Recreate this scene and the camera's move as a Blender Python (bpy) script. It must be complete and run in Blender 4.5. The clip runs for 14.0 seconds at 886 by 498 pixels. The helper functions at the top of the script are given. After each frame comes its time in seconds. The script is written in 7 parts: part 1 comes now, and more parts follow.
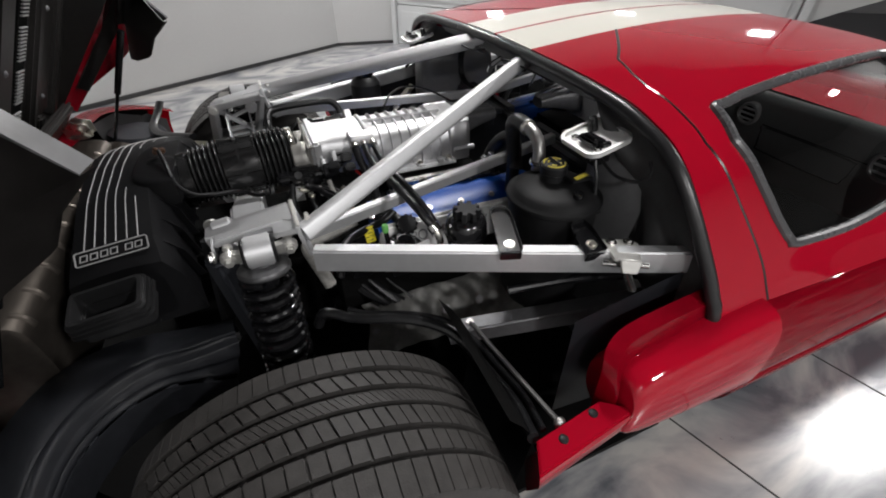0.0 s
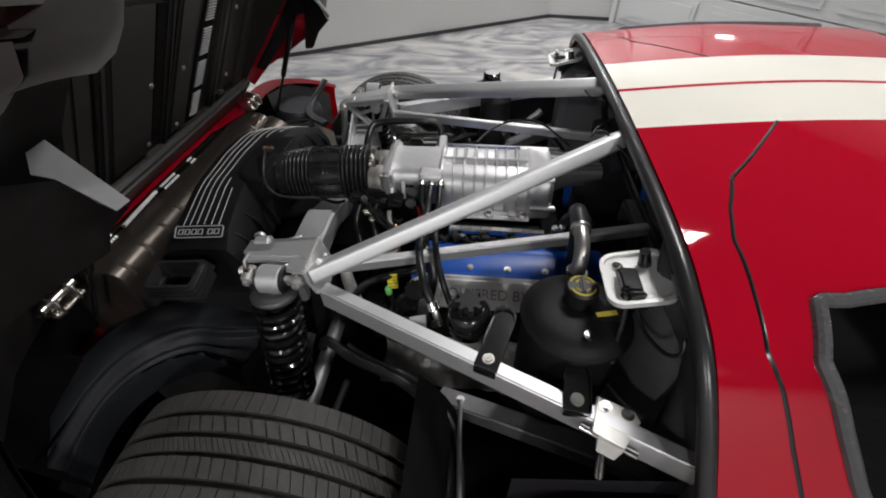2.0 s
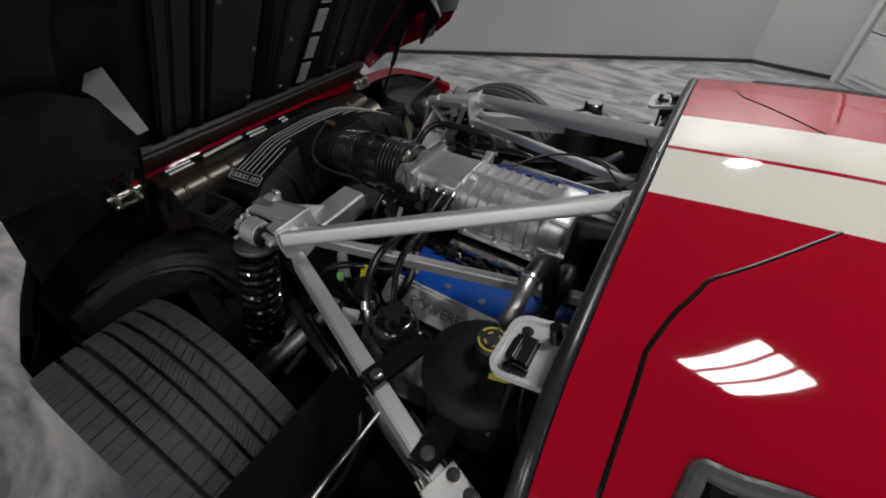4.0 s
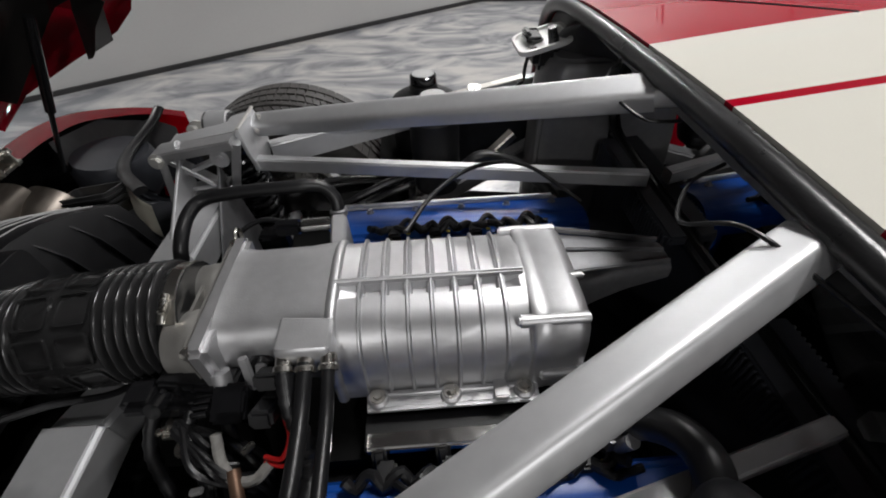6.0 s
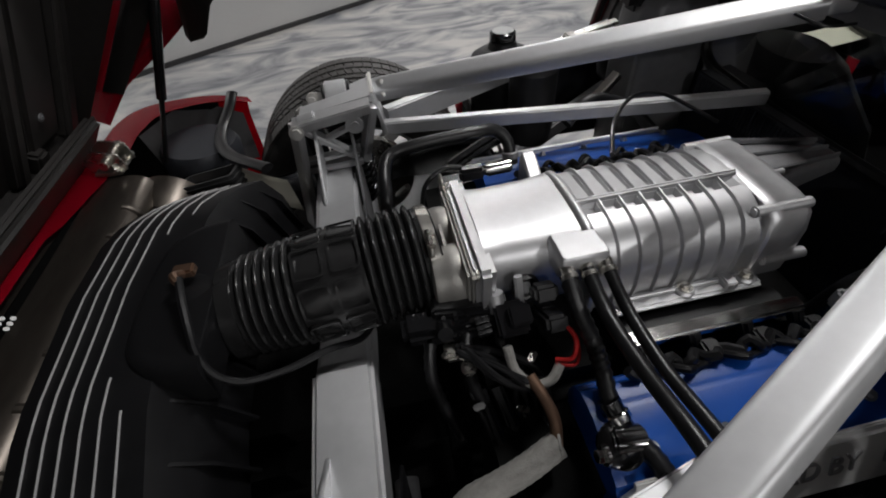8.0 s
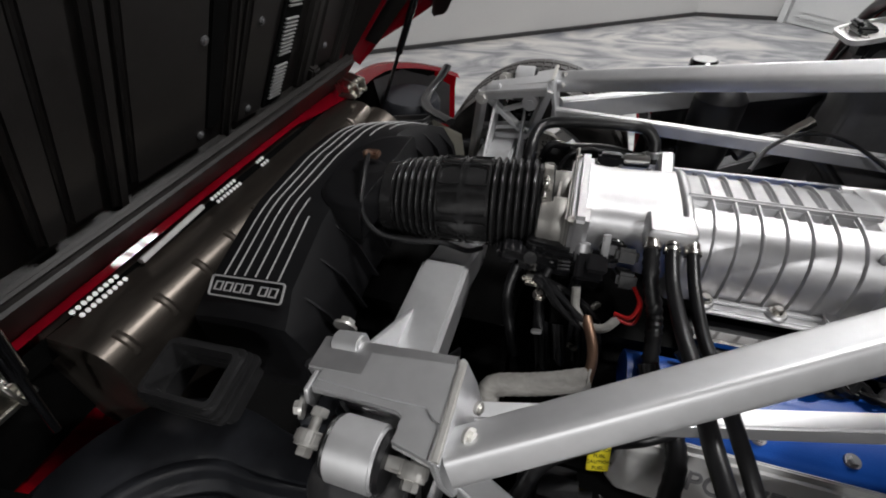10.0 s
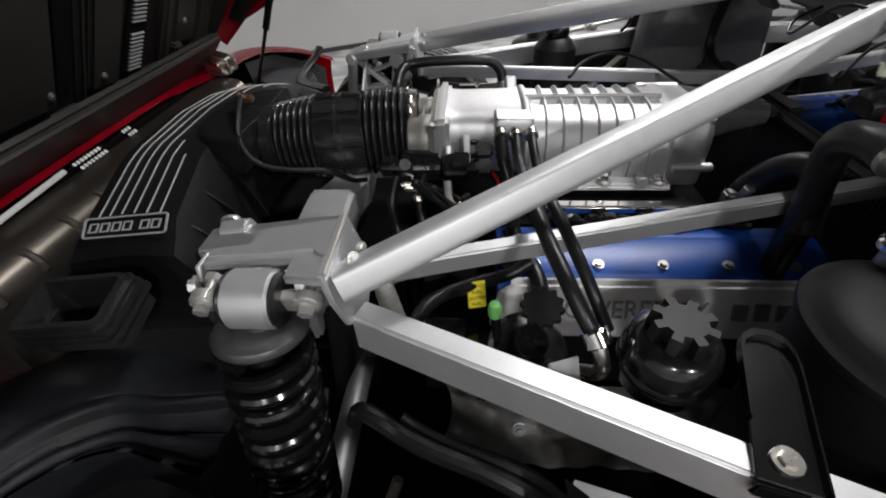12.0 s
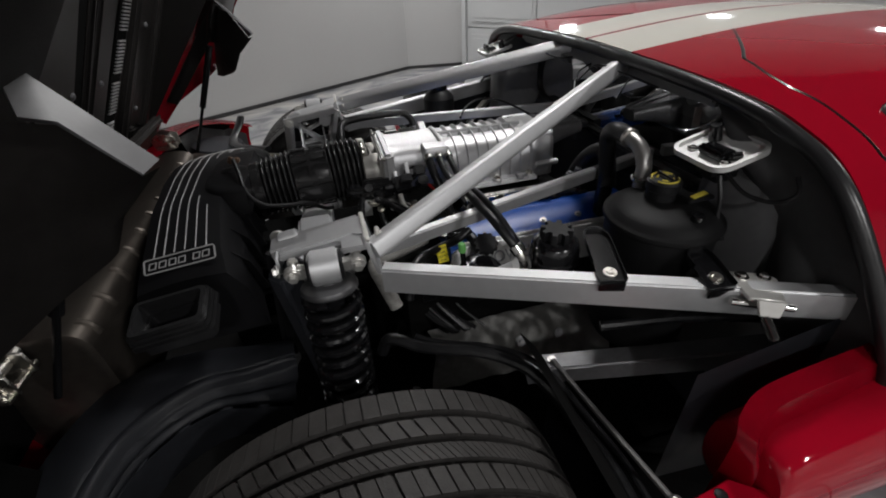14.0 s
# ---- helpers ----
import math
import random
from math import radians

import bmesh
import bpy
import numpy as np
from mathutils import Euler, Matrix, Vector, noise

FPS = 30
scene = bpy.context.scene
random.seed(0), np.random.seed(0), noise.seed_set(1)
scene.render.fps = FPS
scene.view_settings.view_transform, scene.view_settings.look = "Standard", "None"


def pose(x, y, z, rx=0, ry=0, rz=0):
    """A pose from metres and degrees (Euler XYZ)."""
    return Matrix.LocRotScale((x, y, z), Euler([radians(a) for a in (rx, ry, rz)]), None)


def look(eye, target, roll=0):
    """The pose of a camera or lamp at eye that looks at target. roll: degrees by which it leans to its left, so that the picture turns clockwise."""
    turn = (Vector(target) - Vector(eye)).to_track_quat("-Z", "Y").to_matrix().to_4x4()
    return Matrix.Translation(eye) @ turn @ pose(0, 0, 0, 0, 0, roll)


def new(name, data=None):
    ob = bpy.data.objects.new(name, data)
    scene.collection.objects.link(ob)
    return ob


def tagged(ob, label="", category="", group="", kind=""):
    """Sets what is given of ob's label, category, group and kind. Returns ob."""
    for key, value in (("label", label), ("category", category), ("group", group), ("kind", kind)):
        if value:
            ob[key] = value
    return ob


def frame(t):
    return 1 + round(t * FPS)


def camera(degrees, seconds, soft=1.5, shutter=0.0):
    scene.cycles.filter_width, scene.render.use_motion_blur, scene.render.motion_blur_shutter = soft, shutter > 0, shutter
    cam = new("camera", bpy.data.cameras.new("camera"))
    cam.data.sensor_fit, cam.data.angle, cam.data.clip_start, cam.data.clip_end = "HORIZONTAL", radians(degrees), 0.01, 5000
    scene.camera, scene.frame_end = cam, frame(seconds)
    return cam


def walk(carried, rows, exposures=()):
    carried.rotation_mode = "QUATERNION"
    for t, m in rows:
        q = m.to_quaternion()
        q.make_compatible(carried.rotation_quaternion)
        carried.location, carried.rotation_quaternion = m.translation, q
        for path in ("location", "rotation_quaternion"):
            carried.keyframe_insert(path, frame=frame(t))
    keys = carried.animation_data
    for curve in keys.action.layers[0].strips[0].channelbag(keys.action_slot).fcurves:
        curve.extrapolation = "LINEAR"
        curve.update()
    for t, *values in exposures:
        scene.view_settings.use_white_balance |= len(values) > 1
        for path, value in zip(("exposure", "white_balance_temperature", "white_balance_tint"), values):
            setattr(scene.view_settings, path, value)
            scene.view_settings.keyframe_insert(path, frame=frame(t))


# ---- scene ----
cam = camera(93.0, 14.0, soft=1.9)
PATH = [
    (0, (0.079, -1.332, 1.39), (0.696, 0.121, 0.162), -0.0),
    (0.5, (0.178, -1.382, 1.445), (0.619, 0.109, 0.187), -0.0),
    (1, (0.269, -1.355, 1.496), (0.502, 0.139, 0.187), -0.5),
    (1.5, (0.376, -1.268, 1.556), (0.418, 0.212, 0.211), -0.6),
    (2, (0.47, -1.185, 1.571), (0.313, 0.275, 0.213), -0.7),
    (2.2, (0.504, -1.162, 1.577), (0.282, 0.278, 0.207), -0.2),
    (4.3, (0.856, -0.953, 1.547), (0.083, 0.326, 0.219), 1.8),
    (4.5, (0.837, -0.881, 1.524), (0.088, 0.405, 0.187), 1.2),
    (5, (0.736, -0.697, 1.441), (0.204, 0.679, 0.09), 0.8),
    (5.5, (0.597, -0.568, 1.374), (0.357, 0.89, 0.026), -0.7),
    (6, (0.489, -0.434, 1.317), (0.539, 1.019, -0.057), -2.4),
    (6.5, (0.393, -0.381, 1.284), (0.693, 1.017, -0.115), -3.0),
    (7, (0.289, -0.403, 1.274), (0.679, 0.934, -0.162), -4.2),
    (7.5, (0.177, -0.449, 1.284), (0.491, 0.896, -0.162), -6.0),
    (8, (0.088, -0.483, 1.306), (0.263, 0.905, -0.122), -5.9),
    (8.5, (0.034, -0.532, 1.319), (-0.004, 0.893, -0.084), -5.0),
    (8.7, (0.028, -0.559, 1.32), (-0.123, 0.869, -0.072), -5.1),
    (10.8, (0.242, -0.756, 1.248), (-0.286, 0.68, -0.04), -2.5),
    (11, (0.25, -0.77, 1.232), (-0.216, 0.689, -0.055), -2.2),
    (11.5, (0.252, -0.813, 1.208), (-0.037, 0.683, -0.088), -2.3),
    (12, (0.234, -0.871, 1.195), (0.13, 0.662, -0.085), -2.0),
    (12.5, (0.182, -0.934, 1.185), (0.257, 0.624, -0.066), -1.5),
    (13, (0.138, -1.017, 1.207), (0.338, 0.575, 0.012), -1.8),
    (13.5, (0.116, -1.133, 1.293), (0.419, 0.464, 0.127), -2.5),
    (14, (0.064, -1.223, 1.32), (0.448, 0.374, 0.179), -3.1),
]
EXPOSURES = [(0, 0.5), (2, 0.4), (4.5, -0.25), (5.5, 0.25), (6.5, 0.0), (7, -0.12), (8.5, -0.08), (11, 0.65), (12, 0.45), (13, 0.05), (14, -0.15)]
walk(cam, [(t, look(eye, target, roll)) for t, eye, target, roll in PATH], EXPOSURES)
# ceiling lamps along and across the room, watts
LAMPS = [(1.51, -0.06, 42), (3.3, 3.2, 70), (-1.6, 3.0, 60), (4.2, -3.5, 40), (-0.2, -4.5, 82), (-2.4, -3.4, 44)]

# ---- light ----
ROOM = 31.0  # the room's long axis against the car's, degrees
world = bpy.data.worlds.new("world")
scene.world = world
world.use_nodes = True
world.node_tree.nodes["Background"].inputs[0].default_value = (0.6, 0.65, 0.7, 1)
world.node_tree.nodes["Background"].inputs[1].default_value = 0.02


# ---- materials ----
def material(name, colour, rough=0.5, metal=0.0, vary=0.15, scale=6.0, fine=60.0, bump=0.0, bump_scale=200.0,
             coat=0.0, rough_vary=0.1, spec=0.5, stretch=(1, 1, 1), dust=0.0):
    m = bpy.data.materials.new(name)
    m.use_nodes = True
    nt = m.node_tree
    n, l = nt.nodes, nt.links
    b = n["Principled BSDF"]
    co = n.new("ShaderNodeTexCoord")
    mp = n.new("ShaderNodeMapping")
    mp.inputs["Scale"].default_value = stretch
    l.new(co.outputs["Object"], mp.inputs[0])
    big, small = n.new("ShaderNodeTexNoise"), n.new("ShaderNodeTexNoise")
    big.inputs["Scale"].default_value, small.inputs["Scale"].default_value = scale, fine
    big.inputs["Detail"].default_value, small.inputs["Detail"].default_value = 4, 3
    l.new(mp.outputs[0], big.inputs[0]), l.new(mp.outputs[0], small.inputs[0])
    mix = n.new("ShaderNodeMath")
    mix.operation = "ADD"
    l.new(big.outputs[0], mix.inputs[0]), l.new(small.outputs[0], mix.inputs[1])
    ramp = n.new("ShaderNodeValToRGB")
    ramp.color_ramp.elements[0].position, ramp.color_ramp.elements[1].position = 0.3, 0.7
    half = n.new("ShaderNodeMath")
    half.operation = "MULTIPLY"
    half.inputs[1].default_value = 0.5
    l.new(mix.outputs[0], half.inputs[0]), l.new(half.outputs[0], ramp.inputs[0])
    ramp.color_ramp.elements[0].color = (*[c * (1 - vary) for c in colour], 1)
    ramp.color_ramp.elements[1].color = (*[min(1, c * (1 + vary)) for c in colour], 1)
    l.new(ramp.outputs[0], b.inputs["Base Color"])
    rr = n.new("ShaderNodeMapRange")
    rr.inputs[3].default_value, rr.inputs[4].default_value = max(0.02, rough - rough_vary), min(1, rough + rough_vary)
    l.new(half.outputs[0], rr.inputs[0]), l.new(rr.outputs[0], b.inputs["Roughness"])
    b.inputs["Metallic"].default_value = metal
    b.inputs["Coat Weight"].default_value = coat
    b.inputs["Coat Roughness"].default_value = 0.04
    b.inputs["Specular IOR Level"].default_value = spec
    if bump:
        grain = n.new("ShaderNodeTexNoise")
        grain.inputs["Scale"].default_value = bump_scale
        l.new(mp.outputs[0], grain.inputs[0])
        bp = n.new("ShaderNodeBump")
        bp.inputs["Strength"].default_value, bp.inputs["Distance"].default_value = bump, 0.002
        l.new(grain.outputs[0], bp.inputs["Height"]), l.new(bp.outputs[0], b.inputs["Normal"])
    return m


def paint(name, colour):
    m = material(name, colour, rough=0.5, vary=0.03, coat=1.0, rough_vary=0.03, scale=3, fine=900, spec=0.0)
    return m


RED = paint("red car paint", (0.40, 0.003, 0.018))
WHITE = paint("white stripe paint", (0.78, 0.76, 0.68))
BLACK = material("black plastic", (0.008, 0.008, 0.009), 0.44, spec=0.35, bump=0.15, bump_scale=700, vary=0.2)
GLOSS = material("gloss black enamel", (0.008, 0.008, 0.009), 0.18, vary=0.1, coat=0.5)
RUBBER = material("black rubber", (0.011, 0.011, 0.012), 0.34, spec=0.42, bump=0.1, bump_scale=400, vary=0.25)
TYRE = material("tyre rubber", (0.050, 0.047, 0.045), 0.58, spec=0.35, bump=0.3, bump_scale=300, vary=0.3, scale=12)
LINER = material("dark liner plastic", (0.029, 0.031, 0.037), 0.42, spec=0.4, bump=0.12, bump_scale=500, vary=0.25)
LIDIN = material("lid inner moulding", (0.029, 0.0265, 0.025), 0.42, bump=0.1, bump_scale=350, vary=0.25)
TRIM = material("grey inner panel", (0.13, 0.13, 0.133), 0.4, bump=0.06, bump_scale=300, vary=0.12)
SILVER = material("silver painted aluminium", (0.68, 0.685, 0.695), 0.5, metal=0.76, vary=0.06, bump=0.03, bump_scale=500)
CAST = material("cast aluminium", (0.62, 0.62, 0.63), 0.46, metal=0.9, vary=0.08, bump=0.12, bump_scale=420)
DCAST = material("dull cast aluminium", (0.3, 0.3, 0.31), 0.5, metal=0.7, vary=0.18, bump=0.25, bump_scale=300)
STEEL = material("zinc plated steel", (0.62, 0.60, 0.56), 0.28, metal=1.0, vary=0.12, bump=0.05, bump_scale=200)
ZINC = material("satin zinc plate", (0.70, 0.69, 0.66), 0.38, metal=0.7, vary=0.12, bump=0.05, bump_scale=200)
CHROME = material("polished steel", (0.75, 0.74, 0.72), 0.12, metal=1.0, vary=0.05)
PALE = material("pale satin casting", (0.72, 0.72, 0.71), 0.5, metal=0.35, vary=0.1, bump=0.12, bump_scale=380)
PIPEM = material("dull grey steel pipe", (0.42, 0.41, 0.40), 0.36, metal=0.9, vary=0.15, bump=0.05, bump_scale=200)
CASTD = material("grey sand casting", (0.24, 0.235, 0.225), 0.5, metal=0.4, vary=0.25, scale=14, bump=0.4, bump_scale=120)
TANKM = material("matt black tank", (0.007, 0.007, 0.0075), 0.55, spec=0.22, bump=0.1, bump_scale=500, vary=0.2)
CASTP = material("pale raw casting", (0.36, 0.35, 0.33), 0.5, metal=0.7, vary=0.06, bump=0.15, bump_scale=380)
HEAT = material("heat shield steel", (0.155, 0.136, 0.118), 0.37, metal=0.9, vary=0.22, scale=4, bump=0.1, bump_scale=60, stretch=(1, 0.3, 1))
COPPER = material("copper fitting", (0.26, 0.16, 0.11), 0.4, metal=0.8)
BLUE = material("blue cam cover paint", (0.004, 0.07, 0.36), 0.36, vary=0.08, bump=0.1, bump_scale=500)
YELLOW = material("yellow tag", (0.85, 0.72, 0.03), 0.5, vary=0.05)
YPRINT = material("yellow print", (0.55, 0.46, 0.06), 0.5, vary=0.05)
GREEN = material("green cap plastic", (0.13, 0.40, 0.10), 0.45, vary=0.08)
REDWIRE = material("red wire", (0.45, 0.01, 0.01), 0.4)
BRAID = material("woven heat sleeve", (0.33, 0.32, 0.30), 0.8, bump=0.6, bump_scale=350, vary=0.3, stretch=(1, 1, 4))
MOUTH = material("worn black rubber", (0.024, 0.024, 0.025), 0.32, spec=0.5, bump=0.1, bump_scale=400, vary=0.3)
GREYP = material("light grey satin primer", (0.24, 0.24, 0.245), 0.36, vary=0.1, bump=0.04, bump_scale=300)
LINE = material("grey moulded line", (0.42, 0.42, 0.42), 0.45, vary=0.05)
PAPER = material("pale cream plastic", (0.78, 0.77, 0.62), 0.5, vary=0.05)
LEATHER = material("black leather", (0.012, 0.012, 0.013), 0.5, bump=0.2, bump_scale=250, vary=0.2)
WALLM = material("pale grey wall paint", (0.46, 0.46, 0.455), 0.6, vary=0.03, scale=1.2, bump=0.04, bump_scale=160)
DOORM = material("white door paint", (0.5, 0.51, 0.51), 0.5, vary=0.04, scale=1.5, bump=0.05, bump_scale=120)
CEILM = material("dark ceiling paint", (0.05, 0.05, 0.052), 0.8, vary=0.1)
DARKB = material("dark skirting", (0.02, 0.02, 0.02), 0.5)
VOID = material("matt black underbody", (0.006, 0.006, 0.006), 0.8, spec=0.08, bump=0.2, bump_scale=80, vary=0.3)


def glass_material():
    m = bpy.data.materials.new("window glass")
    m.use_nodes = True
    n, l = m.node_tree.nodes, m.node_tree.links
    n.remove(n["Principled BSDF"])
    clear, gloss, fres, mix = n.new("ShaderNodeBsdfTransparent"), n.new("ShaderNodeBsdfGlossy"), n.new("ShaderNodeFresnel"), n.new("ShaderNodeMixShader")
    clear.inputs[0].default_value = (0.80, 0.83, 0.82, 1)
    gloss.inputs["Roughness"].default_value = 0.01
    fres.inputs[0].default_value = 1.3
    l.new(fres.outputs[0], mix.inputs[0]), l.new(clear.outputs[0], mix.inputs[1]), l.new(gloss.outputs[0], mix.inputs[2])
    l.new(mix.outputs[0], n["Material Output"].inputs[0])
    return m


GLASS = glass_material()
BELLOW = material("satin black rubber", (0.022, 0.022, 0.0225), 0.2, spec=0.55, bump=0.06, bump_scale=300, vary=0.2)
ROLL = material("smooth dark grey satin moulding", (0.085, 0.083, 0.082), 0.3, vary=0.12, bump=0.03, bump_scale=300)
DASH = material("dark grey soft dash vinyl", (0.045, 0.047, 0.048), 0.45, bump=0.15, bump_scale=500, vary=0.12)
CARB = material("black car paint", (0.006, 0.006, 0.007), 0.5, vary=0.2, spec=0.12)
SEALR = material("grey-black satin seal rubber", (0.022, 0.022, 0.023), 0.3, vary=0.2, bump=0.1, bump_scale=300)
WTRIM = material("grey satin window rubber", (0.08, 0.08, 0.083), 0.26, vary=0.15)


def floor_material():
    m = material("metallic epoxy floor", (0.34, 0.34, 0.35), 0.3, metal=0.25, vary=0.0, coat=1.0, rough_vary=0.08)
    nt = m.node_tree
    n, l = nt.nodes, nt.links
    b = n["Principled BSDF"]
    b.inputs["Coat Roughness"].default_value = 0.24
    co = n.new("ShaderNodeTexCoord")
    mp = n.new("ShaderNodeMapping")
    mp.inputs["Scale"].default_value = (0.8, 1.5, 1)
    mp.inputs["Rotation"].default_value = (0, 0, radians(-25))
    l.new(co.outputs["Object"], mp.inputs[0])
    swirl = n.new("ShaderNodeTexNoise")
    swirl.inputs["Scale"].default_value, swirl.inputs["Detail"].default_value = 1.3, 9
    swirl.inputs["Distortion"].default_value = 2.8
    l.new(mp.outputs[0], swirl.inputs[0])
    r = n.new("ShaderNodeValToRGB")
    e = r.color_ramp.elements
    e[0].position, e[0].color = 0.36, (0.15, 0.16, 0.18, 1)
    e[1].position, e[1].color = 0.64, (0.62, 0.60, 0.57, 1)
    mid = r.color_ramp.elements.new(0.5)
    mid.color = (0.39, 0.39, 0.40, 1)
    l.new(swirl.outputs[0], r.inputs[0]), l.new(r.outputs[0], b.inputs["Base Color"])
    return m


FLOORM = floor_material()


# ---- mesh helpers ----
def finish(name, bm, mat, parent=None, label="", angle=35):
    me = bpy.data.meshes.new(name)
    bmesh.ops.recalc_face_normals(bm, faces=bm.faces)
    bm.to_mesh(me)
    bm.free()
    me.polygons.foreach_set("use_smooth", [True] * len(me.polygons))
    me.set_sharp_from_angle(angle=radians(angle))
    for mm in (mat if isinstance(mat, (list, tuple)) else [mat]):
        me.materials.append(mm)
    ob = new(name, me)
    ob.parent = parent
    if label:
        tagged(ob, label)
    return ob


def part(name, bm, mat, parent, label="", angle=35):
    return finish(name, bm, mat, parent, label, angle)


def merge(bm, tmp, m=None):
    if m is not None:
        bmesh.ops.transform(tmp, matrix=m, verts=tmp.verts)
    me = bpy.data.meshes.new("tmp")
    tmp.to_mesh(me)
    tmp.free()
    bm.from_mesh(me)
    bpy.data.meshes.remove(me)


def box(bm, c, s, bevel=0.004, m=None, seg=2):
    t = bmesh.new()
    bmesh.ops.create_cube(t, size=1)
    bmesh.ops.scale(t, vec=s, verts=t.verts)
    if bevel:
        bmesh.ops.bevel(t, geom=t.edges[:], offset=min(bevel, min(s) * 0.45), segments=seg, affect="EDGES")
    mm = Matrix.Translation(c)
    merge(bm, t, mm @ m if m is not None else mm)
    return bm


def axes(p0, p1, up=(0, 0, 1)):
    """A turn whose z runs from p0 to p1 and whose x lies near up."""
    z = (Vector(p1) - Vector(p0)).normalized()
    x = Vector(up) - z * z.dot(Vector(up))
    if x.length < 1e-4:
        x = Vector((1, 0, 0)) - z * z.x
    x.normalize()
    y = z.cross(x)
    return Matrix((x, y, z)).transposed().to_4x4()


def bar(bm, p0, p1, w, h, bevel=0.008, up=(0, 0, 1), seg=3):
    """A rounded bar from p0 to p1, h along up and w across."""
    p0, p1 = Vector(p0), Vector(p1)
    t = bmesh.new()
    bmesh.ops.create_cube(t, size=1)
    bmesh.ops.scale(t, vec=(h, w, (p1 - p0).length), verts=t.verts)
    if bevel:
        long = [e for e in t.edges if abs((e.verts[0].co - e.verts[1].co).z) > 1e-6]
        bmesh.ops.bevel(t, geom=long, offset=bevel, segments=seg, affect="EDGES")
    merge(bm, t, Matrix.Translation((p0 + p1) / 2) @ axes(p0, p1, up))
    return bm


def soft_bar(bm, p0, p1, w, h, power=0.5, up=(0, 0, 1), seg=40):
    """A bar with a soft rounded section, h along up and w across."""
    m = axes(p0, p1, up)
    loops = []
    for p in (Vector(p0), Vector(p1)):
        ring = []
        for a in np.linspace(0, 2 * math.pi, seg, endpoint=False):
            ca, sa = math.cos(a), math.sin(a)
            ring.append(p + m @ Vector((h / 2 * math.copysign(abs(ca) ** power, ca), w / 2 * math.copysign(abs(sa) ** power, sa), 0)))
        loops.append(ring)
    return rings(bm, loops)


def cyl(bm, p0, p1, r0, r1=None, seg=24, bevel=0.0):
    p0, p1 = Vector(p0), Vector(p1)
    t = bmesh.new()
    bmesh.ops.create_cone(t, cap_ends=True, segments=seg, radius1=r0, radius2=r0 if r1 is None else r1, depth=(p1 - p0).length)
    if bevel:
        rim = [e for e in t.edges if len(e.link_faces) == 2 and any(len(f.verts) > 4 for f in e.link_faces)]
        bmesh.ops.bevel(t, geom=rim, offset=bevel, segments=2, affect="EDGES")
    merge(bm, t, Matrix.Translation((p0 + p1) / 2) @ axes(p0, p1))
    return bm


def rings(bm, loops, close=True, caps=True):
    """Skin over loops of points; close: each loop is a ring."""
    vs = [[bm.verts.new(p) for p in lo] for lo in loops]
    k = len(vs[0])
    for a, b in zip(vs, vs[1:]):
        for i in range(k if close else k - 1):
            j = (i + 1) % k
            bm.faces.new((a[i], a[j], b[j], b[i]))
    if caps and close:
        bm.faces.new(vs[0][::-1])
        bm.faces.new(vs[-1])
    return bm


def lathe(bm, profile, origin, axis=(0, 0, 1), seg=32, caps=True):
    """A turned body: profile rows of (radius, height along axis)."""
    m = Matrix.Translation(origin) @ axes((0, 0, 0), axis)
    return rings(bm, [[m @ Vector((r * math.cos(a), r * math.sin(a), h)) for a in np.linspace(0, 2 * math.pi, seg, endpoint=False)] for r, h in profile], True, caps)


def curve(points, steps=6, closed=False):
    """A smooth line through points."""
    p = [Vector(q) for q in points]
    k, out = len(p), []
    for i in range(k if closed else k - 1):
        a, b = p[i], p[(i + 1) % k]
        z = p[i - 1] if (closed or i) else a * 2 - b
        c = p[(i + 2) % k] if (closed or i + 2 < k) else b * 2 - a
        for s in range(steps):
            t = s / steps
            out.append(0.5 * (2 * b * 0 + 2 * a + (b - z) * t + (2 * z - 5 * a + 4 * b - c) * t * t + (3 * a - z - 3 * b + c) * t ** 3))
    if not closed:
        out.append(p[-1])
    return out


def sweep(bm, points, r, seg=12, steps=6, closed=False, flat=1.0, ripple=0.0, pitch=3):
    """A hose along points; ripple: corrugation depth."""
    line = curve(points, steps, closed)
    loops, x = [], None
    for i, p in enumerate(line):
        a = line[i - 1] if (i or closed) else p
        b = line[(i + 1) % len(line)] if (i + 1 < len(line) or closed) else p
        z = (b - a).normalized()
        if x is None:
            x = Vector((0, 0, 1)) - z * z.z
            if x.length < 0.05:
                x = Vector((1, 0, 0)) - z * z.x
        x = (x - z * z.dot(x)).normalized()
        y = z.cross(x)
        rad = (r[min(i * len(r) // len(line), len(r) - 1)] if isinstance(r, (list, tuple)) else r) + (ripple if i % pitch == 0 else 0)
        loops.append([p + rad * (x * math.cos(t) * flat + y * math.sin(t)) for t in np.linspace(0, 2 * math.pi, seg, endpoint=False)])
    if closed:
        loops.append(loops[0])
    return rings(bm, loops, True, not closed)


def plate(bm, outline, m, thick, bevel=0.002):
    """A plate: an outline in x and y of the pose m, thick along its z."""
    t = bmesh.new()
    f = t.faces.new([t.verts.new((x, y, 0)) for x, y in outline])
    ex = bmesh.ops.extrude_face_region(t, geom=[f])
    bmesh.ops.translate(t, vec=(0, 0, thick), verts=[v for v in ex["geom"] if isinstance(v, bmesh.types.BMVert)])
    bmesh.ops.recalc_face_normals(t, faces=t.faces)
    if bevel:
        bmesh.ops.bevel(t, geom=t.edges[:], offset=bevel, segments=1, affect="EDGES")
    merge(bm, t, m)
    return bm


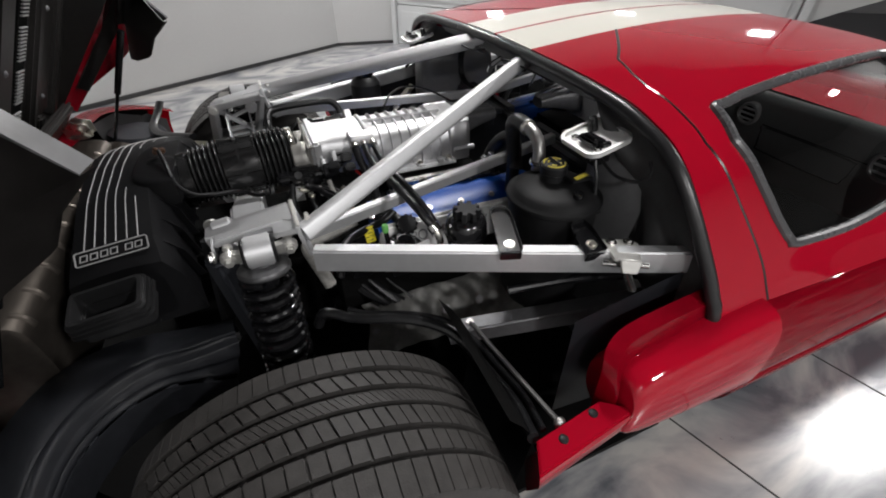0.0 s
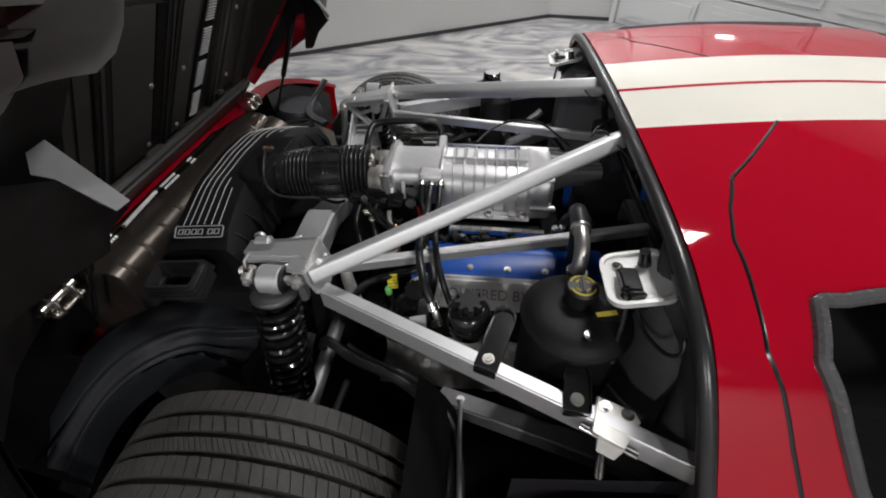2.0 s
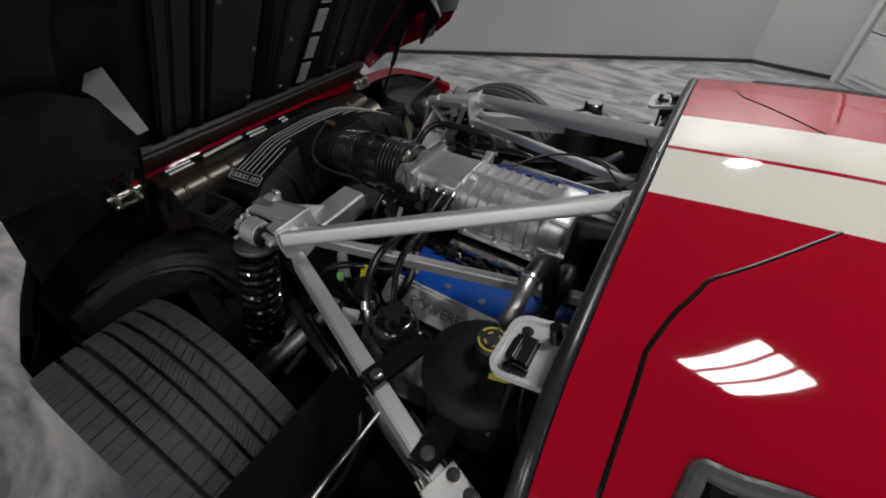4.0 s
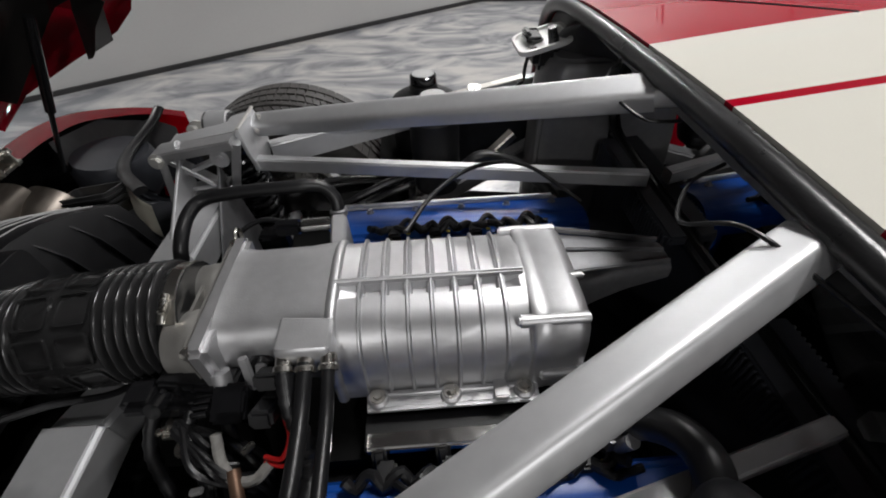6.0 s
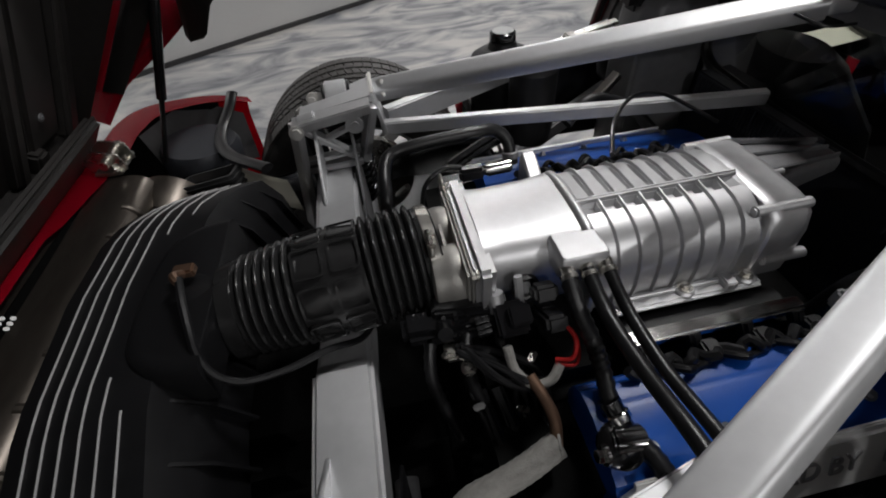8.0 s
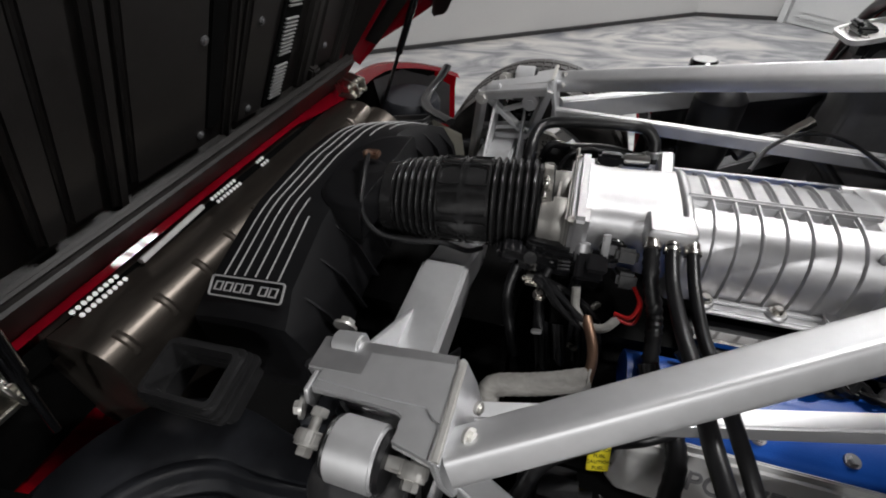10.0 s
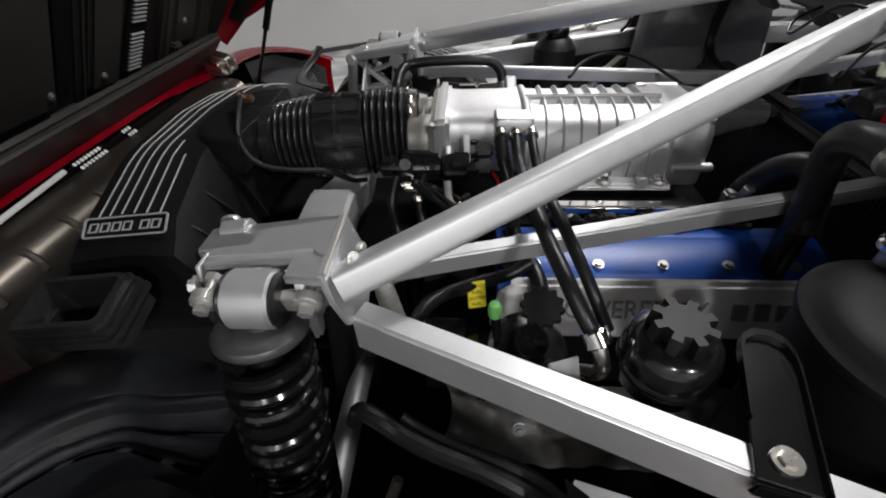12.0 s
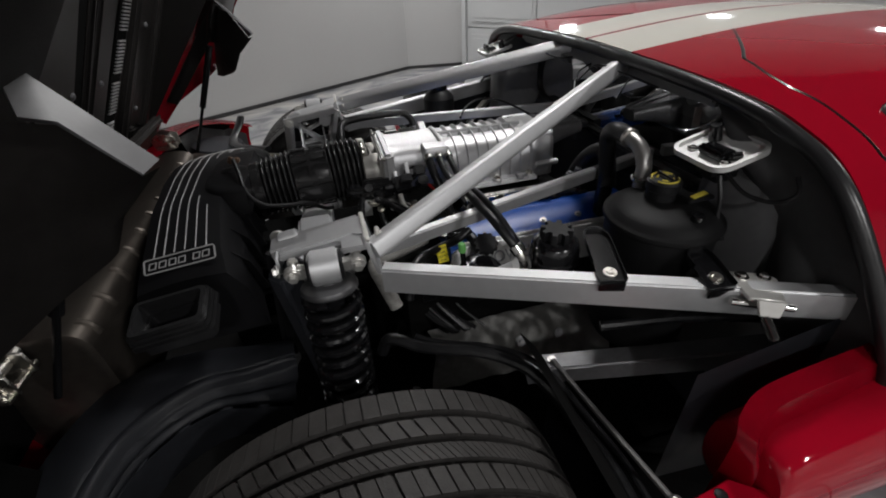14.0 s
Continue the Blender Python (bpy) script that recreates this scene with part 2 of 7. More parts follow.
def basis(o, x, y):
    """A pose at o with its x along x and its y near y."""
    x = Vector(x).normalized()
    y = Vector(y)
    y = (y - x * x.dot(y)).normalized()
    z = x.cross(y)
    m = Matrix((x, y, z)).transposed().to_4x4()
    m.translation = o
    return m


def round_rect(w, h, r, k=5):
    out = []
    for cx, cy, a0 in ((w / 2 - r, h / 2 - r, 0), (-w / 2 + r, h / 2 - r, 90), (-w / 2 + r, -h / 2 + r, 180), (w / 2 - r, -h / 2 + r, 270)):
        for i in range(k):
            a = radians(a0 + 90 * i / (k - 1))
            out.append((cx + r * math.cos(a), cy + r * math.sin(a)))
    return out


def ring_plate(bm, outer, inner, m, thick):
    """A frame between two outlines with as many points."""
    def loop(o, z):
        return [m @ Vector((x, y, z)) for x, y in o]
    rings(bm, [loop(outer, 0), loop(outer, thick), loop(inner, thick), loop(inner, 0), loop(outer, 0)], True, False)
    bmesh.ops.remove_doubles(bm, verts=bm.verts, dist=1e-6)
    return bm


def bolt(bm, p, n, r=0.008, h=0.008, washer=True):
    p, n = Vector(p), Vector(n).normalized()
    if washer:
        cyl(bm, p - n * 0.002, p + n * 0.002, r * 1.5, seg=16)
    cyl(bm, p, p + n * h, r, seg=6, bevel=0.001)
    return bm


def text_mesh(body, size, m, depth, mat, name, parent, label=""):
    """Raised writing at the pose m."""
    cu = bpy.data.curves.new(name, "FONT")
    cu.body, cu.size, cu.extrude, cu.align_x, cu.align_y = body, size, depth, "CENTER", "CENTER"
    tmp = bpy.data.objects.new("tmp", cu)
    scene.collection.objects.link(tmp)
    bpy.context.view_layer.update()
    me = bpy.data.meshes.new_from_object(tmp.evaluated_get(bpy.context.evaluated_depsgraph_get()))
    bpy.data.objects.remove(tmp)
    bpy.data.curves.remove(cu)
    me.name = name
    me.transform(m)
    me.materials.clear()
    me.materials.append(mat)
    ob = new(name, me)
    ob.parent = parent
    if label:
        tagged(ob, label)
    return ob


B = bmesh.new

# ---- the room ----
RX = Vector((math.cos(radians(ROOM)), math.sin(radians(ROOM)), 0))
RY = Vector((-math.sin(radians(ROOM)), math.cos(radians(ROOM)), 0))
CEIL = 3.3


def wall(name, a, b, label, thick=0.15, mat=WALLM, height=CEIL):
    """A wall from a to b, its inner face on that line, thick to the right."""
    a, b = Vector((*a, 0)), Vector((*b, 0))
    d = (b - a).normalized()
    side = Vector((d.y, -d.x, 0))
    bm = B()
    q = (a, b, b + side * thick, a + side * thick)
    rings(bm, [[p + Vector((0, 0, z)) for p in q] for z in (0, height)])
    return tagged(finish(name, bm, mat), label, "wall", kind="structure")


def skirting(a, b):
    a, b = Vector((*a, 0)), Vector((*b, 0))
    d = (b - a).normalized()
    side = Vector((-d.y, d.x, 0))
    bm = B()
    bar(bm, a + side * 0.008 + Vector((0, 0, 0.02)), b + side * 0.008 + Vector((0, 0, 0.02)), 0.016, 0.04, 0.003)
    return tagged(finish("baseboard", bm, DARKB), "thin dark strip along the foot of the wall", "baseboard", kind="structure")


WA, WC, WD = (1.25, 5.22), (2.09, 5.10), (5.2, 0.75)
WB = tuple(Vector((*WA, 0)) - RX * 7.0)[:2]
WE = tuple(Vector((*WD, 0)) - RY * 5.6)[:2]
WF = tuple(Vector((*WB, 0)) - RY * 9.0)[:2]
wall("wall_north", WA, WB, "plain pale grey painted garage wall")
wall("wall_corner", WC, WA, "short white wall across the corner of the room")
wall("wall_east", WD, WC, "white wall behind the sectional door")
wall("wall_south_east", WE, WD, "plain pale grey painted garage wall")
wall("wall_south", WF, WE, "plain pale grey painted garage wall")
wall("wall_west", WB, WF, "plain pale grey painted garage wall")
for a, b in ((WA, WB), (WC, WA), (WE, WD)):
    skirting(a, b)

bm = B()
box(bm, (0, 0, -0.05), (16, 16, 0.1), 0)
tagged(finish("floor", bm, FLOORM), "polished grey marbled epoxy floor with sawn joints", "floor", kind="structure")
bm = B()
box(bm, (0, 0, CEIL + 0.05), (16, 16, 0.1), 0)
tagged(finish("ceiling", bm, CEILM), "plain dark painted ceiling", "ceiling", kind="structure")

# saw cuts in the floor, filled dark
bm = B()
for p, d, ln in (((1.19, -1.08, 0), (-0.30, 0.95, 0), 6), ((1.92, -1.06, 0), (-0.23, 0.97, 0), 6), ((1.7, -1.45, 0), (1, 0.26, 0), 6)):
    d = Vector(d).normalized()
    bar(bm, Vector(p) - d * ln / 2 + Vector((0, 0, 0.001)), Vector(p) + d * ln / 2 + Vector((0, 0, 0.001)), 0.005, 0.003, 0)
tagged(finish("trim", bm, DARKB), "thin dark saw-cut joints in the floor", "joint", kind="structure")

# sectional door
a, b = Vector((*WC, 0)), Vector((*WD, 0))
dd = (b - a).normalized()
side = Vector((dd.y, -dd.x, 0))
door = tagged(new("door_1"), "white sectional garage door with pressed panels", "garage door", kind="structure")
door.location = a
bm = B()
for s in (0.03, 4.6):
    box(bm, dd * s - Vector((0, 0, 0)) + side * 0.05 + Vector((0, 0, 1.25)), (0.07, 0.1, 2.5), 0.004, Matrix.Rotation(math.atan2(dd.y, dd.x), 4, "Z"))
part("door_frame", bm, DOORM, door)
for i in range(5):
    bm = B()
    rot = Matrix.Rotation(math.atan2(dd.y, dd.x), 4, "Z")
    box(bm, dd * 2.3 + side * 0.03 + Vector((0, 0, 0.25 + 0.5 * i)), (4.5, 0.04, 0.49), 0.006, rot)
    for k in range(4):
        box(bm, dd * (0.62 + 1.12 * k) + side * 0.055 + Vector((0, 0, 0.25 + 0.5 * i)), (1.0, 0.02, 0.36), 0.012, rot)
        box(bm, dd * (0.62 + 1.12 * k) + side * 0.062 + Vector((0, 0, 0.25 + 0.5 * i)), (0.9, 0.02, 0.26), 0.012, rot)
    part("door_panel", bm, DOORM, door)

# row of small daylight windows in the door's fourth section
DAY = bpy.data.materials.new("daylight pane")
DAY.use_nodes = True
DAY.node_tree.nodes["Principled BSDF"].inputs["Emission Color"].default_value = (0.95, 0.97, 1.0, 1)
DAY.node_tree.nodes["Principled BSDF"].inputs["Emission Strength"].default_value = 14.0
for s in (1.40, 3.06, 4.40):
    bm = B()
    box(bm, dd * s + side * 0.076 + Vector((0, 0, 1.92)), (0.20, 0.01, 0.10), 0.003, rot)
    part("door_pane", bm, DAY, door, "bright daylight pane")

# ceiling lamps, three tubes each
LAMP = material("lamp housing", (0.7, 0.7, 0.7), 0.5)


def ceiling_lamp(u, v, power, size=(0.76, 0.45)):
    c = RX * u + RY * v + Vector((0, 0, CEIL - 0.04))
    ob = tagged(new("ceiling_light"), "flat white ceiling lamp with three bright tubes", "ceiling lamp", "ceiling lamps")
    ob.location = (c.x, c.y, c.z)
    rot = Matrix.Rotation(radians(ROOM + 21), 4, "Z")
    bm = B()
    box(bm, (0, 0, 0.02), (size[0] + 0.04, size[1] + 0.04, 0.04), 0.005, rot)
    part("housing", bm, LAMP, ob)
    for k in (-1, 0, 1):
        la = bpy.data.lights.new("tube", "AREA")
        la.shape, la.size, la.size_y, la.energy, la.color = "RECTANGLE", size[0], size[1] * 0.25, power / 3, (1.0, 0.985, 0.98)
        lo = new("tube", la)
        lo.parent = ob
        lo.matrix_local = rot @ Matrix.Translation((0, k * size[1] * 0.335, -0.01))
    return ob


for k, (u, v, p) in enumerate(LAMPS):
    ceiling_lamp(u, v, p, (0.76, 0.45) if k == 0 else (0.36, 0.22))

# black parked car far off beyond the bonnet
bm = B()
sec = []
for x, w, z0, z1 in ((0, 0.55, 0.35, 0.8), (0.3, 0.8, 0.25, 0.95), (1.2, 0.88, 0.22, 1.05), (1.8, 0.82, 0.22, 1.5), (2.8, 0.8, 0.22, 1.55), (3.6, 0.85, 0.22, 1.1), (4.1, 0.6, 0.35, 0.9)):
    sec.append([(x, y * w, z0 + (z1 - z0) * z) for y, z in ((-1, 0), (-1.02, 0.5), (-0.78, 0.95), (0, 1.02), (0.78, 0.95), (1.02, 0.5), (1, 0))])
rings(bm, sec)
black_car = tagged(new("parked_car"), "black car parked further off on the floor", "car")
black_car.matrix_basis = pose(4.36, 0.9, 0, 0, 0, -86)
part("body", bm, CARB, black_car)
for x in (0.75, 3.2):
    for y in (-0.8, 0.8):
        bm = B()
        lathe(bm, ((0.2, -0.1), (0.31, -0.1), (0.33, -0.07), (0.33, 0.07), (0.31, 0.1), (0.2, 0.1)), (x, y, 0.33), (0, 1, 0), 28)
        part("wheel", bm, TYRE, black_car)
# ---- the red car: x ahead, y to its left, its rear axle over the origin ----
car = tagged(new("sports_car"), "red mid-engined sports car with white stripes and its engine lid open", "car")

# cabin shell: half sections of (y, z), rear edge to windscreen
SEAL = [(0, 1.102), (0.21, 1.098), (0.40, 1.092), (0.53, 1.084), (0.63, 1.072), (0.70, 1.053), (0.76, 1.028), (0.81, 0.988), (0.857, 0.93), (0.905, 0.86), (0.95, 0.785), (0.985, 0.705)]
SEALX = [0.832, 0.833, 0.833, 0.834, 0.836, 0.838, 0.842, 0.848, 0.857, 0.867, 0.878, 0.889]


def cabin_point(i, u):
    """Point on the cabin side i (0 the middle of the roof to 11 the belt) and u from the rear edge (0) ahead."""
    y, z = SEAL[i]
    x0 = SEALX[i]
    x = x0 + u
    rise = 0.042 * math.sin(min(1.0, u / 0.6) * math.pi * 0.5) * min(1, max(0, 1 - (i - 4) / 5))
    drop = 0.11 * max(0.0, u - 0.7) ** 1.8 * (1 - 0.7 * i / 11)
    out = 0.03 * (u if i > 6 else u * max(0, (i - 1)) / 6)
    taper = 1 - 0.10 * max(0, u - 0.45) * (1 - i / 11)
    return Vector((x, y * taper + out, z + rise - drop))


def cab(f, u):
    i = min(int(f), 10)
    t = f - i
    p = [cabin_point(max(0, min(11, i + k)), u) for k in (-1, 0, 1, 2)]
    if i == 0:
        p[0] = Vector((p[2].x, -p[2].y, p[2].z))
    a, b, c, d = p
    return 0.5 * (2 * b + (c - a) * t + (2 * a - 5 * b + 4 * c - d) * t * t + (3 * b - a - 3 * c + d) * t ** 3)


def along(tab, f):
    for (a, p), (b, q) in zip(tab, tab[1:]):
        if f <= b:
            return p + (q - p) * max(0, f - a) / (b - a)
    return tab[-1][1]


def seam_u(f):
    """Where the door cut runs: distance ahead of the rear edge for a row."""
    tab = [(1.0, 0.305), (1.6, 0.214), (2.15, 0.133), (2.9, 0.097), (3.6, 0.077), (4.7, 0.077), (6.3, 0.074), (7.1, 0.09), (8.3, 0.106), (9.0, 0.12), (9.64, 0.131), (11, 0.147)]
    return along(tab, f)


WIN0, WIN1 = 4.24, 9.74
WREAR = [(4.24, 0.80), (4.3, 0.72), (4.51, 0.444), (4.76, 0.243), (5.0, 0.16), (5.12, 0.149), (6.44, 0.134), (7.15, 0.15), (7.94, 0.164), (8.8, 0.186), (9.3, 0.205), (9.6, 0.222), (9.74, 0.26)]
WFRONT = [(4.24, 0.86), (6.0, 0.90), (8.7, 0.90), (9.42, 0.58), (9.68, 0.40), (9.74, 0.30)]


def win_edges(f):
    """Window opening for a row: from its rear to its front edge."""
    return along(WREAR, f), along(WFRONT, f)


def half_shell(name, sign, rows, spans, mat, label):
    """Shell between rows, for spans (u0, u1) given for each row."""
    bm = B()
    k = 22
    grid = []
    for f in rows:
        s = spans(f)
        grid.append([cab(f, s[0] + (s[1] - s[0]) * j / k) for j in range(k + 1)])
    vs = [[bm.verts.new((p.x, p.y * sign, p.z)) for p in r] for r in grid]
    for a, b in zip(vs, vs[1:]):
        for j in range(k):
            bm.faces.new((a[j], a[j + 1], b[j + 1], b[j]))
    bmesh.ops.recalc_face_normals(bm, faces=bm.faces)
    # thickness inwards
    ref = Vector((1.2, 0, 0.6))
    up = bm.faces[:][len(bm.faces) // 2]
    if (up.calc_center_median() - ref).dot(up.normal) < 0:
        bmesh.ops.reverse_faces(bm, faces=bm.faces[:])
    bmesh.ops.solidify(bm, geom=bm.faces[:], thickness=0.012)
    return part(name, bm, mat, car, label, 40)


END = 0.98
seq = lambda a, b, n: [a + (b - a) * k / n for k in range(n + 1)]
GAP = 0.0022


def strip_rows(y0, y1, n):
    """Rows by their y on the roof."""
    return [y / 0.21 if y <= 0.21 else 1 + (y - 0.21) / 0.19 for y in seq(y0, y1, n)]


full = lambda f: (0.0, END)
for sign in (-1, 1):
    # centre line red, stripe white, then red to the cut
    half_shell("roof_stripe", sign, strip_rows(0.0085, 0.213, 8), full, WHITE, "cream white painted stripe")


def centre():
    bm = B()
    k = 30
    loops = [[Vector((cab(0, END * j / k).x, s * 0.0085, cab(0.04, END * j / k).z)) for s in (-1, -0.5, 0, 0.5, 1)] for j in range(k + 1)]
    rings(bm, loops, False, False)
    bmesh.ops.recalc_face_normals(bm, faces=bm.faces)
    bmesh.ops.solidify(bm, geom=bm.faces[:], thickness=0.012)
    part("roof_centre", bm, RED, car, "thin red line between the stripes", 40)


centre()
R0 = strip_rows(0.213, 0.213, 1)[0]
for sign in (-1, 1):
    half_shell("rear_quarter", sign, seq(R0, 11, 48), lambda f: (0.0, seam_u(f) - GAP), RED, "glossy red rear pillar panel")
    half_shell("door_top", sign, seq(R0, WIN0, 16), lambda f: (seam_u(f) + GAP, END), RED, "glossy red door top that reaches into the roof")
    half_shell("door_pillar", sign, seq(WIN0, WIN1, 44), lambda f: (seam_u(f) + GAP, win_edges(f)[0]), RED, "glossy red door frame behind the window")
    half_shell("door_pillar", sign, seq(WIN0, WIN1, 44), lambda f: (win_edges(f)[1], END), RED, "glossy red front pillar")
    half_shell("door_skin", sign, seq(WIN1, 11, 5), lambda f: (seam_u(f) + GAP, END), RED, "glossy red door skin under the window")

    def frame_loop(inset):
        pts = [cab(f + (0.12 if f < 5 else 0.0), win_edges(f)[0] + inset) for f in seq(WIN0, WIN1 - 0.1, 40)]
        pts += [cab(f, win_edges(f)[1] - inset) for f in seq(WIN1 - 0.1, WIN0 + 0.15, 24)]
        return [Vector((p.x, p.y * sign, p.z)) for p in pts]
    win = part("side_window_frame", sweep(B(), frame_loop(0.012), 0.012, 10, 2, True), WTRIM, car, "black rubber and trim round the side window")
    # pane
    bm = B()
    loops = []
    for f in seq(WIN0 + 0.05, WIN1 - 0.05, 24):
        a, b = win_edges(f)
        loops.append([(lambda p: Vector((p.x, (p.y - 0.012) * sign, p.z)))(cab(f, a + (b - a) * j / 10)) for j in range(11)])
    rings(bm, loops, False, False)
    pane = part("pane", bm, GLASS, win)
    pane.visible_shadow = False
    # dark seam filler and rear seal
    bm = B()
    sweep(bm, [(lambda p: (p.x, p.y * sign * 0.998, p.z - 0.0035))(cab(f, seam_u(f))) for f in seq(R0, 10.9, 60)], 0.0052, 8, 2)
    part("door_seal", bm, GLOSS, car, "dark rubber in the door gap")
bm = B()
line = [(lambda p: (p.x - 0.012, p.y, p.z - 0.016))(cab(f, 0)) for f in seq(11, 0, 30)]
line += [(p[0], -p[1], p[2]) for p in line[::-1][1:]]
line = [(a, b, c - (0.10 if k in (0, len(line) - 1) else 0)) for k, (a, b, c) in enumerate(line)]
sweep(bm, line, 0.0155, 12, 2)
part("lid_seal", bm, SEALR, car, "thick dark rubber seal round the engine bay opening")
# windscreen and nose, far side of the cabin
bm = B()
k = 16
A = [cab(f, END) for f in seq(0, 11, k)]
L0 = [Vector((p.x, -p.y, p.z)) for p in A[::-1]] + A[1:]
L1 = [Vector((2.05 + 0.12 * (1 - abs(p.y)), p.y * 1.02, 0.80)) for p in L0]
rings(bm, [L0, L1], False, False)
part("windscreen", bm, GLASS, car, "windscreen glass")
bm = B()
loops = []
for x, w, z in ((1.55, 1.0, 0.70), (1.9, 0.985, 0.72), (2.2, 0.98, 0.735), (2.6, 0.97, 0.76), (3.0, 0.95, 0.70), (3.4, 0.88, 0.58), (3.6, 0.70, 0.48)):
    loops.append([(x, w * s, z + (0.06 if x > 1.95 else 0.0) * (1 - abs(s) ** 3) - (0.0 if abs(s) < 0.8 else 0.06)) for s in (-1, -0.9, -0.75, -0.5, -0.25, 0, 0.25, 0.5, 0.75, 0.9, 1)])
rings(bm, loops[2:], False, False)
part("bonnet", bm, RED, car, "glossy red bonnet")

# body side below the belt: section (y, z)
SIDE = [(0.985, 0.706), (1.004, 0.702), (1.018, 0.69), (1.034, 0.655), (1.048, 0.60), (1.052, 0.53), (1.045, 0.44), (1.02, 0.34), (0.985, 0.25), (0.94, 0.17)]


def side_panel(name, x0, x1, mat, label, sign, inset=0.0, n=10, flare=0.0, sec=SIDE):
    bm = B()
    pts = [(p.x, p.y) for p in curve([(y, z, 0) for y, z in sec], 4)]
    loops = []
    for j in range(n + 1):
        x = x0 + (x1 - x0) * j / n
        loops.append([(x, sign * (y - inset - flare * j / n), z) for y, z in pts])
    rings(bm, loops, False, False)
    bmesh.ops.solidify(bm, geom=bm.faces[:], thickness=0.006)
    return part(name, bm, mat, car, label)


for sign in (-1, 1):
    side_panel("door_side", 1.0, 1.9, RED, "glossy red door side", sign, 0.0, sec=SIDE[:6] + [(1.046, 0.48), (1.03, 0.455)])
    side_panel("sill", 1.0, 1.9, RED, "glossy red sill below the door", sign, 0.0, sec=[(0.98, 0.465), (1.035, 0.462), (1.045, 0.44), (1.035, 0.40), (1.0, 0.33), (0.95, 0.25), (0.9, 0.17)])
    side_panel("front_wing", 1.905, 3.3, RED, "glossy red front wing", sign, 0, 12, 0.05)
    # side pod: rounded body behind the door, open to the rear
    bm = B()
    loops = []
    for x, s, cz, hz in ((1.016, 1.0, 0.57, 0.145), (0.9, 1.0, 0.570, 0.137), (0.75, 0.995, 0.570, 0.122), (0.66, 0.985, 0.575, 0.108), (0.635, 0.965, 0.577, 0.10), (0.622, 0.93, 0.58, 0.092), (0.616, 0.87, 0.585, 0.08)):
        ring = []
        for a in np.linspace(0, 2 * math.pi, 36, endpoint=False):
            ca, sa = math.cos(a), math.sin(a)
            yy = 0.985 + s * 0.078 * math.copysign(abs(ca) ** 0.65, ca)
            zz = cz + s * hz * math.copysign(abs(sa) ** 0.75, sa)
            ring.append((x, sign * yy, zz))
        loops.append(ring)
    rings(bm, loops)
    part("side_pod", bm, RED, car, "glossy red rounded side pod behind the door")
    # flange of the opening
    bm = B()
    fl = [(0.595, 0.972, 0.48), (0.583, 0.978, 0.60), (0.580, 0.977, 0.675), (0.597, 0.957, 0.708), (0.632, 0.942, 0.725), (0.68, 0.938, 0.739), (0.776, 0.933, 0.744), (0.90, 0.925, 0.744)]
    line = curve(fl, 5)
    rings(bm, [[(p.x, sign * p.y, p.z) for p in line], [(p.x + 0.012, sign * (p.y + 0.03), p.z - 0.012) for p in line], [(p.x + 0.02, sign * (p.y + 0.042), p.z - 0.05) for p in line]], False, False)
    bmesh.ops.solidify(bm, geom=bm.faces[:], thickness=0.004)
    part("opening_flange", bm, RED, car, "thin red lip of the body opening")
    # lower lip ahead of the wheel
    bm = B()
    outline = [(0.408, 1.02), (0.576, 0.998), (0.64, 1.046), (0.375, 1.082)]
    rings(bm, [[(x, sign * y, 0.599) for x, y in outline], [(x, sign * (y + 0.003), 0.592) for x, y in outline], [(x + 0.012, sign * (y - 0.004), 0.53) for x, y in outline], [(x + 0.03, sign * (y - 0.05), 0.40) for x, y in outline]])
    bmesh.ops.bevel(bm, geom=[e for e in bm.edges if e.calc_length() > 0.03 and abs(e.verts[0].co.z - e.verts[1].co.z) < 0.001], offset=0.004, segments=2, affect="EDGES")
    lip = part("lower_lip", bm, RED, car, "red lower body corner ahead of the wheel")
    for x, y in ((0.457, 1.04), (0.545, 1.018)):
        bm = B()
        lathe(bm, ((0.010, 0), (0.010, 0.003), (0.006, 0.005)), (x, sign * y, 0.598), (0, 0, 1), 16)
        part("rivet", bm, BLACK, lip)
    # black lining between bay and side pod
    bm = B()
    rings(bm, [[(x, sign * y, z) for x, y, z in ((0.56, 0.895, 0.74), (0.70, 0.89, 0.755), (0.93, 0.875, 0.765))], [(x, sign * y, z) for x, y, z in ((0.56, 0.90, 0.42), (0.70, 0.90, 0.40), (0.93, 0.89, 0.40))]], False, False)
    bmesh.ops.solidify(bm, geom=bm.faces[:], thickness=0.004)
    part("bay_lining", bm, LINER, car, "dark lining of the bay's side")
    # sill floor and inner black closing
    bm = B()
    rings(bm, [[(0.40, sign * 0.66, 0.2), (0.9, sign * 0.86, 0.2), (0.9, sign * 0.98, 0.25), (0.40, sign * 1.0, 0.3)], [(0.40, sign * 0.66, 0.22), (0.9, sign * 0.86, 0.22), (0.9, sign * 0.98, 0.27), (0.40, sign * 1.0, 0.32)]])
    part("sill_floor", bm, VOID, car, "black floor of the side bay")

# underbody
bm = B()
box(bm, (0.1, 0, 0.13), (1.9, 1.5, 0.03), 0.005)
part("underbody", bm, VOID, car, "black underbody tray")

for y in (-0.825, 0.825):
    bm = B()
    box(bm, (1.03, y, 0.150), (1.14, 0.23, 0.02), 0.004)
    part("side_pan", bm, VOID, car, "black tray under the sill")
